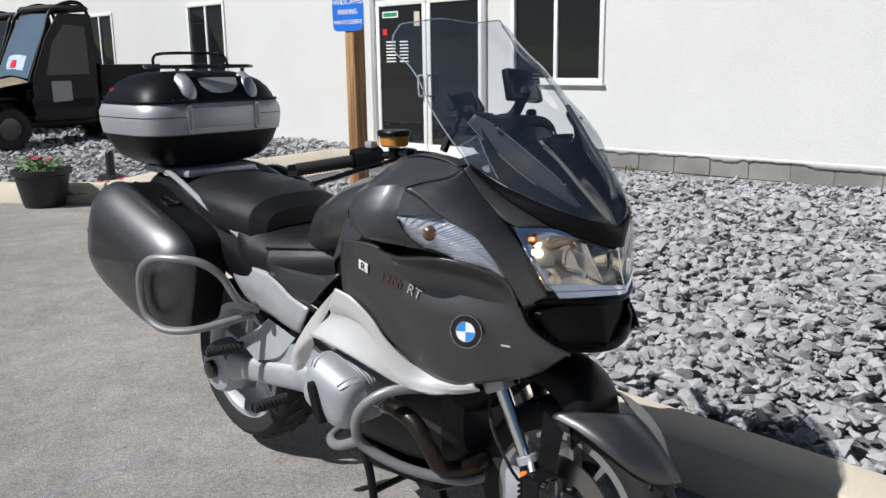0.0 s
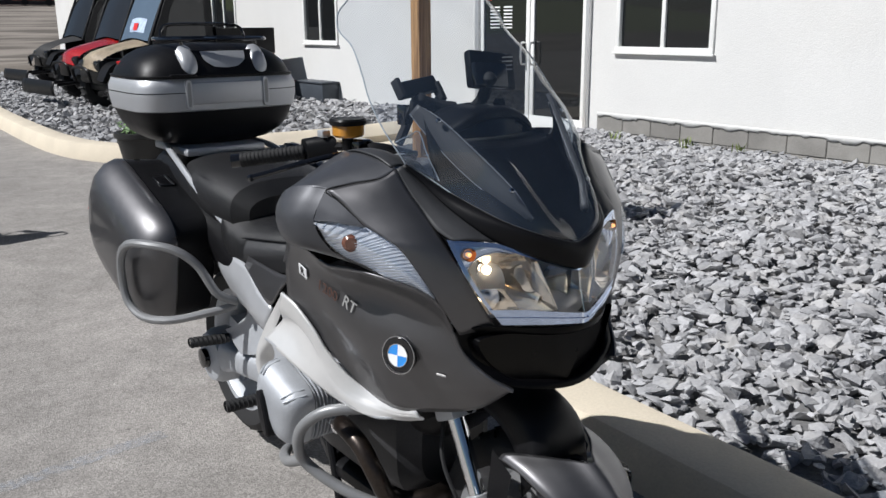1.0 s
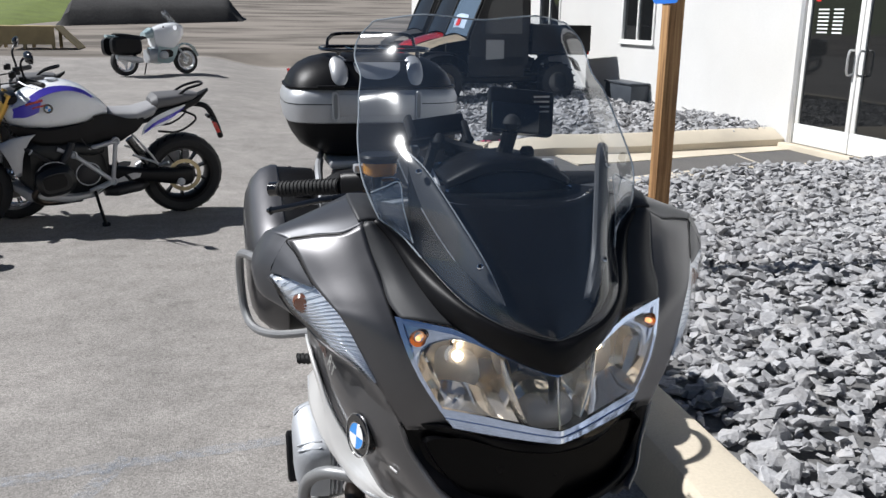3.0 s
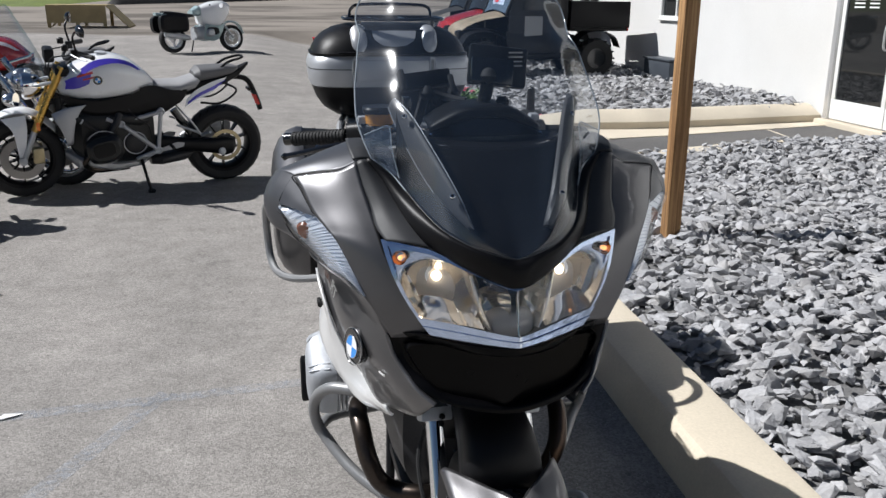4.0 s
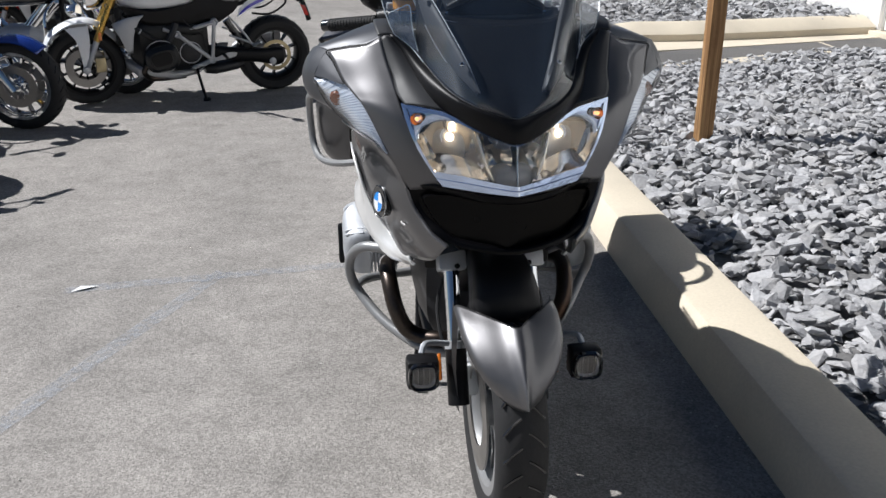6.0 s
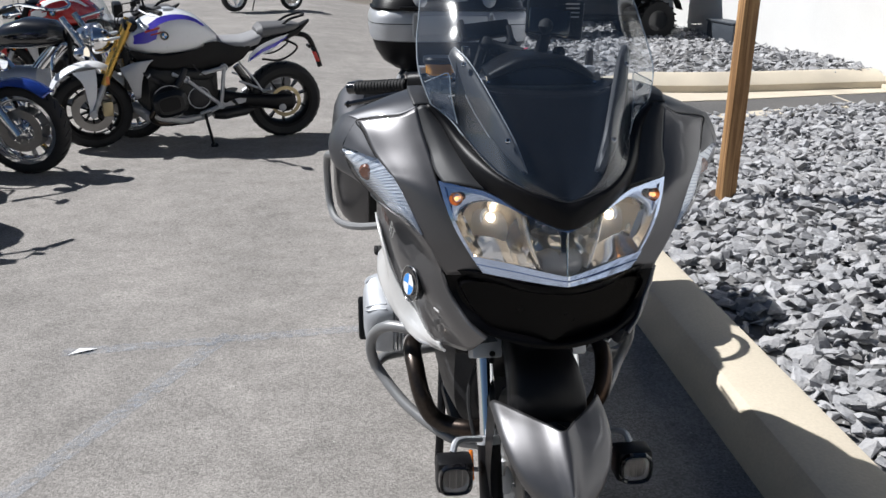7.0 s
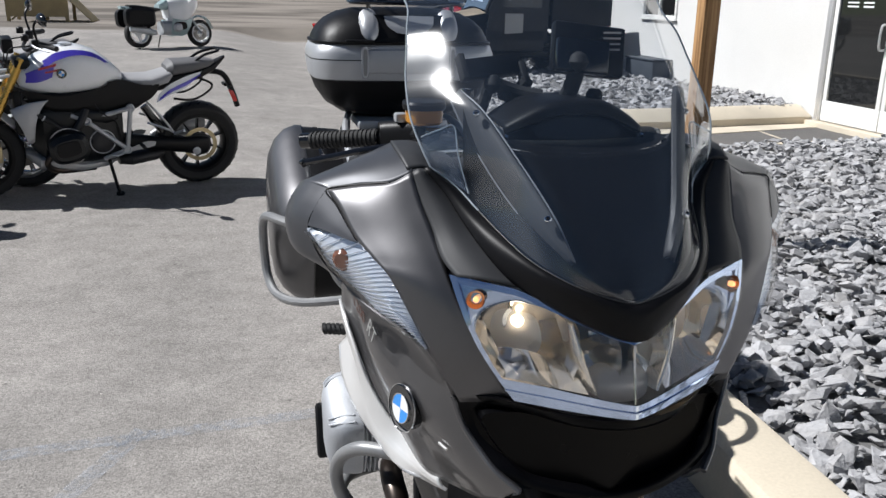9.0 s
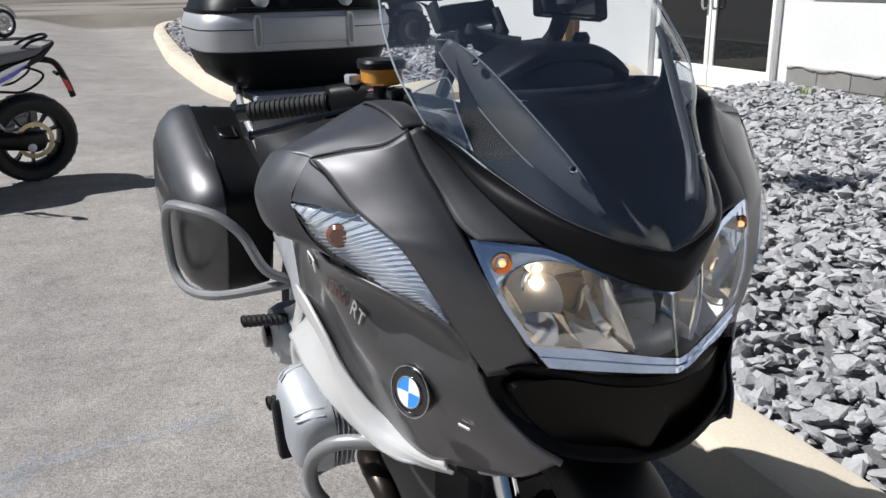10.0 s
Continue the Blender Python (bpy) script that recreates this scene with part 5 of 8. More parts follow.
# tank, seats
tank = loft([oval((0, y, z), (1, 0, 0), (0, 0, 1), w, h, 2.4, 28) for y, z, w, h in ((1.66, 1.07, .10, .05), (1.74, 1.06, .20, .10), (1.90, 1.05, .235, .115), (2.06, 1.02, .225, .115), (2.20, .97, .19, .10), (2.29, .92, .14, .06))])
part("tank", tank, M["graphite"], tourer)
part("tank_cap", lathe([(0, .05), (.012, .048), (.018, .03)], (0, 1.93, 1.158), (0, .08, 1), 24), M["satin_silver"], tourer)
for s in (-1, 1):
    part("bar_riser_cover", surface([[(.10, 1.70, 1.21), (.17, 1.72, 1.205), (.22, 1.74, 1.18)], [(.10, 1.80, 1.20), (.17, 1.82, 1.19), (.23, 1.84, 1.16)], [(.09, 1.90, 1.165), (.15, 1.93, 1.15), (.21, 1.95, 1.11)]], 8, 8, s), M["satin_silver"], tourer)

sf = [oval((0, y, z), (1, 0, 0), (0, 0, 1), w, h, 2.8, 36) for y, z, w, h in ((2.06, .868, .070, .045), (2.12, .862, .115, .075), (2.22, .850, .150, .092), (2.34, .838, .185, .092), (2.46, .832, .208, .088), (2.54, .842, .215, .095), (2.60, .870, .205, .11), (2.64, .880, .17, .08))]
seat1 = part("rider_seat", loft(sf), M["seat"], tourer, "black vinyl rider seat")
for s in (-1, 1):
    part("seat_side_panel", surface([[(.128, 2.16, .900), (.165, 2.28, .890), (.196, 2.42, .876)], [(.140, 2.16, .866), (.180, 2.28, .856), (.212, 2.42, .842)], [(.128, 2.17, .812), (.168, 2.28, .802), (.200, 2.42, .792)]], 12, 8, s), M["carbon"], seat1)
    part("piping", tube([(.126 * s, 2.14, .906), (.168 * s, 2.28, .895), (.202 * s, 2.44, .880)], 0.0035, 6, 16), M["black"], seat1)
sr = [oval((0, y, z), (1, 0, 0), (0, 0, 1), w, h, 2.7, 36) for y, z, w, h in ((2.50, .925, .15, .06), (2.54, .935, .195, .095), (2.66, .952, .215, .104), (2.82, .968, .210, .098), (2.94, .985, .19, .085), (3.02, 1.00, .15, .055))]
seat2 = part("passenger_seat", loft(sr), M["seat"], tourer, "black vinyl raised passenger seat")
for s in (-1, 1):
    part("piping", tube([(.172 * s, 2.55, .990), (.188 * s, 2.68, 1.015), (.182 * s, 2.84, 1.026), (.150 * s, 2.97, 1.030)], 0.003, 6, 16), M["black"], seat2)
part("tail_body", loft([oval((0, y, z), (1, 0, 0), (0, 0, 1), w, h, 3, 24) for y, z, w, h in ((2.2, .74, .16, .08), (2.5, .80, .165, .06), (2.8, .90, .165, .06), (3.1, .99, .14, .05), (3.28, 1.0, .11, .04))]), M["black"], tourer)
part("luggage_plate", box(-.15, .15, 2.99, 3.33, 1.055, 1.085, .01), M["satin_silver"], tourer)
part("tail_lamp", box(-.11, .11, 3.25, 3.33, .93, .985, .015), M["red_lens"], tourer)
part("rear_mudguard", surface([[(-.09, 3.20, .90), (0, 3.21, .91), (.09, 3.20, .90)], [(-.09, 3.30, .70), (0, 3.32, .70), (.09, 3.30, .70)], [(-.08, 3.36, .50), (0, 3.38, .50), (.08, 3.36, .50)]], 8, 8), M["black"], tourer)

# panniers with guard bars
for s in (-1, 1):
    name = "pannier"
    tilt = radians(18)
    uu, vv = Vector((0, math.cos(tilt), math.sin(tilt))), Vector((0, -math.sin(tilt), math.cos(tilt)))
    cy, cz = 2.985, .795
    body = [oval((a * s, cy, cz), uu, vv, ru, rv, 5, 48) for a, ru, rv in ((.190, .275, .180), (.200, .288, .192), (.325, .300, .200))]
    pn = part(name, loft(body), M["black"], tourer, "hard pannier in graphite and black")
    outer = [oval((a * s, cy + dy, cz + dz), uu, vv, ru, rv, e, 48) for a, ru, rv, dy, dz, e in ((.326, .304, .204, 0, 0, 5), (.345, .308, .206, 0, .002, 4.6), (.385, .302, .194, .004, .002, 4.2), (.418, .284, .170, .010, -.002, 3.6), (.440, .244, .134, .016, -.008, 3.2), (.450, .17, .085, .020, -.012, 2.8))]
    part("pannier_shell", loft(outer), M["graphite"], pn, sharp=60)
    part("shell_seam", loft([oval((a * s, cy, cz), uu, vv, .3045, .2045, 5, 48) for a in (.3245, .3275)], cap=False), M["gloss_black"], pn)
    recess = part("latch_recess", moved(box(-.062, .062, -.115, .115, 0, .006, .003), Matrix.Translation((.255 * s, 2.97, .984)) @ pose(0, 0, 0, 18, 0, 0)), M["black"], pn)
    part("latch_handle", moved(box(-.030, .030, -.060, .020, .006, .018, .005), Matrix.Translation((.255 * s, 2.97, .984)) @ pose(0, 0, 0, 18, 0, 0)), M["gloss_black"], recess)
    part("pannier_lock", lathe([(0, .011), (.006, .010)], (.28 * s, 3.14, 1.036), (0, -.3, 1), 14), M["chrome"], pn)
    part("pannier_reflector", moved(box(-.006, .006, -.012, .012, -.045, .045, .002), Matrix.Translation((.418 * s, 3.262, .835)) @ pose(0, 0, 0, 20, 0, 35 * s)), M["red_lens"], pn)
    part("pannier_guard", tube([(x * s, y, z) for x, y, z in [(.21, 2.49, .665), (.27, 2.505, .70), (.315, 2.53, .79), (.37, 2.56, .842), (.43, 2.62, .858), (.466, 2.70, .85), (.474, 2.765, .80), (.472, 2.785, .71), (.464, 2.765, .64), (.44, 2.70, .605), (.38, 2.62, .605), (.28, 2.56, .625), (.20, 2.53, .64)]], 0.0135, 10, 64), M["bar_grey"], tourer)

# top case
def case_ring(z, w, l, e=3.4, dy=0.0):
    return oval((0.018, 3.226 + dy, z), (1, 0, 0), (0, 1, 0), w * 1.05, l * 1.02, e, 56)


case = thing("top_case", (CX, 3.22, 1.086), (0, 3.22, 1.086), label="black and silver hard top case on the motorcycle's rack", category="top case")
part("case_base", loft([case_ring(*r) for r in ((1.087, .15, .13, 4.0), (1.10, .20, .165, 4.0), (1.130, .245, .195, 4.2), (1.165, .268, .213, 4.4), (1.212, .284, .225, 4.6))]), M["black"], case)
band = part("case_band", loft([case_ring(*r) for r in ((1.2125, .285, .226, 4.6), (1.216, .289, .230, 4.8), (1.262, .296, .236, 4.8), (1.296, .296, .236, 4.8), (1.322, .287, .228, 4.6), (1.330, .280, .221, 4.4))]), M["satin_silver"], case, "satin silver band round the case")
part("case_seam", loft([case_ring(z, .2968, .2368, 4.8) for z in (1.2765, 1.2795)], cap=False), M["black"], band)
part("case_lip", loft([case_ring(*r) for r in ((1.326, .288, .229, 4.6), (1.334, .289, .230, 4.6), (1.336, .280, .222, 4.4))]), M["black"], case)
part("case_lid", loft([case_ring(*r) for r in ((1.3335, .282, .223, 4.2), (1.350, .278, .219, 4.0), (1.378, .264, .206, 3.8), (1.404, .238, .184, 3.6), (1.425, .200, .152, 3.4), (1.438, .150, .112, 3.0), (1.442, .05, .04, 2.2))]), M["black"], case, sharp=70)
front = part("case_front", loft([[Vector((x, y + d, z)) for x, y, z in ((-.125, 3.004, 1.336), (.170, 3.004, 1.336), (.176, 3.022, 1.380), (.150, 3.052, 1.420), (-.105, 3.052, 1.420), (-.131, 3.022, 1.380))] for d in (-.010, .05)]), M["black"], case, "raised black panel on the lid's front")
part("case_plate", surface([[(-.060, 3.035, 1.416), (.022, 3.034, 1.417), (.105, 3.035, 1.416)], [(-.052, 3.014, 1.386), (.022, 3.012, 1.386), (.097, 3.014, 1.386)], [(-.022, 3.003, 1.364), (.022, 3.000, 1.360), (.066, 3.003, 1.364)]], 18, 10), M["satin_silver"], front)
part("case_latch", box(-.120, .152, 2.984, 3.004, 1.236, 1.312, .006), M["satin_silver"], band)
for x in (-.128, .160):
    strap_ = part("case_strap", loft([oval((x, y, 1.272), (1, 0, 0), (0, 0, 1), w, h, 4, 28) for y, w, h in ((3.004, .0125, .052), (2.984, .0125, .052), (2.980, .010, .049))]), M["satin_silver"], band)
    part("strap_slot", loft([oval((x, y, 1.272), (1, 0, 0), (0, 0, 1), w, h, 4, 24) for y, w, h in ((2.9798, .0065, .042), (2.9790, .006, .041))]), M["bar_grey"], strap_)
for x in (-.108, .153):
    part("case_pad", loft([oval((x, 3.020 + d, 1.380 + d * .5), (1, 0, 0), (0, .36, .93), .030 * q, .042 * q, 2.2, 24) for q, d in ((1.1, .03), (1, 0), (.85, -.014), (.4, -.022))]), M["satin_silver"], front)
part("case_hinge", box(-.19, -.10, 2.972, 2.996, 1.334, 1.342, .002), M["black"], case)
part("case_reflector", moved(box(-.035, .035, -.004, .004, -.016, .016, .002), Matrix.Translation((-.243, 3.29, 1.366)) @ pose(0, 0, 0, 25, 0, -66)), M["red_lens"], case)
rk = tube([(-.12, 3.06, 1.456), (.195, 3.06, 1.456), (.205, 3.30, 1.459), (.05, 3.36, 1.459), (-.13, 3.30, 1.459)], .006, 8, 50, True)
rack = part("case_rack", rk, M["gloss_black"], case, "black tube rack on the lid")
part("rack_hoop", tube([(-.125, 3.23, 1.459), (-.115, 3.245, 1.492), (-.07, 3.25, 1.508), (.13, 3.25, 1.508), (.188, 3.245, 1.496), (.198, 3.23, 1.459)], .006, 8, 40), M["gloss_black"], rack)
for x in (-.10, .18):
    part("rack_foot", tube([(x, 3.10, 1.425), (x, 3.10, 1.455)], .008, 8), M["gloss_black"], rack)
    part("rack_bar", tube([(x * .45, 3.06, 1.453), (x * .45, 3.33, 1.456)], .005, 8), M["gloss_black"], rack)

# handlebar, grips, controls
for s in (-1, 1):
    bar = part("handlebar", tube([(.06 * s, 1.72, 1.20), (.14 * s, 1.76, 1.222), (.20 * s, 1.865, 1.218), (.258 * s, 1.917, 1.204), (.385 * s, 1.999, 1.187)], .011, 10, 24), M["black"], tourer)
    g0, g1 = Vector((.256 * s, 1.915, 1.205)), Vector((.384 * s, 1.998, 1.187))
    part("grip", tube([g0, g1], .0165, 14), M["rubber"], bar)
    ribs = None
    for k in range(16):
        p = g0.lerp(g1, (k + .5) / 16)
        ribs = ring_lathe([(-.0018, .0165), (-.0018, .0185), (.0018, .0185), (.0018, .0165)], p, g1 - g0, 14, bm=ribs)
    part("grip_rib", ribs, M["rubber"], bar)
    part("bar_end", tube([g1, g1 + (g1 - g0).normalized() * .022], .0165, 14), M["gloss_black"], bar)
    part("switch_block", loft([oval(Vector((x * s, y, z)), Vector((0, .85, .3)), (0, 0, 1), .020, .026, 3, 18) for x, y, z in ((.200, 1.866, 1.216), (.210, 1.874, 1.218), (.248, 1.906, 1.210), (.256, 1.912, 1.208))]), M["black"], bar)
    part("switch", box(.218 * s - .012, .218 * s + .012, 1.868, 1.896, 1.240, 1.258, .004), M["satin_silver"], bar)
    part("lever", tube([(.18 * s, 1.815, 1.208), (.235 * s, 1.812, 1.205), (.311 * s, 1.838, 1.190), (.365 * s, 1.866, 1.174), (.408 * s, 1.890, 1.162)], .0068, 8, 22), M["gloss_black"], bar)
    part("lever_tip", lathe([(-.009, .004), (0, .010), (.009, .004)], (.409 * s, 1.891, 1.161), (1 * s, .6, 0), 12), M["gloss_black"], bar)
    part("clamp", box(.165 * s - .022, .165 * s + .022, 1.775, 1.825, 1.20, 1.24, .008), M["gloss_black"], bar)
res = part("fluid_cup", loft([oval((-.182, 1.828, z), (1, 0, 0), (0, 1, 0), r, r, 2.6, 28) for z, r in ((1.244, .030), (1.249, .035), (1.272, .036))]), M["fluid"], tourer, "amber brake fluid cup")
part("cup_lid", loft([oval((-.182, 1.828, z), (1, 0, 0), (0, 1, 0), r, r, 2.6, 28) for z, r in ((1.2725, .040), (1.283, .042), (1.288, .039))]), M["black"], res)
part("cup_stem", tube([(-.182, 1.828, 1.215), (-.182, 1.828, 1.240)], .016, 12), M["black"], res)

# electronics on the handlebar
nav = thing("navigator", (CX + .045, 1.62, 1.33), (.045, 1.62, 1.33), label="black satellite navigator seen from behind on a ball mount", category="navigator")
part("casing", moved(box(-.062, .062, -.012, .012, -.042, .042, .006), Matrix.Translation((.036, 1.565, 1.400)) @ pose(0, 0, 0, -18, 6, -4)), M["black"], nav)
part("cradle", moved(box(-.045, .045, -.010, .010, -.028, .026, .004), Matrix.Translation((.020, 1.548, 1.392)) @ pose(0, 0, 0, -18, 6, -4)), M["gloss_black"], nav)
pl = None
for k in range(4):
    pl = box(.055, .085, 1.5450, 1.5460, 1.428 - k * .009, 1.431 - k * .009, bm=pl)
part("type_plate", moved(pl, pose(0, 0, 0)), M["bar_grey"], nav, "rows of small pale print as bars", smooth=False)
part("arm", tube([(.01, 1.60, 1.31), (.01, 1.565, 1.335), (.012, 1.545, 1.370)], .014, 10, 12), M["rubber"], nav)
part("ball", lathe([(-.016, .004), (-.010, .013), (0, .017), (.010, .013), (.016, .004)], (.010, 1.536, 1.384), (0, 0, 1), 16), M["rubber"], nav)
part("base", lathe([(0, .03), (.02, .028), (.028, .015)], (.01, 1.60, 1.300), (0, 0, 1), 18), M["black"], nav)
ph = thing("phone_holder", (CX - .135, 1.66, 1.30), (-.135, 1.66, 1.30), label="black phone holder with clamping jaws on the bar", category="phone holder")
part("cradle", moved(box(-.056, .056, -.012, .012, -.018, .018, .004), Matrix.Translation((-.100, 1.660, 1.364)) @ pose(0, 0, 0, -30, -6, 8)), M["black"], ph)
for dx in (-.058, .058):
    part("jaw", moved(box(-.006, .006, -.014, .010, -.026, .020, .003), Matrix.Translation((-.100 + dx * .95, 1.654, 1.360 - dx * .1)) @ pose(0, 0, 0, -30, -6, 8)), M["rubber"], ph)
part("arm", tube([(-.125, 1.70, 1.235), (-.11, 1.68, 1.29), (-.10, 1.66, 1.34)], .011, 8, 10), M["rubber"], ph)
part("knob", lathe([(-.014, .010), (0, .016), (.014, .010)], (-.075, 1.645, 1.322), (1, 0, 0), 14), M["rubber"], ph)
part("ball_joint", lathe([(-.016, .006), (-.008, .014), (0, .017), (.008, .014), (.016, .006)], (-.100, 1.645, 1.338), (0, 0, 1), 14), M["rubber"], ph)
part("link_arm", tube([(-.100, 1.645, 1.338), (-.06, 1.64, 1.325), (-.02, 1.62, 1.318)], .013, 10, 12), M["rubber"], ph)
part("clip", box(-.155, -.138, 1.63, 1.66, 1.285, 1.330, .003), M["gloss_black"], ph)
mnt = thing("action_mount", (CX - .045, 1.66, 1.29), (-.045, 1.66, 1.29), label="short black ball mount beside the navigator", category="mount")
part("arm", tube([(-.045, 1.67, 1.275), (-.05, 1.655, 1.32), (-.04, 1.64, 1.345)], .012, 8, 10), M["rubber"], mnt)
part("knob", lathe([(-.018, .009), (0, .015), (.018, .009)], (-.048, 1.65, 1.318), (1, .2, 0), 14), M["rubber"], mnt)

# fork, front wheel, mudguard
FA = Vector((0, 1.345, .30))
wheel(tourer, FA, .300, .124, .216, 10, M["bar_grey"], .160, .062, "front_wheel", .05, .012)
for s in (-1, 1):
    leg = part("fork_leg", tube([(.105 * s, 1.545, .68), (.105 * s, 1.425, .44)], .0205, 16), M["chrome"], tourer, "chrome fork tube")
    part("fork_slider", tube([(.105 * s, 1.428, .446), (.105 * s, 1.362, .30)], .028, 16), M["black"], leg)
    part("fork_collar", tube([(.105 * s, 1.430, .450), (.105 * s, 1.421, .432)], .029, 16), M["satin_silver"], leg)
    part("fork_clamp", moved(box(-.038, .034, -.036, .036, -.026, .026, .006), Matrix.Translation((.102 * s, 1.520, .638)) @ pose(0, 0, 0, -26, 0, 0)), M["cast"], leg)
    for k in (-.010, .012):
        part("bolt", lathe([(0, .007), (.006, .007), (.007, .005)], (.094 * s, 1.482 - k * .4, .628 + k), (0, -1, .45), 12), M["black"], leg)
    part("caliper", box(.060 * s - .018, .060 * s + .022, 1.44, 1.53, .27, .37, .012), M["cast"], leg)
    part("amber_reflector", moved(box(-.004, .004, -.013, .013, -.034, .034, .002), Matrix.Translation((.152 * s, 1.388, .400)) @ pose(0, 0, 0, -26, 0, 0)), M["amber"], leg)
    part("brake_hose", tube([(.10 * s, 1.56, .62), (.14 * s, 1.52, .52), (.13 * s, 1.47, .42), (.09 * s, 1.47, .36)], .005, 6, 18), M["rubber"], leg)
    fz = .028
    fo = thing("fog_lamp", (CX + .205 * s, 1.325, .335), (.205 * s, 1.325, .335), label="square black auxiliary lamp on a bracket at the fork", category="fog lamp", group="auxiliary lamps")
    part("casing", box(.205 * s - .040, .205 * s + .040, 1.280, 1.335, .370 + fz, .448 + fz, .010), M["black"], fo)
    part("lens_ring", loft([oval((.205 * s, y, .409 + fz), (1, 0, 0), (0, 0, 1), r, r, 3.2, 32) for y, r in ((1.281, .038), (1.270, .037), (1.268, .034), (1.274, .029), (1.279, .027))], cap=False), M["gloss_black"], fo)
    part("lens", loft([oval((.205 * s, y, .409 + fz), (1, 0, 0), (0, 0, 1), r, r, 3.0, 28) for y, r in ((1.272, .030), (1.2705, .028))]), M["lens"], fo)
    part("bowl", bowl((.205 * s, 1.2735, .409 + fz), .028, .028, .024, 0, 3.0), M["fog_bowl"], fo)
    for k in (-1, 0, 1):
        part("lens_rib", box(.205 * s + k * .014 - .0012, .205 * s + k * .014 + .0012, 1.2728, 1.2738, .385 + fz, .433 + fz), M["gloss_black"], fo)
    part("fog_chip", lathe([(0, .010), (.002, .009)], (.205 * s, 1.296, .409 + fz), (0, -1, 0), 18), M["gloss_black"], fo)
    for k in range(4):
        part("cooling_fin", box(.205 * s - .034, .205 * s + .034, 1.338, 1.350, .382 + fz + k * .015, .388 + fz + k * .015), M["black"], fo)
    part("bracket", tube([(.205 * s, 1.33, .445 + fz), (.19 * s, 1.35, .462 + fz), (.13 * s, 1.40, .460)], .008, 8, 12), M["cast"], fo)
# mudguard: silver front blade, black rear part
def guard_point(ang, u, r=.318, w=.088):
    a = radians(ang)
    return Vector((w * math.sin(u * 1.25), FA.y - (r - .036 * abs(u) ** 1.25) * math.cos(a), FA.z + (r - .036 * abs(u) ** 1.25) * math.sin(a)))


gr = []
for ang, w, notch in ((29, .012, 0), (32, .036, 0), (37, .058, 0), (44, .085, 0), (53, .106, 4), (64, .119, 11), (76, .124, 19), (88, .126, 27)):
    gr.append([tuple(guard_point(ang - notch * max(0, 1 - abs(u)), u, .338 + (.014 if abs(u) < .1 else .003 if abs(u) < .5 else 0), w)) for u in (-1.25, -.9, -.5, -.22, 0, .22, .5, .9, 1.25)])
solid(part("front_mudguard", surface(gr, 41, 32), M["graphite"], tourer, "graphite front mudguard blade"), .004, -1)
gb_ = []
for y, z, w in ((1.250, .575, .076), (1.268, .655, .074), (1.325, .705, .068), (1.42, .725, .060), (1.54, .720, .054)):
    gb_.append([(-w * 1.20, y + .045, z - .075), (-w * .95, y + .010, z - .020), (0, y, z), (w * .95, y + .010, z - .020), (w * 1.20, y + .045, z - .075)])
solid(part("mudguard_rear", surface(gb_, 18, 16), M["black"], tourer, "black mudguard rear part"), .004, -1)
for s in (-1, 1):
    part("mudguard_stay", surface([[(.118, 1.30, .56), (.122, 1.36, .60)], [(.118, 1.33, .42), (.122, 1.38, .44)], [(.105, 1.35, .28), (.11, 1.39, .28)]], 5, 8, s), M["black"], tourer)

# engine with its two cylinders
eng = part("engine_block", loft([oval((0, y, z), (1, 0, 0), (0, 0, 1), w, h, 3.5, 28) for y, z, w, h in ((1.66, .46, .10, .10), (1.70, .47, .15, .16), (1.86, .47, .165, .18), (2.06, .47, .165, .18), (2.22, .46, .15, .16), (2.36, .46, .12, .12))]), M["dark_cast"], tourer, "dark cast engine block")
part("sump_guard", loft([oval((0, y, z), (1, 0, 0), (0, 0, 1), w, h, 4, 24) for y, z, w, h in ((1.64, .30, .10, .02), (1.74, .265, .14, .03), (2.05, .255, .14, .03), (2.20, .28, .10, .02))]), M["black"], tourer)
part("radiator", box(-.17, .17, 1.56, 1.62, .60, .80, .01), M["black"], tourer)
part("front_frame", loft([oval((0, y, z), (1, 0, 0), (0, 0, 1), w, h, 3, 20) for y, z, w, h in ((1.50, .70, .10, .09), (1.62, .62, .12, .12), (1.75, .60, .14, .14))]), M["black"], tourer)
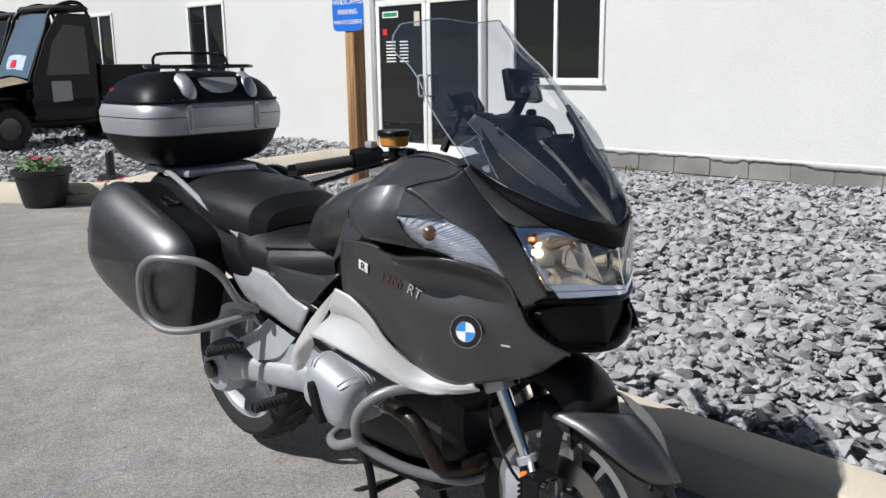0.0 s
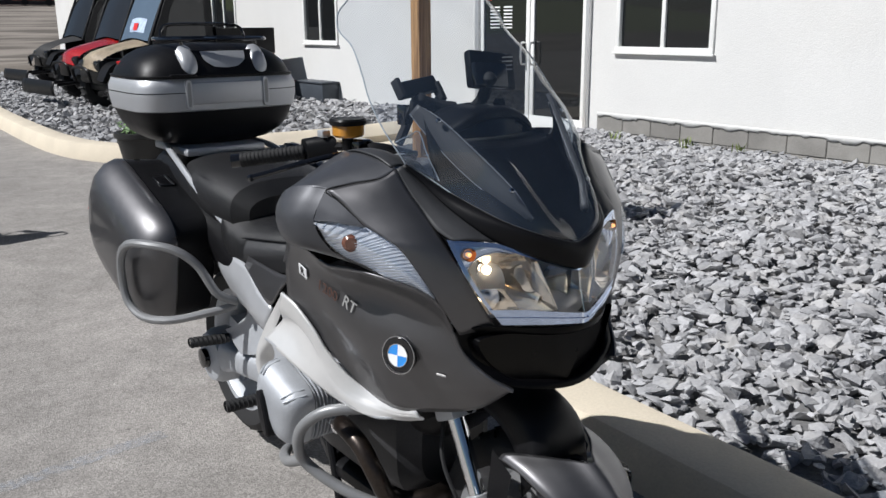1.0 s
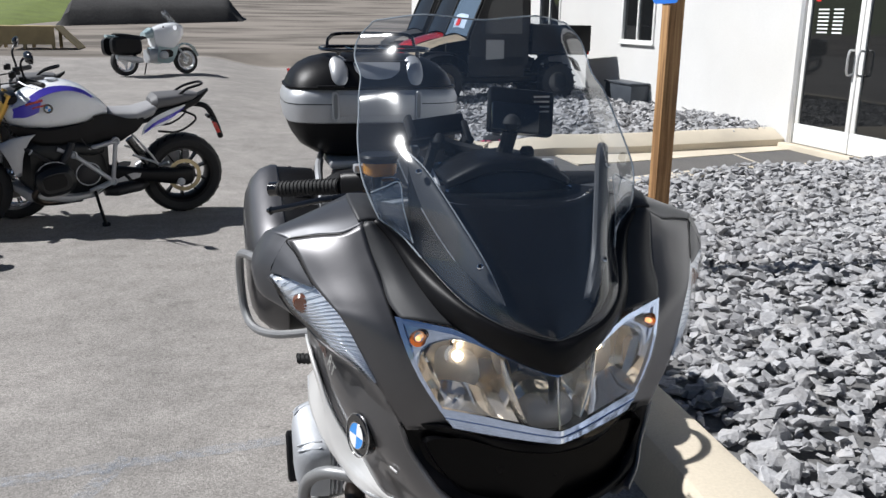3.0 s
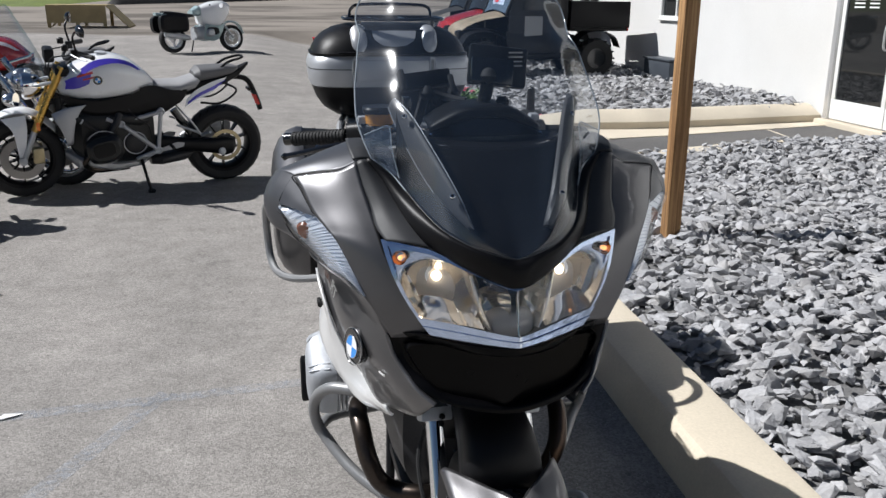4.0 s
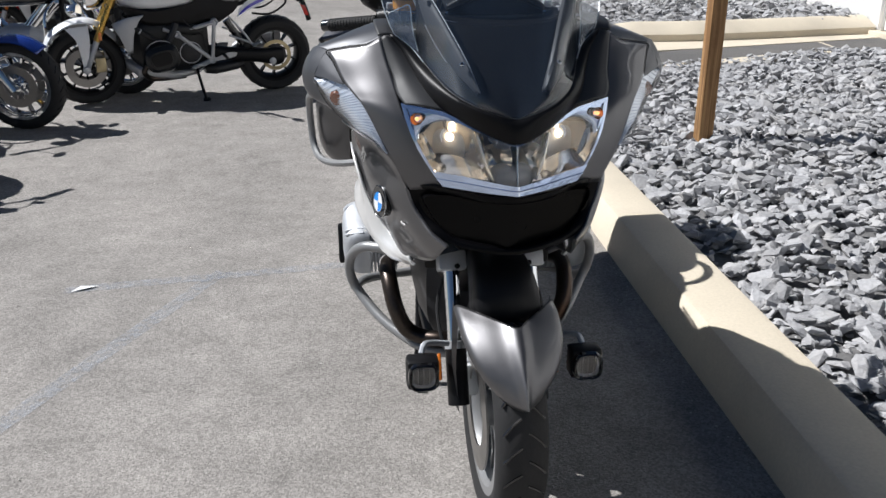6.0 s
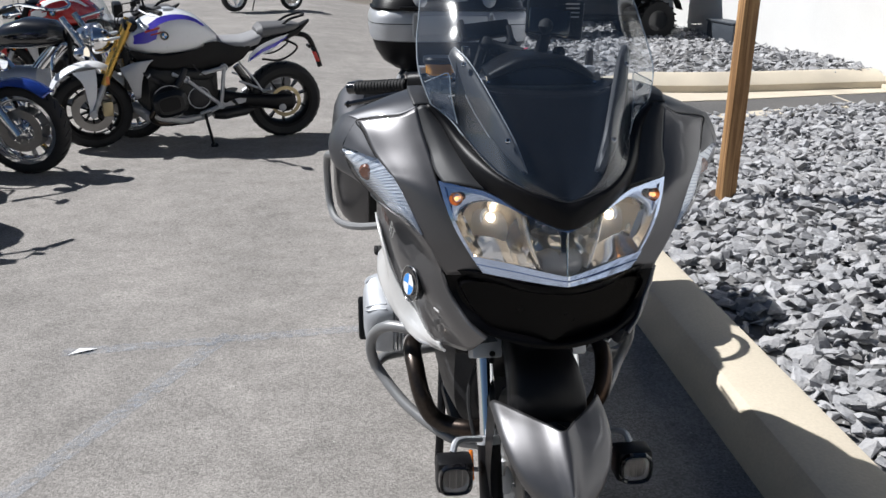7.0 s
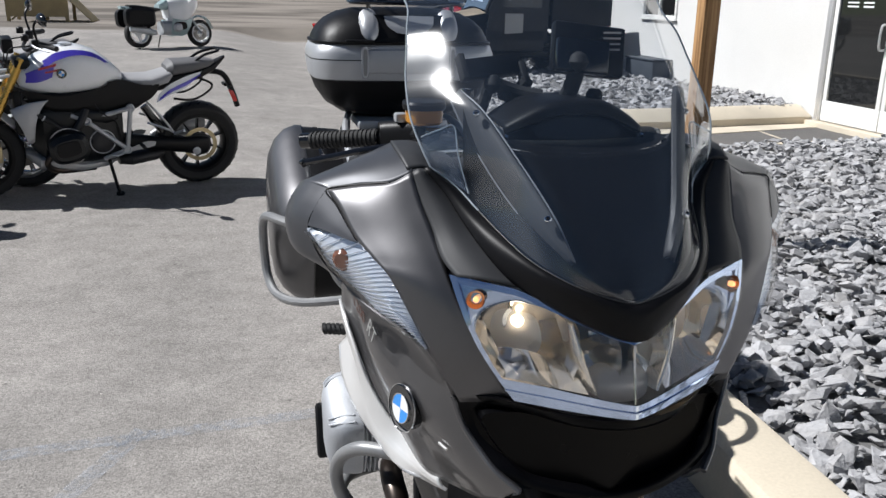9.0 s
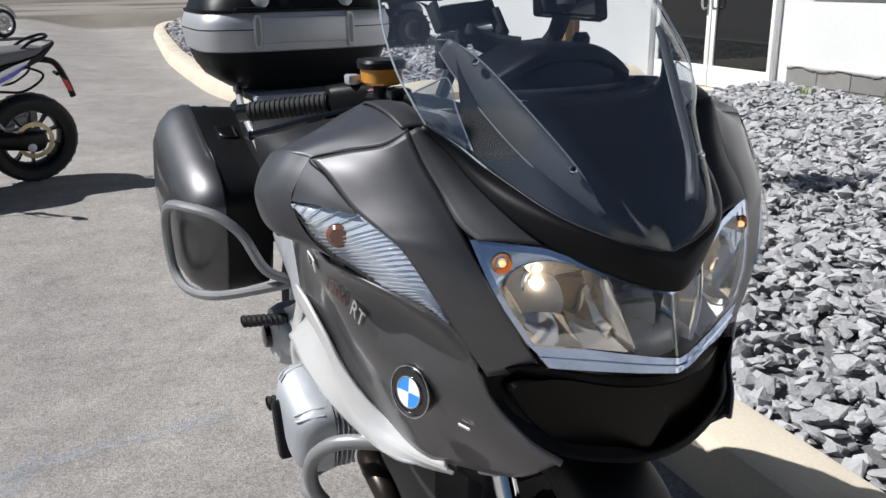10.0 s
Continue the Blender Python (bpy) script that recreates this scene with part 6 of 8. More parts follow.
for s in (-1, 1):
    CYL = Vector((0, 1.950 if s < 0 else 1.915, .556))
    cyl = part("cylinder", loft([oval((x * s, CYL.y, CYL.z), (0, 1, 0), (0, 0, 1), .082, .072, 3, 28) for x in (.16, .29)]), M["cast"], tourer)
    cu, cv = Vector((0, math.cos(.3), math.sin(.3))), Vector((0, -math.sin(.3), math.cos(.3)))
    for k in range(8):
        x = .218 + k * .0105
        part("cooling_fin", loft([oval((xx * s, CYL.y, CYL.z), cu, cv, ru, rv, 4.0, 40) for xx, ru, rv in ((x, .100, .084), (x + .001, .103, .087), (x + .0038, .103, .087), (x + .0048, .100, .084))]), M["cast"], cyl)
    steps = ((.296, .098, .082), (.300, .104, .088), (.318, .104, .088), (.340, .101, .085), (.356, .094, .078), (.368, .082, .066), (.375, .064, .048), (.378, .040, .028))
    hd = [oval((x * s, CYL.y, CYL.z), cu, cv, ru, rv, 4.2, 48) for x, ru, rv in steps]
    head = part("valve_cover", loft(hd), M["cast"], cyl, sharp=30)
    for k in (7, 9, 15, 17):
        part("cover_rib", tube([hd[2][k], hd[4][k], hd[5][k] + Vector((.003 * s, 0, 0))], .0030, 6, 8), M["cast"], head)
    part("plug_cover", loft([oval((x * s, CYL.y + .012, CYL.z - .022), Vector((0, .35, 1)).normalized(), Vector((0, 1, -.35)).normalized(), ru, rv, 3.5, 24) for x, ru, rv in ((.355, .062, .017), (.388, .062, .017), (.392, .055, .013))]), M["black"], head)
    for dy, dz in ((-.050, -.054), (.066, .040)):
        part("bolt", lathe([(-.02, .009), (.010, .009), (.013, .006)], (.352 * s, CYL.y + dy, CYL.z + dz), (s, 0, 0), 12), M["chrome"], head)
    part("throttle_body", tube([(.20 * s, 2.06, .60), (.21 * s, 2.16, .64), (.18 * s, 2.26, .67)], .03, 12, 12), M["black"], tourer)
    # exhaust header
    hx = part("exhaust_header", tube([(.235 * s, CYL.y - .09, .52), (.256 * s, 1.76, .530), (.254 * s, 1.695, .508), (.242 * s, 1.652, .448), (.215 * s, 1.645, .388), (.17 * s, 1.63, .364), (.11 * s, 1.60, .368), (.03 * s, 1.62, .36)], .0235, 14, 44), M["pipe"], tourer, "heat-stained brown exhaust header")
    part("header_clamp", tube([(.232 * s, CYL.y - .085, .52), (.252 * s, 1.795, .528)], .026, 14), M["chrome"], hx)
    # crash bar
    cb = part("crash_bar", tube([(.19 * s, 1.66, .60), (.27 * s, 1.70, .612), (.325 * s, 1.745, .602), (.358 * s, 1.795, .555), (.363 * s, 1.815, .495), (.338 * s, 1.81, .435), (.27 * s, 1.72, .375), (.17 * s, 1.62, .335), (.09 * s, 1.60, .32)], .0145, 12, 52), M["bar_grey"], tourer, "grey tubular crash bar round the cylinder")
    part("crash_bar_stay", tube([(.350 * s, 1.815, .455), (.345 * s, 1.92, .405), (.30 * s, 2.00, .395), (.15 * s, 2.05, .39)], .0145, 12, 20), M["bar_grey"], cb)
    # pegs and frame plates
    pg = part("footpeg", tube([(.205 * s, 2.36, .385), (.315 * s, 2.385, .375)], .016, 12), M["rubber"], tourer)
    rb = None
    for k in range(8):
        p = Vector((.218 * s, 2.363, .384)).lerp(Vector((.312 * s, 2.384, .376)), k / 7)
        rb = ring_lathe([(-.003, .016), (-.003, .0195), (.003, .0195), (.003, .016)], p, (1, .2, 0), 12, bm=rb)
    part("peg_rib", rb, M["rubber"], pg)
    pg2 = part("rear_footpeg", tube([(.19 * s, 2.63, .50), (.305 * s, 2.68, .492)], .015, 12), M["rubber"], tourer)
    rb = None
    for k in range(8):
        p = Vector((.21 * s, 2.637, .499)).lerp(Vector((.302 * s, 2.679, .4925)), k / 7)
        rb = ring_lathe([(-.003, .015), (-.003, .0185), (.003, .0185), (.003, .015)], p, (1, .3, 0), 12, bm=rb)
    part("peg_rib", rb, M["rubber"], pg2)
    part("peg_bracket", surface([[(.16, 2.36, .58), (.165, 2.50, .62)], [(.175, 2.44, .50), (.18, 2.58, .56)], [(.185, 2.56, .46), (.19, 2.66, .52)]], 8, 10, s), M["cast"], tourer)
    part("frame_plate", loft([[Vector((x * s, y, z)) for y, z in ((2.10, .60), (2.36, .56), (2.52, .52), (2.52, .47), (2.34, .40), (2.12, .42))] for x in (.135, .165)]), M["cast"], tourer)
    part("frame_tube", tube([(.13 * s, 1.72, .70), (.165 * s, 2.05, .71), (.17 * s, 2.30, .66), (.165 * s, 2.55, .70), (.16 * s, 2.95, .90)], .016, 10, 26), M["satin_silver"], tourer)

# rear wheel, final drive, silencer, stand
RA = Vector((0, 2.83, .368))
wheel(tourer, RA, .316, .178, .216, 5, M["cast"], 0, 0, "rear_wheel", .07, .03)
sw = part("swingarm", loft([oval(p, Vector((1, 0, 0)), Vector((0, -.25, 1)).normalized(), ru, rv, 3, 24) for p, ru, rv in (((-.125, 2.28, .455), .05, .06), ((-.135, 2.45, .43), .046, .052), ((-.14, 2.66, .405), .046, .052), ((-.14, 2.76, .385), .05, .07))]), M["cast"], tourer, "cast single-sided swingarm")
part("final_drive", lathe([(-.20, .05), (-.188, .085), (-.16, .098), (-.11, .10), (-.08, .07)], RA, (1, 0, 0), 32), M["cast"], sw)
part("hub_cap", lathe([(-.222, .020), (-.218, .034), (-.19, .036)], RA, (1, 0, 0), 24), M["gloss_black"], sw)
sil = part("silencer", loft([oval((.215, y, z), (1, 0, 0), (0, -.28, .96), rx, rz, 2.4, 28) for y, z, rx, rz in ((2.50, .37, .03, .035), (2.56, .385, .05, .06), (2.70, .42, .058, .072), (3.05, .515, .058, .072), (3.12, .535, .045, .055))]), M["satin_silver"], tourer)
part("silencer_pipe", tube([(.10, 1.95, .27), (.13, 2.20, .29), (.19, 2.42, .34), (.215, 2.52, .375)], .022, 12, 20), M["pipe"], sil)
part("shock_spring", tube([(.03, 2.25, .50), (.03, 2.42, .70)], .03, 10), M["gloss_black"], tourer)
stand = part("centre_stand", tube([(-.13, 2.08, .33), (-.14, 2.02, .18), (-.15, 1.985, .02), (-.15, 1.93, .012)], .0135, 10, 20), M["black"], tourer, "black centre stand, folded down")
part("stand_leg", tube([(.13, 2.08, .33), (.14, 2.02, .18), (.15, 1.985, .02), (.15, 1.93, .012)], .0135, 10, 20), M["black"], stand)
part("stand_bar", tube([(-.14, 2.01, .15), (.14, 2.01, .15)], .011, 10), M["black"], stand)

# badges and lettering on the side panels
def on_panel(rows, y, z, s):
    """The place and normal of a side panel at a given y and z."""
    fine = [spline(r, 24) for r in rows]
    cols = [spline([fine[i][j] for i in range(len(rows))], 40) for j in range(24)]
    best = min(((cols[i][j].y - y) ** 2 + (cols[i][j].z - z) ** 2, i, j) for i in range(1, 23) for j in range(1, 39))
    _, i, j = best
    n = (cols[i + 1][j] - cols[i - 1][j]).cross(cols[i][j + 1] - cols[i][j - 1]).normalized()
    if n.x < 0:
        n = -n
    p = cols[i][j]
    return Vector((p.x * s, p.y, p.z)), Vector((n.x * s, n.y, n.z))


def flat_on(p, n, roll, lift):
    """A pose that lays writing on a surface, reading towards the front."""
    x = Vector((0, 1, 0)) if n.x > 0 else Vector((0, -1, 0))
    x = (x - n * x.dot(n)).normalized()
    y = n.cross(x)
    return Matrix.Translation(p + n * lift) @ Matrix((x, y, n)).transposed().to_4x4() @ pose(0, 0, 0, 0, 0, roll)


for s in (-1,):
    p, n = on_panel(sp, 1.398, .797, s)
    part("fairing_clip", moved(box(-.011, .011, -.002, .002, -.001, .0015), flat_on(p, n, -10, .004)), M["silver"], tourer, smooth=False)
    p, n = on_panel(sp, 1.476, .829, s)
    n = Vector((.92 * s, -.35, .10)).normalized()
    roundel(tourer, p + n * .012, n, .040)
    p, n = on_panel(sp, 1.622, .897, s)
    part("lettering", moved(letters("RT", .038, .0006), flat_on(p, n, -17, .005)), M["letter_grey"], tourer, "pale chrome letters", smooth=False)
    p, n = on_panel(sp, 1.775, .946, s)
    pb = part("badge_plate", moved(box(-.017, .017, -.0135, .0135, -.001, .001), flat_on(p, n, -16, .004)), M["emblem_white"], tourer, "pale badge plate", smooth=False)
    part("lettering", moved(letters("R", .029, .0006), flat_on(p, n, -16, .0062)), M["gloss_black"], pb, smooth=False)
    p, n = on_panel(sp, 1.70, .922, s)
    part("lettering", moved(letters("1200", .036, .0004), flat_on(p, n, -17, .0045)), M["worn_red"], tourer, "dark worn numerals", smooth=False)

# ---- other motorcycles ----
M["white_paint"] = mat("pearl_white_paint", (0.84, 0.85, 0.87), 0.3, 0.0, vary=0.03, coat=0.8)
M["blue_paint"] = mat("deep_blue_paint", (0.015, 0.05, 0.30), 0.25, 0.3, vary=0.04, coat=1.0)
M["stripe_blue"] = mat("violet_blue_decal", (0.07, 0.05, 0.50), 0.3, vary=0.04, coat=0.6)
M["red_paint"] = mat("red_paint", (0.45, 0.02, 0.02), 0.25, 0.1, vary=0.04, coat=1.0)
M["gold"] = mat("gold_anodised", (0.65, 0.40, 0.10), 0.28, 0.9, vary=0.06)
M["pale_blue"] = mat("pale_blue_paint", (0.38, 0.50, 0.52), 0.3, 0.1, vary=0.04, coat=0.8)
M["grey_seat"] = mat("grey_seat_cover", (0.12, 0.12, 0.125), 0.6, vary=0.1, scale=20, fine=300, bump=0.001)
M["pale_seat"] = mat("pale_grey_seat_cover", (0.30, 0.30, 0.31), 0.6, vary=0.08, scale=20, fine=300, bump=0.001)
M["bronze_disc"] = mat("bronze_brake_disc", (0.50, 0.42, 0.26), 0.35, 0.8, vary=0.1)
M["engine_grey"] = mat("dark_grey_engine_paint", (0.010, 0.011, 0.012), 0.40, 0.2, vary=0.2, scale=10, fine=200, bump=0.0006)
M["black_paint"] = mat("black_paint", (0.01, 0.01, 0.012), 0.2, vary=0.05, coat=1.0)


def ovals(items, e=2.6, n=24):
    return loft([oval((x, y, z), (1, 0, 0), (0, 0, 1), w, h, e, n) for x, y, z, w, h in items])


def roadster(at, rz, lean, label, paint, deco, fork, rims, mirrors=True):
    """A naked roadster, front at y 0 and rear axle at y 1.515, leaning on its side stand."""
    r = thing("motorcycle", (0, 0, 0), (0, 0.75, 0), label=label, category="motorcycle", group="motorcycles in the car park")
    fw = wheel(r, (0, 0, .30), .30, .12, .222, 10, rims, .155, .055, "front_wheel", .045, .007)
    rw = wheel(r, (0, 1.515, .316), .316, .18, .222, 10, rims, 0, 0, "rear_wheel", .055, .008)
    part("rear_disc", ring_lathe([(.090, .100), (.090, .130), (.095, .130), (.095, .100)], (0, 1.515, .316)), M["bronze_disc"], rw)
    part("disc_carrier", lathe([(.082, .09), (.090, .088), (.094, .05), (.10, .03)], (0, 1.515, .316), (1, 0, 0), 20), M["dark_cast"], rw)
    for s in (-1, 1):
        leg = part("fork_leg", tube([(.10 * s, .33, .99), (.10 * s, .10, .52)], .027, 14), fork, r)
        part("fork_slider", tube([(.10 * s, .105, .53), (.10 * s, .0, .29)], .022, 12), M["cast"], leg)
        part("axle_clamp", lathe([(-.02, .03), (.02, .03), (.025, .02)], (.115 * s, 0, .30), (s, 0, 0), 16), M["cast"], leg)
        part("caliper", box(.085 * s - .024, .085 * s + .024, .07, .15, .27, .39, .012), M["bronze_disc"], leg)
        part("fork_reflector", box(.130 * s - .003, .130 * s + .003, .115, .14, .53, .59), M["amber"], leg)
    fen = [[(-.062, -.30, .40), (0, -.315, .42), (.062, -.30, .40)], [(-.075, -.22, .55), (0, -.235, .58), (.075, -.22, .55)], [(-.080, -.06, .645), (0, -.06, .675), (.080, -.06, .645)], [(-.080, .10, .63), (0, .11, .665), (.080, .10, .63)], [(-.07, .24, .50), (0, .27, .52), (.07, .24, .50)]]
    fd = solid(part("front_mudguard", surface(fen, 10, 22), paint, r), .004, 1)
    for s in (-1, 1):
        part("mudguard_leg", surface([[(.088, -.12, .62), (.090, .05, .64)], [(.112, -.05, .53), (.112, .05, .53)], [(.112, -.03, .40), (.112, .03, .40)], [(.112, -.02, .30), (.112, .01, .30)]], 4, 10, s), paint, fd)
    hl = part("headlamp", loft([oval((0, y, .84), (1, 0, 0), (0, 0, 1), q, q * 1.05, 2.2, 28) for y, q in ((.045, .080), (.06, .094), (.10, .092), (.16, .075), (.20, .035))]), M["chrome"], r)
    part("lamp_glass", loft([oval((0, y, .84), (1, 0, 0), (0, 0, 1), q, q, 2.2, 28) for y, q in ((.044, .078), (.030, .055), (.024, .02))]), M["lens"], hl)
    part("lamp_bracket", tube([(-.10, .26, .88), (-.095, .14, .86), (.095, .14, .86), (.10, .26, .88)], .012, 8, 16), M["cast"], r)
    part("yoke", box(-.125, .125, .28, .38, .92, .985, .012), M["black"], r)
    part("lower_yoke", box(-.125, .125, .20, .29, .72, .77, .012), M["black"], r)
    bar = part("handlebar", tube([(-.38, .52, 1.10), (-.25, .45, 1.11), (-.12, .37, 1.05), (.12, .37, 1.05), (.25, .45, 1.11), (.38, .52, 1.10)], .012, 10, 30), M["black"], r)
    for s in (-1, 1):
        part("grip", tube([(.25 * s, .45, 1.11), (.39 * s, .525, 1.10)], .018, 10), M["rubber"], bar)
        part("lever", tube([(.21 * s, .39, 1.10), (.30 * s, .42, 1.09), (.39 * s, .48, 1.08)], .006, 6, 10), M["cast"], bar)
        part("switch_block", box(.205 * s - .022, .205 * s + .022, .395, .445, 1.075, 1.13, .008), M["black"], bar)
        part("control_cup", lathe([(0, .024), (.035, .024), (.042, .016)], (.17 * s, .36, 1.12), (0, 0, 1), 14), M["black"], bar)
        part("cable", tube([(.20 * s, .38, 1.09), (.16 * s, .26, 1.06), (.11 * s, .24, .92), (.09 * s, .30, .80)], .005, 6, 16), M["rubber"], bar)
        if mirrors:
            part("mirror_stem", tube([(.24 * s, .43, 1.11), (.27 * s, .41, 1.22), (.30 * s, .43, 1.27), (.34 * s, .45, 1.28)], .008, 6, 12), M["black"], bar)
            part("mirror", loft([oval((.385 * s, .455 + d, 1.285), Vector((1, .2 * s, -.1 * s)).normalized(), (0, 0, 1), .066 * q, .040 * q, 2.4, 22) for q, d in ((.3, -.030), (.75, -.020), (1, -.004), (1, .006), (.92, .008))]), M["gloss_black"], bar)
    part("dash", box(-.09, .09, .22, .29, 1.02, 1.12, .015), M["black"], r)
    tk = ovals(((0, .26, .83, .06, .035), (0, .32, .85, .13, .080), (0, .42, .87, .175, .130), (0, .54, .890, .200, .165), (0, .68, .905, .205, .165), (0, .80, .895, .185, .140), (0, .90, .875, .140, .080), (0, .97, .850, .09, .035)), 3.0, 36)
    tank_ = part("tank", tk, paint, r, sharp=50)
    part("filler_cap", lathe([(0, .045), (.012, .044), (.016, .03)], (0, .62, 1.068), (0, .05, 1), 20), M["cast"], tank_)
    for s in (-1, 1):
        part("tank_decal", surface([[(.120, .335, .915), (.150, .43, .965), (.148, .54, 1.035), (.142, .68, 1.052), (.130, .80, 1.020), (.105, .90, .94)], [(.150, .345, .872), (.186, .43, .915), (.190, .54, .990), (.180, .68, 1.022), (.160, .80, .995), (.120, .90, .925)]], 20, 6, s), deco, tank_)
        part("decal_front", surface([[(.162, .35, .905), (.193, .43, .935), (.205, .52, .955)], [(.150, .335, .835), (.190, .42, .845), (.207, .50, .880)]], 10, 6, s), deco, tank_)
        part("decal_flash", surface([[(.196, .42, .940), (.2105, .53, .972)], [(.199, .42, .925), (.2115, .53, .955)]], 6, 3, s), M["red_paint"], tank_)
        part("decal_flash", surface([[(.203, .46, .915), (.2120, .56, .940)], [(.205, .46, .905), (.2125, .56, .925)]], 6, 3, s), M["red_paint"], tank_)
        wing = [[(.15, .22, .655), (.195, .33, .705), (.205, .465, .725)], [(.18, .235, .62), (.205, .33, .650), (.208, .42, .675)], [(.19, .275, .54), (.205, .33, .555), (.205, .375, .575)], [(.175, .315, .42), (.18, .335, .42), (.18, .355, .43)]]
        solid(part("radiator_wing", surface(wing, 12, 14, s), M["satin_silver"], r), .008, s)
        part("knee_panel", surface([[(.165, .28, .80), (.190, .42, .765), (.195, .56, .745), (.185, .74, .775), (.165, .90, .815)], [(.165, .36, .70), (.185, .50, .665), (.190, .64, .660), (.18, .82, .690), (.165, .98, .735)]], 18, 7, s), M["black"], r)
        part("side_cover", surface([[(.165, .86, .830), (.150, .96, .840), (.155, 1.10, .800), (.150, 1.22, .800)], [(.175, .84, .745), (.165, 1.00, .735), (.160, 1.12, .725), (.150, 1.20, .745)], [(.165, .88, .670), (.160, 1.00, .660), (.155, 1.10, .670), (.150, 1.16, .700)]], 16, 9, s), M["black"], r)
        fr = part("trellis", tube([(.170 * s, .70, .565), (.182 * s, 1.0, .640)], .017, 10), M["satin_silver"], r)
        for a, b in (((.170, .70, .555), (.178, .965, .335)), ((.182, 1.0, .640), (.178, .965, .335)), ((.178, .965, .335), (.165, .80, .270)), ((.170, .70, .560), (.165, .60, .600))):
            part("frame_tube", tube([(a[0] * s, a[1], a[2]), (b[0] * s, b[1], b[2])], .016, 10), M["satin_silver"], fr)
        for y, z in ((1.0, .640), (.965, .335), (.70, .56)):
            part("frame_boss", lathe([(0, .030), (.024, .030), (.028, .022), (.020, .012)], (.168 * s, y, z), (s, 0, 0), 18), M["satin_silver"], fr)
        cyl_ = part("cylinder", loft([oval((x * s, .56, .40), (0, .97, .22), (0, -.22, .97), ru, rv, 3.2, 28) for x, ru, rv in ((.14, .09, .08), (.24, .095, .085), (.25, .135, .105), (.31, .130, .100), (.345, .10, .07))]), M["engine_grey"], r)
        part("cylinder_trim", loft([oval((x * s, .55, .405), (0, .97, .22), (0, -.22, .97), ru, rv, 3.6, 24) for x, ru, rv in ((.335, .085, .055), (.352, .080, .050))]), M["black"], cyl_)
        for k in range(5):
            part("cooling_fin", loft([oval((xx * s, .56, .40), (0, .97, .22), (0, -.22, .97), .118, .100, 3.2, 24) for xx in (.165 + k * .015, .171 + k * .015)]), M["dark_cast"], cyl_)
        part("cover_ring", ring_lathe([(-.003, .128), (-.003, .134), (.004, .134), (.004, .128)], (.252 * s, .56, .40), (s, 0, 0), 28), M["satin_silver"], cyl_)
        for dy, dz in ((-.095, .02), (.095, .045), (-.06, -.07), (.07, -.06)):
            part("cover_bolt", lathe([(-.02, .009), (.006, .009), (.009, .006)], (.318 * s, .56 + dy, .40 + dz), (s, 0, 0), 10), M["cast"], cyl_)
        cas = part("crankcase_cover", lathe([(0, .085), (.012, .082), (.020, .070), (.024, .03)], (.150 * s, .80, .40), (s, 0, 0), 28), M["dark_cast"], r)
        part("cover_rim", ring_lathe([(.008, .082), (.008, .089), (.015, .089), (.015, .082)], (.150 * s, .80, .40), (s, 0, 0), 28), M["cast"], cas)
        part("coolant_hose", tube([(.17 * s, .34, .66), (.205 * s, .42, .60), (.20 * s, .50, .54), (.18 * s, .56, .50)], .017, 10, 18), M["rubber"], r)
        part("intake_pipe", tube([(.17 * s, .70, .64), (.195 * s, .66, .56), (.20 * s, .62, .50)], .027, 10, 14), M["dark_cast"], r)
        part("hose_clamp", ring_lathe([(-.005, .018), (-.005, .020), (.005, .020), (.005, .018)], (.205 * s, .42, .60), (0, .8, -.6), 16), M["cast"], r)
        part("gear_lever", tube([(.178 * s, 1.00, .345), (.20 * s, .90, .30), (.215 * s, .84, .31)], .008, 8, 12), M["cast"], r)
        part("engine_cable", tube([(.15 * s, .72, .74), (.19 * s, .80, .62), (.175 * s, .90, .54), (.16 * s, .93, .42)], .006, 6, 18), M["rubber"], r)
        part("header", tube([(.20 * s, .47, .36), (.20 * s, .42, .27), (.14 * s, .50, .20), (.08 * s, .75, .19)], .022, 10, 20), M["pipe"], r)
        pg = part("footpeg", tube([(.17 * s, 1.06, .37), (.27 * s, 1.07, .365)], .013, 8), M["rubber"], r)
        part("heel_plate", surface([[(.176, .99, .345), (.178, 1.10, .385), (.178, 1.17, .380)], [(.176, 1.00, .320), (.178, 1.10, .335), (.178, 1.16, .350)]], 10, 5, s), M["satin_silver"], pg)
        hg = part("pillion_hanger", tube([(.155 * s, 1.12, .52), (.165 * s, 1.28, .455), (.17 * s, 1.33, .42)], .009, 8, 10), M["satin_silver"], r)
        part("hanger_arm", tube([(.155 * s, 1.17, .62), (.165 * s, 1.25, .52), (.17 * s, 1.30, .44)], .008, 8, 10), M["satin_silver"], hg)
        part("pillion_peg", tube([(.17 * s, 1.31, .43), (.25 * s, 1.36, .47)], .012, 8), M["cast"], hg)
        tail_ = part("tail_side", surface([[(.150, 1.21, .725), (.152, 1.29, .795), (.138, 1.42, .850), (.118, 1.54, .880)], [(.160, 1.19, .665), (.164, 1.28, .715), (.150, 1.40, .760), (.122, 1.49, .830)]], 16, 7, s), paint, r)
        part("tail_stripe", surface([[(.161, 1.215, .700), (.163, 1.30, .765), (.149, 1.42, .815), (.126, 1.53, .862)], [(.165, 1.21, .680), (.168, 1.30, .740), (.154, 1.42, .788), (.128, 1.51, .842)]], 12, 3, s), deco, tail_)
        part("rear_indicator", tube([(.04 * s, 1.76, .74), (.11 * s, 1.76, .74)], .014, 8), M["black"], r)
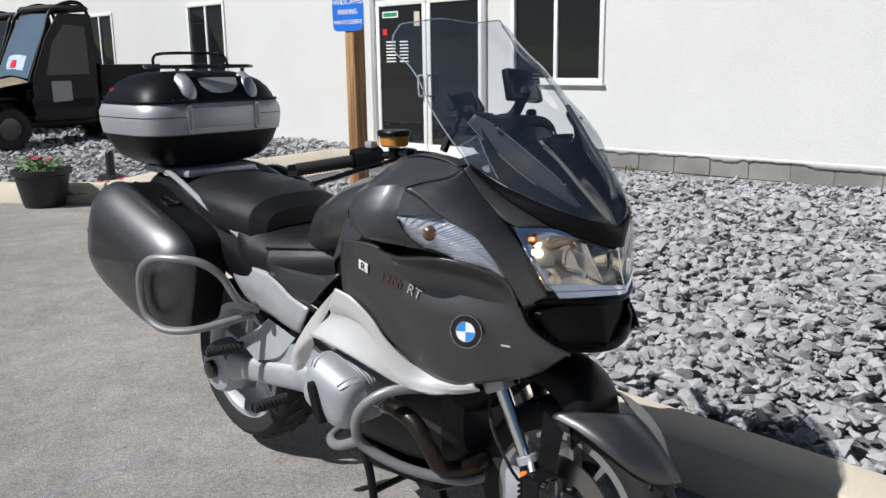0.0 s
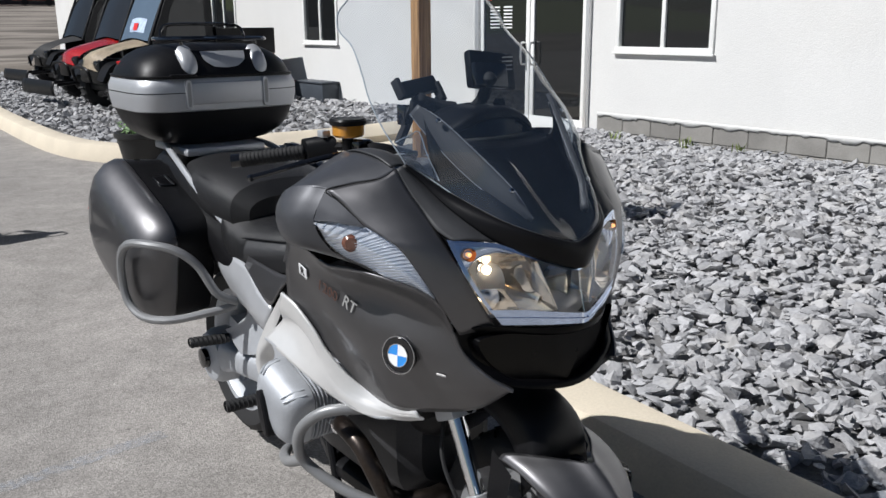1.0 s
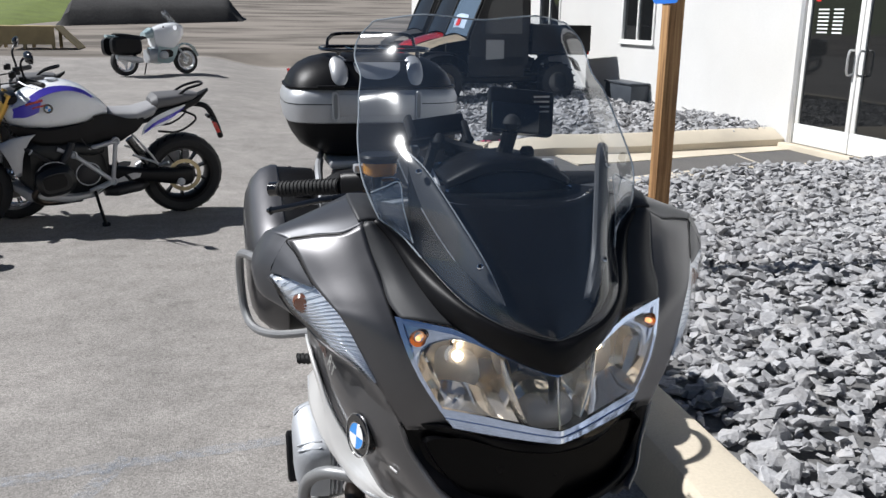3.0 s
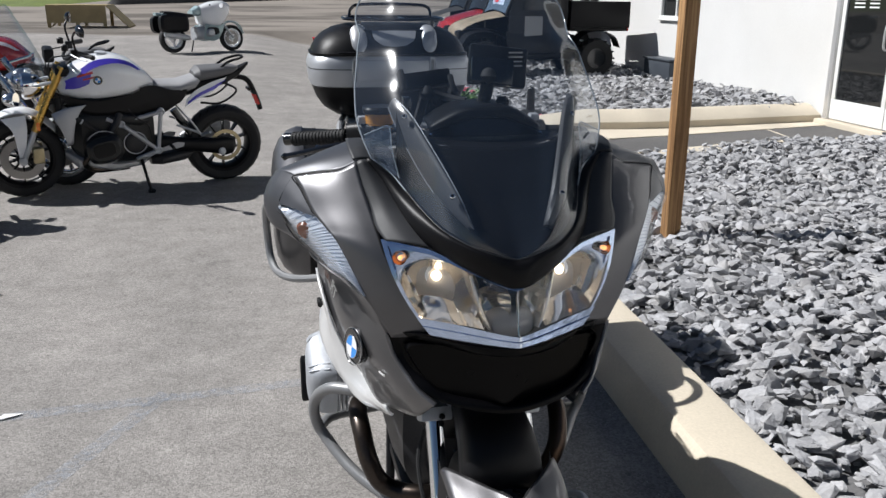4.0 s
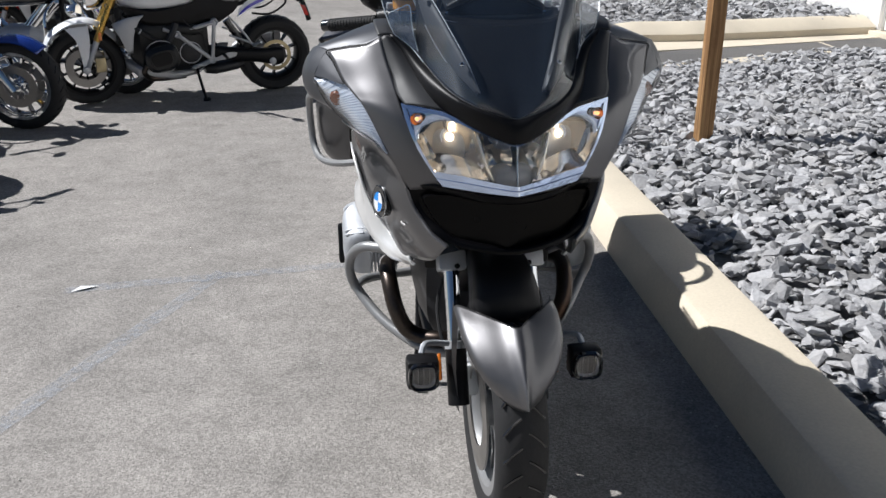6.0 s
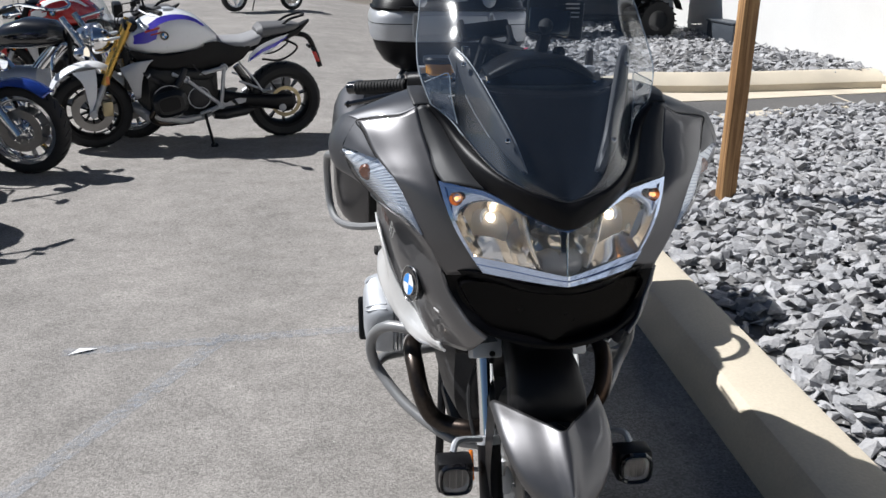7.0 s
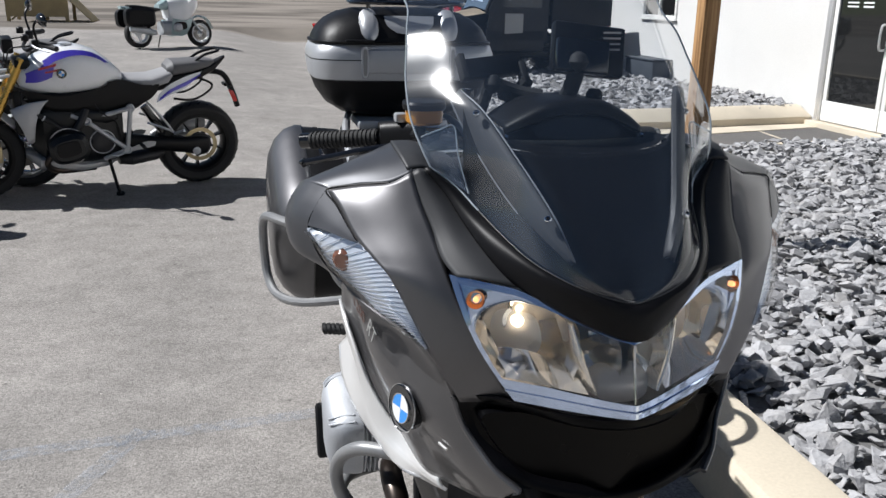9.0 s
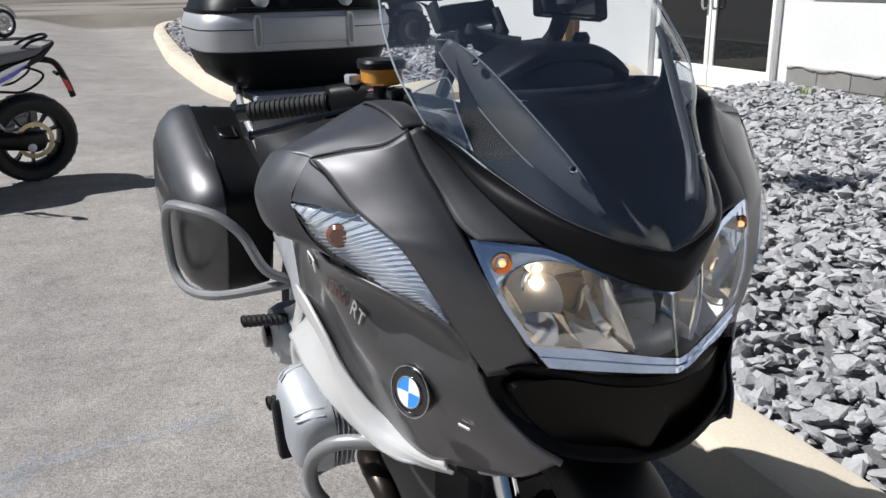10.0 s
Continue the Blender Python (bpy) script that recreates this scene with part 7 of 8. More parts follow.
        part("bag_hoop", tube([(.135 * s, 1.50, .84), (.145 * s, 1.60, .79), (.145 * s, 1.575, .735), (.14 * s, 1.46, .675), (.13 * s, 1.32, .685)], .009, 6, 24), M["black"], r)
    part("engine", ovals(((0, .34, .46, .10, .10), (0, .42, .46, .16, .22), (0, .70, .46, .165, .24), (0, .95, .46, .14, .20)), 3.6), M["engine_grey"], r)
    part("frame_cover", ovals(((0, .36, .72, .10, .06), (0, .50, .70, .165, .10), (0, .80, .69, .165, .12), (0, 1.06, .70, .14, .09), (0, 1.16, .72, .10, .05)), 3.4), M["black"], r)
    part("starter_cover", ovals(((.12, .62, .60, .05, .03), (.13, .70, .60, .065, .05), (.13, .84, .58, .06, .05), (.12, .92, .57, .03, .02)), 2.6), M["engine_grey"], r)
    part("radiator", box(-.15, .15, .25, .30, .48, .78, .01), M["black"], r)
    part("belly_pan", ovals(((0, .30, .31, .05, .03), (0, .38, .265, .16, .055), (0, .66, .215, .16, .040), (0, .84, .225, .13, .030), (0, .92, .24, .06, .015)), 3.2), M["satin_silver"], r)
    part("collector", ovals(((.02, .92, .23, .08, .04), (.02, 1.0, .24, .14, .05), (.02, 1.18, .26, .13, .045), (.02, 1.26, .27, .06, .02)), 3), M["dark_cast"], r)
    part("silencer", ovals(((-.18, 1.20, .32, .03, .04), (-.19, 1.28, .34, .055, .07), (-.19, 1.55, .40, .055, .07), (-.19, 1.62, .42, .04, .05)), 2.5), M["satin_silver"], r)
    part("shaft_drive", ovals(((.10, .96, .38, .05, .06), (.118, 1.20, .35, .048, .052), (.118, 1.40, .325, .048, .060), (.118, 1.50, .315, .045, .075), (.11, 1.57, .315, .03, .06)), 2.6), M["black"], r)
    part("drive_boss", lathe([(0, .03), (.012, .03), (.016, .018)], (.160, 1.47, .285), (1, 0, 0), 16), M["cast"], r)
    part("shock", tube([(.04, 1.12, .62), (.05, 1.25, .42)], .032, 10), M["gloss_black"], r)
    part("seat", ovals(((0, .96, .832, .07, .030), (0, 1.03, .806, .13, .045), (0, 1.17, .800, .155, .050), (0, 1.29, .835, .14, .050), (0, 1.34, .865, .10, .030)), 2.8), M["pale_seat"], r)
    part("pillion_seat", ovals(((0, 1.29, .880, .09, .035), (0, 1.33, .895, .130, .055), (0, 1.48, .912, .120, .045), (0, 1.60, .928, .09, .030), (0, 1.65, .935, .05, .012)), 3.2), M["grey_seat"], r)
    part("subframe", ovals(((0, 1.0, .74, .13, .06), (0, 1.26, .80, .13, .06), (0, 1.52, .85, .10, .045), (0, 1.64, .895, .07, .035), (0, 1.74, .965, .02, .012)), 3), M["black"], r)
    ph_ = part("plate_holder", tube([(0, 1.52, .86), (0, 1.66, .855), (0, 1.74, .82), (0, 1.80, .70), (0, 1.84, .58)], .022, 8, 18), M["black"], r)
    part("tail_lamp", moved(box(-.03, .03, -.012, .012, -.045, .045, .006), Matrix.Translation((.0, 1.805, .665)) @ pose(0, 0, 0, 22, 0, 0)), M["red_lens"], ph_)
    part("side_marker", moved(box(.024, .030, -.012, .012, -.05, .05, .002), Matrix.Translation((.0, 1.79, .675)) @ pose(0, 0, 0, 22, 0, 0)), M["red_lens"], ph_)
    part("grab_rail", tube([(-.075, 1.50, .945), (-.065, 1.57, .990), (-.055, 1.68, 1.020), (.055, 1.68, 1.020), (.065, 1.57, .990), (.075, 1.50, .945)], .010, 6, 24), M["black"], r)
    part("side_stand", tube([(.13, .84, .26), (.20, .86, .13), (.250, .88, .03)], .012, 8, 10), M["black"], r)
    part("stand_foot", lathe([(-.006, .03), (.006, .03)], (.255, .882, .026), (0.3, 0, 1), 14), M["black"], r)
    roundel(r, (.216, .56, .905), (.97, -.18, .15), .032)
    r.matrix_world = Matrix.Translation(at) @ pose(0, 0, 0, 0, 0, rz) @ pose(0, 0, 0, 0, lean, 0) @ Matrix.Translation((0, .75, 0))
    return r


def cruiser(at, rz, lean, label, paint, rims, screen):
    """A heavy cruiser with a long fork and deep mudguards."""
    r = thing("motorcycle", (0, 0, 0), (0, .8, 0), label=label, category="motorcycle", group="motorcycles in the car park")
    wheel(r, (0, 0, .32), .32, .13, .235, 12, rims, .15, .06, "front_wheel", .045, .010)
    wheel(r, (0, 1.65, .32), .32, .17, .215, 12, rims, 0, 0, "rear_wheel", .05, .012)
    for y0, w, nm in ((0, .085, "front_mudguard"), (1.65, .11, "rear_mudguard")):
        rows = []
        for ang in ((48, 70, 92, 115, 140, 162) if y0 == 0 else (-15, 20, 60, 100, 140, 165)):
            a = radians(ang)
            rows.append([(w * math.sin(u), y0 - (.355 - .05 * (1 - math.cos(u))) * math.cos(a) * (1 if y0 == 0 else 1), .32 + (.355 - .05 * (1 - math.cos(u))) * math.sin(a)) for u in (-1.4, -.7, 0, .7, 1.4)])
        solid(part(nm, surface(rows, 12, 26), paint, r), .004, 1)
    for s in (-1, 1):
        leg = part("fork_leg", tube([(.115 * s, .42, 1.0), (.115 * s, .0, .32)], .026, 12), M["chrome"], r)
        part("fork_slider", tube([(.115 * s, .19, .63), (.115 * s, -.01, .30)], .034, 12), M["chrome"], leg)
        part("passing_lamp", loft([oval((.24 * s, y, .74), (1, 0, 0), (0, 0, 1), q, q, 2, 20) for y, q in ((.20, .055), (.22, .06), (.28, .045), (.30, .02))]), M["chrome"], r)
        part("grip", tube([(.34 * s, .66, 1.10), (.47 * s, .74, 1.08)], .02, 10), M["rubber"], r)
        part("mirror", loft([oval((.40 * s, .60 + d, 1.27), (1, 0, 0), (0, 0, 1), .06 * q, .035 * q, 2.4, 18) for q, d in ((.5, -.02), (1, 0), (.95, .008))]), M["chrome"], r)
        part("mirror_stem", tube([(.36 * s, .66, 1.11), (.38 * s, .62, 1.20), (.40 * s, .60, 1.25)], .006, 6, 8), M["chrome"], r)
        part("cylinder", loft([oval((.02 * s, .86 - .12 * s + .07 * k * -s, .55 + .07 * k), (1, 0, 0), (0, 1, 0), .085, .085, 2.6, 20) for k in range(4)]), M["chrome"], r)
        part("engine_guard", tube([(.12 * s, .46, .78), (.26 * s, .47, .70), (.29 * s, .48, .50), (.20 * s, .50, .34)], .015, 8, 18), M["chrome"], r)
        part("exhaust", tube([(.10 * s, .76, .50), (.17 * s, .70, .36), (.18 * s, .95, .27), (.18 * s, 1.9, .29)], .036, 12, 26), M["chrome"], r)
        part("saddlebag", loft([oval((x * s, 1.72, .62), (0, 1, 0), (0, 0, 1), ru, rv, 3.6, 24) for x, ru, rv in ((.17, .26, .15), (.28, .26, .15), (.33, .22, .11))]), M["black"], r)
    part("headlamp", loft([oval((0, y, .85), (1, 0, 0), (0, 0, 1), q, q, 2, 28) for y, q in ((.17, .05), (.18, .088), (.20, .095), (.28, .085), (.36, .04))]), M["chrome"], r)
    part("handlebar", tube([(-.46, .74, 1.08), (-.32, .64, 1.12), (-.15, .46, 1.06), (.15, .46, 1.06), (.32, .64, 1.12), (.46, .74, 1.08)], .013, 10, 30), M["chrome"], r)
    part("tank", ovals(((0, .46, .84, .05, .05), (0, .54, .86, .13, .10), (0, .74, .86, .165, .125), (0, .94, .83, .13, .10), (0, 1.06, .79, .07, .05)), 2.3), paint, r)
    part("engine", ovals(((0, .62, .42, .08, .10), (0, .70, .43, .14, .16), (0, 1.0, .42, .15, .16), (0, 1.2, .42, .10, .11)), 3.2), M["cast"], r)
    part("seat", ovals(((0, 1.04, .74, .10, .04), (0, 1.15, .71, .17, .06), (0, 1.35, .72, .18, .06), (0, 1.50, .80, .13, .05), (0, 1.75, .82, .10, .04)), 2.8), M["seat"], r)
    part("frame", tube([(0, .42, .92), (.09, .60, .30), (.10, 1.2, .24), (.10, 1.5, .42)], .02, 8, 20), M["black"], r)
    part("side_stand", tube([(.12, .95, .26), (.22, .97, .03)], .012, 8), M["chrome"], r)
    if screen:
        sc_ = [[(-.20, .08, .74), (0, .03, .72), (.20, .08, .74)], [(-.27, .20, 1.02), (0, .13, 1.02), (.27, .20, 1.02)], [(-.23, .36, 1.38), (0, .30, 1.42), (.23, .36, 1.38)]]
        part("windscreen", surface(sc_, 14, 16), M["clear"], r)
        part("screen_strut", tube([(-.22, .22, 1.02), (0, .17, 1.03), (.22, .22, 1.02)], .012, 6, 14), M["chrome"], r)
    r.matrix_world = Matrix.Translation(at) @ pose(0, 0, 0, 0, 0, rz) @ pose(0, 0, 0, 0, lean, 0) @ Matrix.Translation((0, .8, 0))
    return r


def lot_z(x, y):
    """The car park rises gently away from the kerb."""
    k = min(1.0, max(0.0, (2.9 - x) / 2.2)) if y < 29.5 else 1.0
    k = k * k * (3 - 2 * k)
    return (0.0145 * max(0.0, min(y, 36.0) - 4.5) + 0.056 * max(0.0, min(y, 92.0) - 36.0)) * k


def on_lot(x, y, dz=0.0):
    return (x, y, lot_z(x, y) + dz)


roadster(on_lot(-.47, 6.72, .01), -73.5, 6, "white and blue naked roadster with gold forks on its side stand", M["white_paint"], M["stripe_blue"], M["gold"], M["black"])
roadster(on_lot(-1.33, 4.14), 14, 6, "black roadster parked with its bars throwing a shadow", M["black_paint"], M["black_paint"], M["black"], M["black"], False)
cruiser(on_lot(-.73, 5.97), 80, -4, "blue cruiser with chrome spoked front wheel", M["blue_paint"], M["chrome"], False)
cruiser(on_lot(-.25, 7.12), 80, -5, "black cruiser with clear windscreen and chrome lamps", M["black_paint"], M["chrome"], True)
roadster(on_lot(-1.85, 9.05), -88, 6, "red and white roadster behind the others", M["red_paint"], M["white_paint"], M["black"], M["black"])


def old_tourer(at, rz, lean):
    """The pale faired touring motorcycle that stands far off."""
    r = thing("motorcycle", (0, 0, 0), (0, .75, 0), label="pale blue-white faired touring motorcycle with black panniers", category="motorcycle", group="motorcycles in the car park")
    wheel(r, (0, 0, .30), .30, .12, .21, 3, M["white_paint"], .15, .055, "front_wheel", .05, .02, False)
    wheel(r, (0, 1.49, .31), .31, .17, .21, 3, M["white_paint"], 0, 0, "rear_wheel", .06, .03, False)
    fen = [[(-.07, -.32, .38), (0, -.335, .39), (.07, -.32, .38)], [(-.08, -.20, .60), (0, -.21, .63), (.08, -.20, .60)], [(-.08, .05, .66), (0, .05, .69), (.08, .05, .66)], [(-.08, .28, .55), (0, .29, .57), (.08, .28, .55)]]
    solid(part("front_mudguard", surface(fen, 8, 18), M["pale_blue"], r), .005, 1)
    part("fairing", ovals(((0, .02, .97, .05, .04), (0, .08, .96, .17, .13), (0, .22, .91, .26, .24), (0, .44, .80, .28, .34), (0, .62, .76, .25, .34), (0, .80, .82, .18, .20)), 2.8), M["white_paint"], r)
    for s in (-1, 1):
        part("lower_fairing", surface([[(.27, .30, .62), (.285, .48, .58), (.26, .78, .62)], [(.25, .34, .46), (.27, .52, .40), (.24, .80, .46)], [(.18, .42, .28), (.19, .58, .24), (.17, .80, .28)]], 10, 8, s), M["pale_blue"], r)
        part("cylinder_opening", loft([oval((x * s, .60, .46), (0, 1, 0), (0, 0, 1), .15, .085, 3, 24) for x in (.255, .285)]), M["black"], r)
    part("headlamp", box(-.09, .09, .09, .13, .90, 1.0, .015), M["lens"], r)
    part("windscreen", surface([[(-.16, .18, 1.06), (0, .12, 1.06), (.16, .18, 1.06)], [(-.17, .32, 1.24), (0, .26, 1.25), (.17, .32, 1.24)], [(-.13, .46, 1.38), (0, .40, 1.42), (.13, .46, 1.38)]], 10, 12), M["clear"], r)
    part("tank", ovals(((0, .72, .92, .12, .10), (0, .85, .92, .16, .12), (0, 1.0, .86, .12, .08)), 2.5), M["pale_blue"], r)
    part("engine", ovals(((0, .45, .42, .10, .10), (0, .60, .42, .22, .16), (0, .95, .42, .16, .15)), 3), M["cast"], r)
    part("seat", ovals(((0, .95, .82, .10, .03), (0, 1.1, .81, .16, .05), (0, 1.45, .86, .15, .05), (0, 1.68, .88, .10, .04)), 2.8), M["seat"], r)
    part("tail", ovals(((0, 1.2, .76, .12, .05), (0, 1.6, .82, .11, .05), (0, 1.86, .86, .07, .03)), 2.8), M["pale_blue"], r)
    for s in (-1, 1):
        part("fork_leg", tube([(.10 * s, .36, .80), (.10 * s, .0, .30)], .026, 10), M["cast"], r)
        part("cylinder", loft([oval((x * s, .68, .42), (0, 1, 0), (0, 0, 1), ru, rv, 3, 20) for x, ru, rv in ((.18, .09, .08), (.30, .10, .09), (.34, .07, .06))]), M["cast"], r)
        part("pannier", loft([oval((x * s, 1.52, .64), (0, 1, 0), (0, 0, 1), ru, rv, 4, 24) for x, ru, rv in ((.14, .34, .20), (.27, .34, .20), (.32, .28, .14))]), M["black"], r)
        part("mirror", loft([oval((.34 * s, .36 + d, 1.02), (1, 0, 0), (0, 0, 1), .08 * q, .05 * q, 2.5, 16) for q, d in ((.5, -.03), (1, 0), (1, .02))]), M["white_paint"], r)
        part("grip", tube([(.25 * s, .62, 1.04), (.37 * s, .68, 1.03)], .018, 8), M["rubber"], r)
    part("silencer", ovals(((-.17, 1.15, .32, .04, .05), (-.18, 1.3, .34, .06, .07), (-.18, 1.75, .42, .05, .06)), 2.5), M["cast"], r)
    part("stand", tube([(.12, .9, .30), (.2, .95, .01)], .014, 8), M["black"], r)
    r.matrix_world = Matrix.Translation(at) @ pose(0, 0, 0, 0, 0, rz) @ pose(0, 0, 0, 0, lean, 0) @ Matrix.Translation((0, .75, 0))
    return r


old_tourer(on_lot(.54, 21.3), 122, 4)

# ---- utility vehicles on the far bed ----
M["camo"] = mat("tan_camouflage_plastic", (0.30, 0.24, 0.17), 0.55, vary=0.3, scale=5, fine=20, dirt=(0.08, 0.075, 0.05), dirt_amt=1.0)
M["soft"] = mat("black_soft_top", (0.016, 0.016, 0.017), 0.75, vary=0.2, scale=4, fine=200, bump=0.002)
M["shield"] = mat("vehicle_windscreen", (0.10, 0.14, 0.19), 0.05, vary=0.1, scale=2, rough_vary=0.02)
M["dark_shield"] = mat("dark_vehicle_window", (0.022, 0.024, 0.026), 0.08, vary=0.2, scale=2, rough_vary=0.02)
M["poster"] = mat("window_poster", (0.45, 0.55, 0.70), 0.4, vary=0.4, scale=9, fine=30)


def utility_vehicle(at, rz, label, paint, plow=False, cab=True, shield="dark_shield"):
    """A side-by-side utility vehicle; forward is -x, wheels at x -1.02 and 1.02."""
    r = thing("utility_vehicle", (0, 0, 0), (0, 0, 0), label=label, category="utility vehicle", group="utility vehicles by the wall")
    for x in (-1.02, 1.02):
        for s in (-1, 1):
            c = Vector((x, .60 * s, .325))
            prof = [(-.11, .17), (-.125, .24), (-.12, .30), (-.06, .325), (.06, .325), (.12, .30), (.125, .24), (.11, .17)]
            w = part("wheel", ring_lathe(prof, c, (0, 1, 0), 32), M["rubber"], r)
            part("rim", lathe([(-.09, .17), (-.07, .12), (-.03, .05), (.03, .05), (.07, .12), (.09, .17)], c, (0, 1, 0), 24), M["gloss_black"], w)
            lug = None
            for k in range(18):
                a = 2 * math.pi * k / 18
                p = c + Vector((.325 * math.cos(a), 0, .325 * math.sin(a)))
                lug = tube([p + Vector((0, -.11, 0)), p + Vector((0, -.01, 0)), p + Vector((.02 * -math.sin(a), .10, .02 * math.cos(a)))], .017, 5, 4, bm=lug)
            part("tread_lug", lug, M["rubber"], w)
            part("fender", surface([[(x - .44, .47 * s, .50), (x - .44, .74 * s, .48)], [(x - .28, .45 * s, .74), (x - .28, .75 * s, .72)], [(x + .02, .45 * s, .80), (x + .02, .75 * s, .78)], [(x + .30, .45 * s, .72), (x + .30, .75 * s, .70)], [(x + .42, .47 * s, .52), (x + .42, .74 * s, .50)]], 5, 16), M["black"], r)
            part("suspension_arm", tube([(x, .20 * s, .38), (x, .55 * s, .32)], .025, 6), M["black"], r)
    part("chassis", box(-1.25, 1.35, -.45, .45, .30, .42, .03), M["black"], r)
    hood = [[(-1.40, -.40, .62), (-1.44, 0, .66), (-1.40, .40, .62)], [(-1.30, -.46, .82), (-1.36, 0, .88), (-1.30, .46, .82)], [(-1.0, -.50, .95), (-1.02, 0, 1.00), (-1.0, .50, .95)], [(-.62, -.62, 1.02), (-.60, 0, 1.08), (-.62, .62, 1.02)]]
    part("hood", surface(hood, 14, 16), paint, r)
    part("nose", box(-1.40, -.70, -.46, .46, .42, .80, .06), M["black"], r)
    part("bumper", tube([(-1.50, -.36, .45), (-1.54, -.30, .66), (-1.54, .30, .66), (-1.50, .36, .45)], .025, 8, 18), M["black"], r)
    for s in (-1, 1):
        part("headlamp", loft([oval((-1.40 + d, .33 * s, .74), (0, 1, 0), (0, 0, 1), .09 * q, .05 * q, 2.6, 20) for q, d in ((.5, -.02), (1, 0), (1, .08))]), M["lens"], r)
        part("side_panel", box(-.62, .42, .62 * s - .04, .62 * s + .04, .42, .78, .03), M["soft"], r)
        part("cage_post", tube([(-.62, .62 * s, 1.02), (-.30, .60 * s, 1.62), (-.10, .56 * s, 1.92), (.42, .56 * s, 1.93), (.50, .60 * s, 1.0)], .028, 8, 26), M["black"], r)
        if cab:
            door = part("door", loft([[Vector((x, y * s, z)) for x, z in ((-.58, .60), (.46, .60), (.47, 1.30), (.42, 1.86), (-.08, 1.86), (-.32, 1.56), (-.58, 1.06))] for y in (.63, .66)]), M["soft"], r)
            part("door_window", loft([[Vector((x, y * s, z)) for x, z in ((-.36, 1.10), (.34, 1.10), (.33, 1.70), (-.02, 1.72), (-.24, 1.48))] for y in (.661, .664)]), M["dark_shield"], door)
            part("door_pocket", loft([[Vector((x, y * s, z)) for x, z in ((-.30, .70), (.02, .72), (.02, 1.02), (-.30, 1.02))] for y in (.661, .663)]), M["bar_grey"], door)
        part("box_side", box(.52, 1.62, .66 * s - .025, .66 * s + .025, .84, 1.22, .01), M["black"], r)
        part("tail_lamp", box(1.63, 1.645, .55 * s - .05, .55 * s + .05, .78, .86, .005), M["red_lens"], r)
    part("windscreen", surface([[(-.62, -.56, 1.06), (-.64, 0, 1.10), (-.62, .56, 1.06)], [(-.34, -.54, 1.56), (-.36, 0, 1.58), (-.34, .54, 1.56)], [(-.14, -.52, 1.86), (-.16, 0, 1.88), (-.14, .52, 1.86)]], 10, 10), M[shield], r)
    if shield == "shield":
        part("poster_red", surface([[(-.597, -.10, 1.20), (-.60, .06, 1.20)], [(-.55, -.10, 1.29), (-.553, .06, 1.29)]], 3, 3), M["red"], r)
        part("poster", surface([[(-.585, -.34, 1.16), (-.60, 0, 1.18), (-.585, .30, 1.16)], [(-.49, -.33, 1.34), (-.505, 0, 1.36), (-.49, .29, 1.34)]], 6, 4), M["poster"], r)
    part("roof", loft([oval((.16, 0, z), (1, 0, 0), (0, 1, 0), ru, rv, 5, 32) for z, ru, rv in ((1.90, .36, .60), (1.93, .38, .62), (1.97, .34, .58))]), M["soft"], r)
    part("rear_panel", box(.44, .50, -.58, .58, .70, 1.86, .02), M["soft"], r)
    part("seat", box(-.20, .36, -.55, .55, .70, .88, .05), M["seat"], r)
    part("box_floor", box(.52, 1.59, -.64, .64, .78, .84, .01), M["black"], r)
    part("box_front", box(.52, .56, -.64, .64, .84, 1.24, .01), M["black"], r)
    part("tailgate", box(1.59, 1.63, -.64, .64, .84, 1.22, .01), M["bar_grey"], r)
    part("steering_wheel", ring_lathe([(-.012, .16), (0, .175), (.012, .16), (0, .150)], (-.34, -.28, 1.12), (-.8, 0, .6), 28), M["black"], r)
    if plow:
        pw = []
        for k in range(6):
            a = radians(-30 + k * 14)
            pw.append([(-1.98 + .20 * (1 - math.cos(a)), y, .25 + .22 * math.sin(a)) for y in (-.82, 0, .82)])
        pl_ = solid(part("plow_blade", surface(pw, 12, 16), M["black"], r), .012, 0)
        part("plow_arm", tube([(-1.72, -.30, .30), (-1.0, -.25, .34)], .03, 8), M["black"], pl_)
        part("plow_arm", tube([(-1.72, .30, .30), (-1.0, .25, .34)], .03, 8), M["black"], pl_)
    for ob in r.children_recursive:
        for v in ob.data.vertices:
            if v.co.z > 1.0:
                v.co.z = 1.0 + (v.co.z - 1.0) * 1.24
    r.matrix_world = Matrix.Translation(at) @ pose(0, 0, 0, 0, 0, rz)
    return r


utility_vehicle((5.88, 14.75, .20), 4, "tan camouflage utility vehicle with black soft cab", M["camo"], shield="shield")
utility_vehicle((6.15, 17.2, .20), 6, "red utility vehicle with black soft cab and snow plow", M["red_paint"], True)
utility_vehicle((6.7, 21.8, .20), 6, "black utility vehicle with snow plow", M["soft"], True)

# ---- planter, stand, box by the wall ----
M["petal"] = mat("pink_petals", (0.70, 0.06, 0.18), 0.6, vary=0.3, scale=30)
M["leaf"] = mat("green_leaves", (0.08, 0.16, 0.04), 0.6, vary=0.4, scale=30, island=0.4)
M["pot"] = mat("black_plastic_pot", (0.014, 0.014, 0.014), 0.5, vary=0.2)
M["greybox"] = mat("blue_grey_metal_box", (0.06, 0.07, 0.085), 0.5, 0.2, vary=0.1)


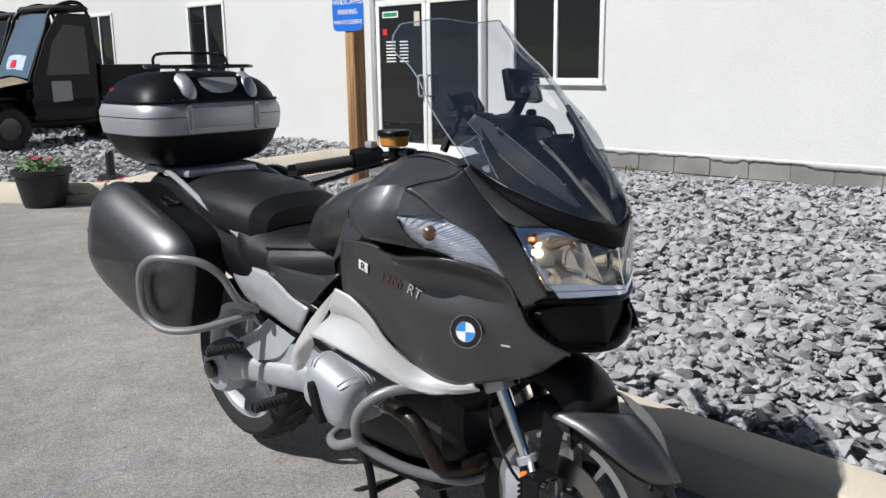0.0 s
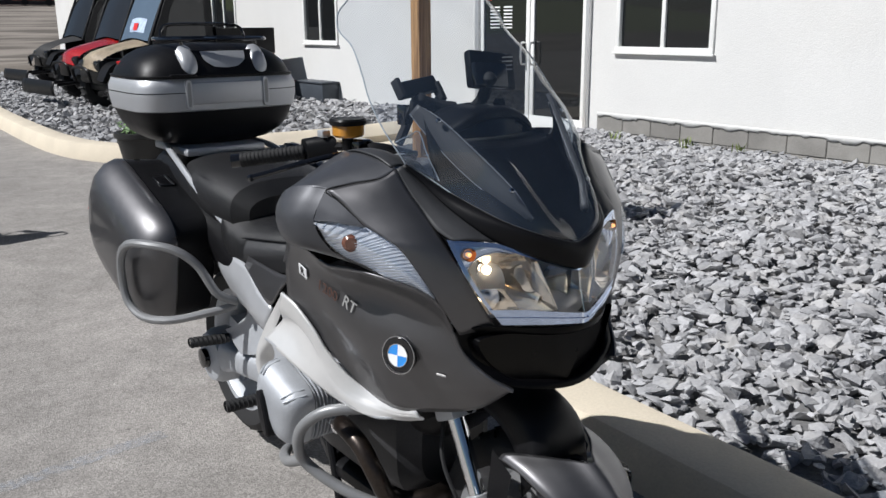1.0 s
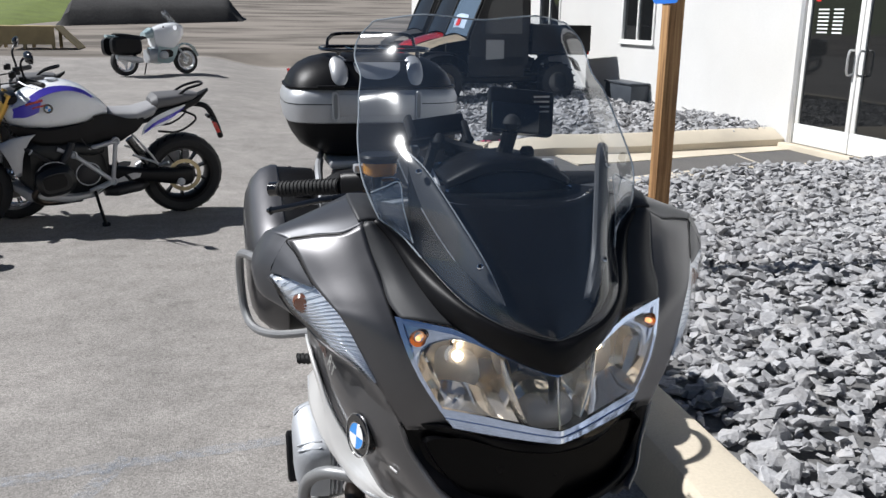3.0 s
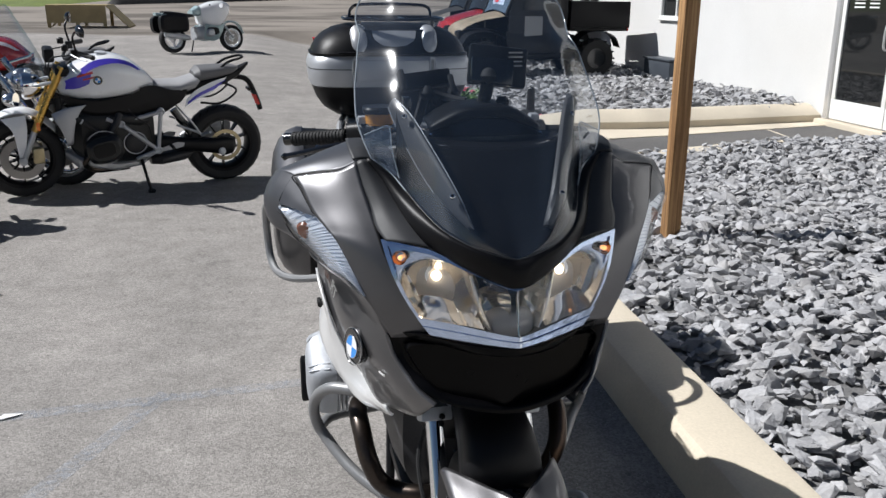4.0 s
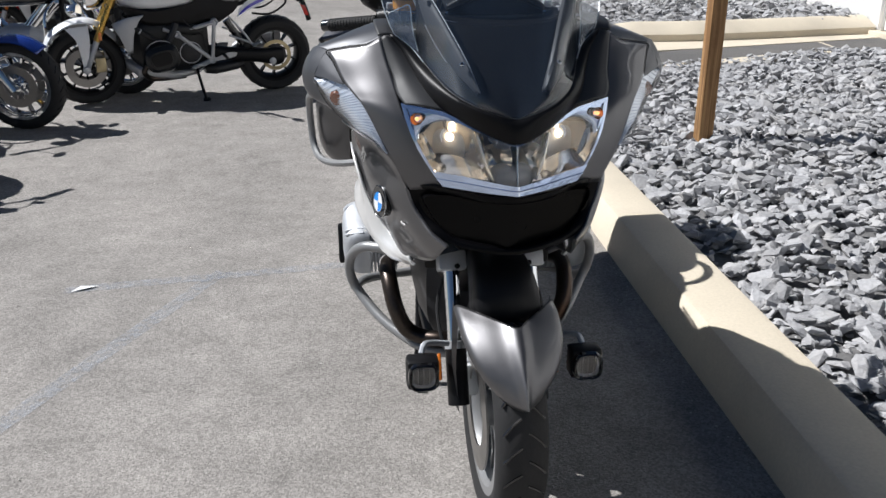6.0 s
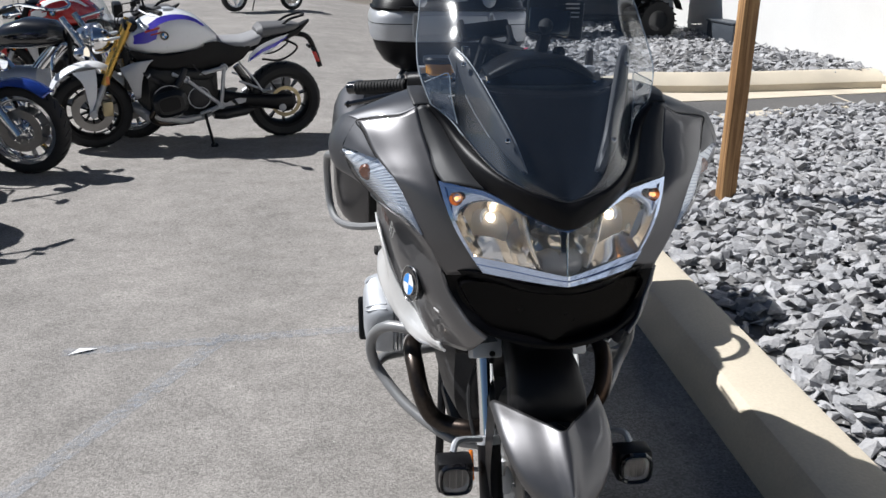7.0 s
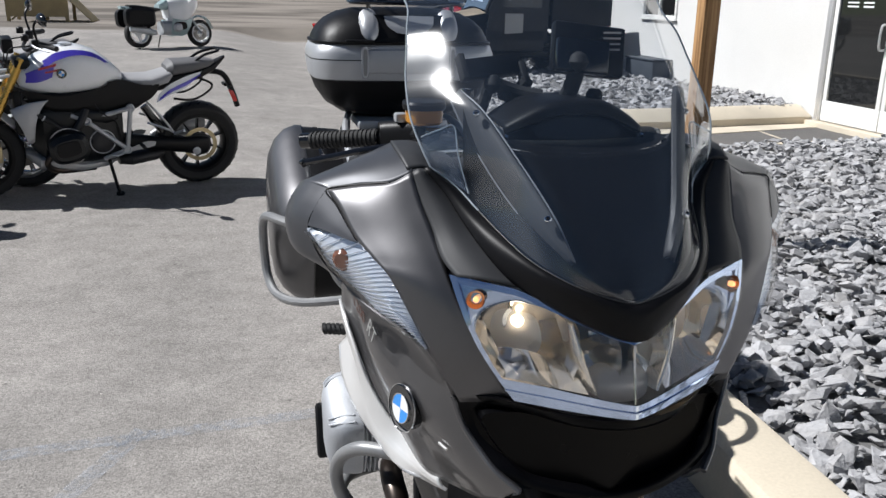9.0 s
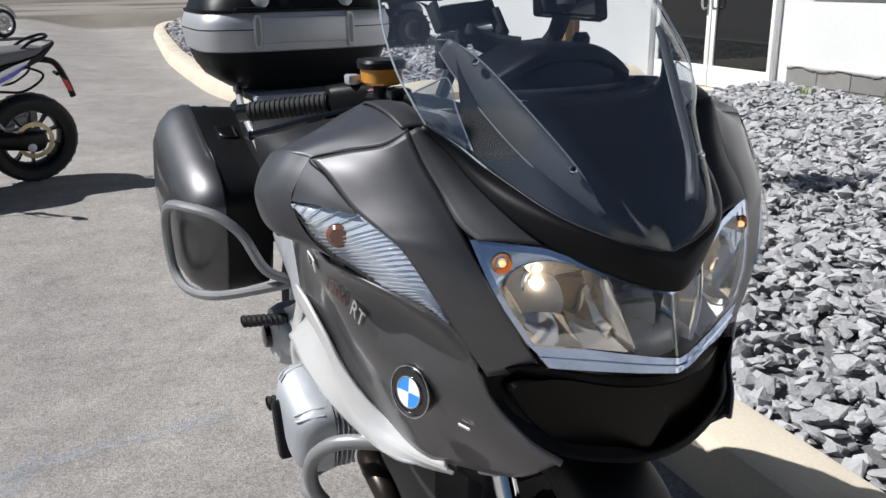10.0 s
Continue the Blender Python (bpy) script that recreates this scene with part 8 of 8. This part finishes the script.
def flower_pot(x, y):
    pot = thing("flower_pot", (x, y, 0), (x, y, 0), label="round black plastic pot with pink flowers", category="flower pot")
    part("pot", lathe([(0, .155), (.02, .165), (.26, .215), (.27, .235), (.31, .237), (.312, .21), (.27, .20)], (x, y, 0), (0, 0, 1), 36), M["pot"], pot)
    part("soil", lathe([(.265, .195), (.275, .19)], (x, y, 0), (0, 0, 1), 24), M["soil"], pot)
    rg = random.Random(3)
    lv, fl = bmesh.new(), None
    for _ in range(140):
        a, q = rg.uniform(0, 6.28), rg.uniform(0, .19)
        c = Vector((x + q * math.cos(a), y + q * math.sin(a), .29 + rg.uniform(0, .11)))
        u = Vector((rg.gauss(0, 1), rg.gauss(0, 1), rg.gauss(0, .6))).normalized() * .035
        w = u.orthogonal().normalized() * .014
        lv.faces.new([lv.verts.new(p) for p in (c - u, c + w, c + u, c - w)])
    part("leaves", lv, M["leaf"], pot, smooth=False)
    for _ in range(12):
        a, q = rg.uniform(0, 6.28), rg.uniform(.02, .20)
        c = Vector((x + q * math.cos(a), y + q * math.sin(a), .37 + rg.uniform(0, .06)))
        bm = bmesh.new()
        for k in range(6):
            b = k * 1.047
            d = Vector((math.cos(b), math.sin(b), .25)) * .026
            e = Vector((-math.sin(b), math.cos(b), 0)) * .012
            bm.faces.new([bm.verts.new(p) for p in (c, c + d * .6 - e, c + d, c + d * .6 + e)])
        part("flower", bm, M["petal"], pot, smooth=False)
    pot.matrix_world = pot.matrix_world @ Matrix.Scale(1.28, 4)
    return pot


flower_pot(3.62, 9.52)
sx, sy = 4.42, 9.62
bol = thing("marker_post", (sx, sy, .1), (sx, sy, .1), label="short black post on a wide round base with pink blossom", category="marker post")
part("base", lathe([(0, .15), (.03, .16), (.12, .15), (.15, .10)], (sx, sy, .1), (0, 0, 1), 28), M["pot"], bol)
part("post", lathe([(.15, .05), (.40, .045), (.42, .03)], (sx, sy, .1), (0, 0, 1), 20), M["pot"], bol)
rg = random.Random(5)
for _ in range(9):
    a = rg.uniform(0, 6.28)
    c = Vector((sx + .20 * math.cos(a), sy - .05 + .18 * math.sin(a), .16 + rg.uniform(0, .06)))
    bm = bmesh.new()
    for k in range(6):
        b = k * 1.047
        d = Vector((math.cos(b), math.sin(b), .25)) * .035
        e = Vector((-math.sin(b), math.cos(b), 0)) * .016
        bm.faces.new([bm.verts.new(p) for p in (c, c + d * .6 - e, c + d, c + d * .6 + e)])
    part("flower", bm, M["petal"], bol, smooth=False)
ub = thing("utility_box", (7.82, 13.25, .2), (7.82, 13.25, .2), label="low blue-grey metal box against the wall", category="utility box")
part("body", box(7.66, 7.98, 12.76, 13.74, .18, .56, .015), M["greybox"], ub)
part("lid", box(7.64, 7.985, 12.74, 13.76, .561, .59, .008), M["greybox"], ub)

# ---- far side of the car park ----
M["plank"] = mat("weathered_planks", (0.42, 0.33, 0.18), 0.8, vary=0.25, scale=3, fine=40, obj_rand=0.15)
M["earth"] = mat("dark_earth_bank", (0.035, 0.034, 0.034), 0.95, vary=0.35, scale=1.5, fine=12, bump=0.03)
M["far_red"] = mat("far_red_panel", (0.30, 0.03, 0.03), 0.5, vary=0.15, scale=1)
M["far_dark"] = mat("far_dark_cladding", (0.06, 0.06, 0.065), 0.7, vary=0.2, scale=1)
dx, dy = -4.72, 32.3
dz = lot_z(dx, dy)
ramp = thing("loading_ramp", (dx, dy, dz), (dx, dy, dz), label="weathered wooden loading platform with a sloping end", category="ramp")
for k in range(9):
    part("plank", box(dx - 1.15, dx + .75, dy - .8 + k * .18, dy - .8 + k * .18 + .165, dz + .70, dz + .75, .004), M["plank"], ramp)
for x in (dx - 1.1, dx - .2, dx + .68):
    for y in (dy - .75, dy + .7):
        part("leg", box(x - .05, x + .05, y - .05, y + .05, dz, dz + .70), M["plank"], ramp)
part("rail", box(dx - 1.15, dx + .75, dy - .85, dy - .80, dz + .16, dz + .72), M["plank"], ramp)
part("slope", loft([[Vector((x, y, z)) for x, z in ((dx + .76, dz + .75), (dx + 1.45, dz + .04), (dx + 1.45, dz), (dx + .76, dz + .70))] for y in (dy - .8, dy + .8)]), M["plank"], ramp)
part("brace", tube([(dx - 1.0, dy - .82, dz + .05), (dx - .3, dy - .82, dz + .65)], .04, 4), M["plank"], ramp)
_bm = bmesh.new()
_g = []
for i, x in enumerate(np.linspace(-6.3, 2.7, 46)):
    row = []
    for j, y in enumerate(np.linspace(0, 7, 14)):
        yy = 45.4 + .52 * (x + 6) + y
        h = max(0.0, math.sin(math.pi * j / 13)) ** .45 * 1.25 * min(1.0, (2.7 - x) / .9, (x + 6.3) / .5) + (.10 * noise.noise(Vector((x * .7, yy * .7, 0))) if 0 < j < 13 else 0)
        row.append(_bm.verts.new((x, yy, ground_height(x, yy) - .03 + h)))
    _g.append(row)
for i in range(45):
    for j in range(13):
        _bm.faces.new((_g[i][j], _g[i + 1][j], _g[i + 1][j + 1], _g[i][j + 1]))
solo("earth_bank", _bm, M["earth"], "low black earth bank at the far edge", "bank", "structure")
M["grass"] = mat("sunlit_grass", (0.13, 0.17, 0.035), 0.8, vary=0.35, scale=1.2, fine=14, bump=0.02)
_bm = bmesh.new()
_g = []
for i, x in enumerate(np.linspace(-60, -4, 90)):
    row = []
    for j, y in enumerate(np.linspace(43.5, 70, 16)):
        yy = y + 10 * max(0.0, (x + 9) / 5)
        row.append(_bm.verts.new((x, yy, ground_height(x, yy) + (-.05 if j == 0 else .06 + .055 * (y - 43.5) + .10 * noise.noise(Vector((x * 1.5, yy * 1.5, 4)))))))
    _g.append(row)
for i in range(89):
    for j in range(15):
        _bm.faces.new((_g[i][j], _g[i + 1][j], _g[i + 1][j + 1], _g[i][j + 1]))
solo("grass_verge", _bm, M["grass"], "sunlit rough grass verge beyond the car park", "grass", "structure")
shed = thing("far_shed", (16, 92, 3.55), (16, 92, 0), label="low dark shed far beyond the car park", category="shed")
part("wall", box(2, 40, 95, 101, 0, 3.6), M["far_dark"], shed, smooth=False)
part("roof", box(1.5, 40.5, 94.5, 101.5, 3.6, 3.8), M["far_dark"], shed, smooth=False)
for k in range(7):
    part("door", box(3 + k * 5.2, 6.4 + k * 5.2, 94.9, 94.99, 0.1, 2.9), M["stucco" if k % 3 == 1 else "far_dark"], shed, smooth=False)
for x0, x1, kk in ((10.5, 14.5, "far_red"), (15.2, 17.5, "white_paint"), (18.5, 22.0, "far_red")):
    tr = thing("trailer", ((x0 + x1) / 2, 90, 3.45), ((x0 + x1) / 2, 90, 0), label="low trailer with a plain painted box body, far away", category="trailer", group="far trailers")
    part("body", box(x0, x1, 89, 91, .5, 2.0, .05), M[kk], tr)
    for x in (x0 + .7, x1 - .7):
        part("wheel", lathe([(-.12, .30), (.12, .30)], (x, 89, .33), (0, 1, 0), 18), M["rubber"], tr)

# litter on the tarmac
lit = bmesh.new()
lit.faces.new([lit.verts.new(p) for p in ((.33, 2.93, .004), (.40, 2.95, .010), (.43, 2.98, .004), (.36, 2.985, .006))])
solo("paper_scrap", lit, M["white"], "small white scrap of paper on the tarmac", "litter", smooth=False)

# worn parking lines and loose grit
M["old_line"] = faded("worn_line_paint", (0.40, 0.45, 0.52), 0.40)
for (ax, ay), (bx, by) in (((.26, 1.66), (.945, 3.07)), ((.30, 2.953), (1.55, 3.08))):
    d_ = Vector((bx - ax, by - ay, 0)).normalized()
    w_ = Vector((-d_.y, d_.x, 0)) * .036
    bm = bmesh.new()
    qs = [[bm.verts.new(Vector((ax, ay, .0035)).lerp(Vector((bx, by, .0035)), i / 12) + w_ * k) for k in (-1, 1)] for i in range(13)]
    for u_, v_ in zip(qs[:-1], qs[1:]):
        bm.faces.new((u_[0], v_[0], v_[1], u_[1]))
    solo("parking_line", bm, M["old_line"], "faint worn pale parking line on the tarmac", "line", "structure", smooth=False)
M["grit"] = mat("pale_grit", (0.42, 0.40, 0.37), 0.9, vary=0.3, scale=60, island=0.5)
_gr = random.Random(5)
_vs, _fs = [], []
for _ in range(900):
    x, y = _gr.uniform(-1.2, 2.75), _gr.uniform(-.6, 7.5)
    if _gr.random() < .45:
        x, y = 2.78 - abs(_gr.gauss(0, .18)), _gr.uniform(-.6, 5)
    co, fa = _gr.choice(ROCKS)
    s_ = _gr.uniform(.004, .011)
    a_ = _gr.uniform(0, 6.28)
    rot = np.array(((math.cos(a_), -math.sin(a_), 0), (math.sin(a_), math.cos(a_), 0), (0, 0, 1)))
    b_ = len(_vs)
    _vs += (co @ rot.T * s_ + np.array((x, y, ground_height(x, y) + s_ * .15))).tolist()
    _fs += [[k + b_ for k in q] for q in fa]
_me = bpy.data.meshes.new("loose_grit")
_me.from_pydata(_vs, [], _fs)
_me.materials.append(M["grit"])
tagged(new("loose_grit", _me), "scattered pale grit on the tarmac", "grit", "", "stuff")

# weeds at the foot of the wall
M["weed"] = mat("pale_green_weed", (0.16, 0.20, 0.06), 0.7, vary=0.4, scale=40)
_wr = random.Random(17)
for wx, wy, n_ in ((7.72, 5.45, 26), (7.80, 4.86, 12), (7.55, 6.25, 10)):
    wd = thing("weed", (wx, wy, bed_height(wx, wy)), (wx, wy, bed_height(wx, wy)), label="small pale green weed among the stones by the wall", category="weed", group="weeds by the wall")
    bm = bmesh.new()
    for _ in range(n_):
        a_ = _wr.uniform(0, 6.28)
        c_ = Vector((wx + _wr.gauss(0, .025), wy + _wr.gauss(0, .03), bed_height(wx, wy) - .01))
        t_ = c_ + Vector((math.cos(a_) * .05, math.sin(a_) * .05, _wr.uniform(.07, .15)))
        m_ = c_.lerp(t_, .55) + Vector((0, 0, .02))
        w_ = Vector((-math.sin(a_), math.cos(a_), 0)) * .007
        v_ = [bm.verts.new(q) for q in (c_ - w_ * .5, c_ + w_ * .5, m_ + w_, m_ - w_, t_)]
        bm.faces.new((v_[0], v_[1], v_[2], v_[3]))
        bm.faces.new((v_[3], v_[2], v_[4]))
    part("leaves", bm, M["weed"], wd, smooth=False)
gravel("gravel_near", lambda y: front_x(y) + 0.30 + (max(0, y - 6.2) ** 2) * 0.8, -3.5, 7.1, 31000, 0.114, "grey-blue crushed slate covering the bed by the wall", 280, lambda x, y: x < 4.6 and 0.4 < y < 3.6)
gravel("gravel_far", lambda y: far_left(y) + 0.03, 9.36, 28.2, 11000, 0.145, "grey crushed slate in the bed under the parked vehicles")
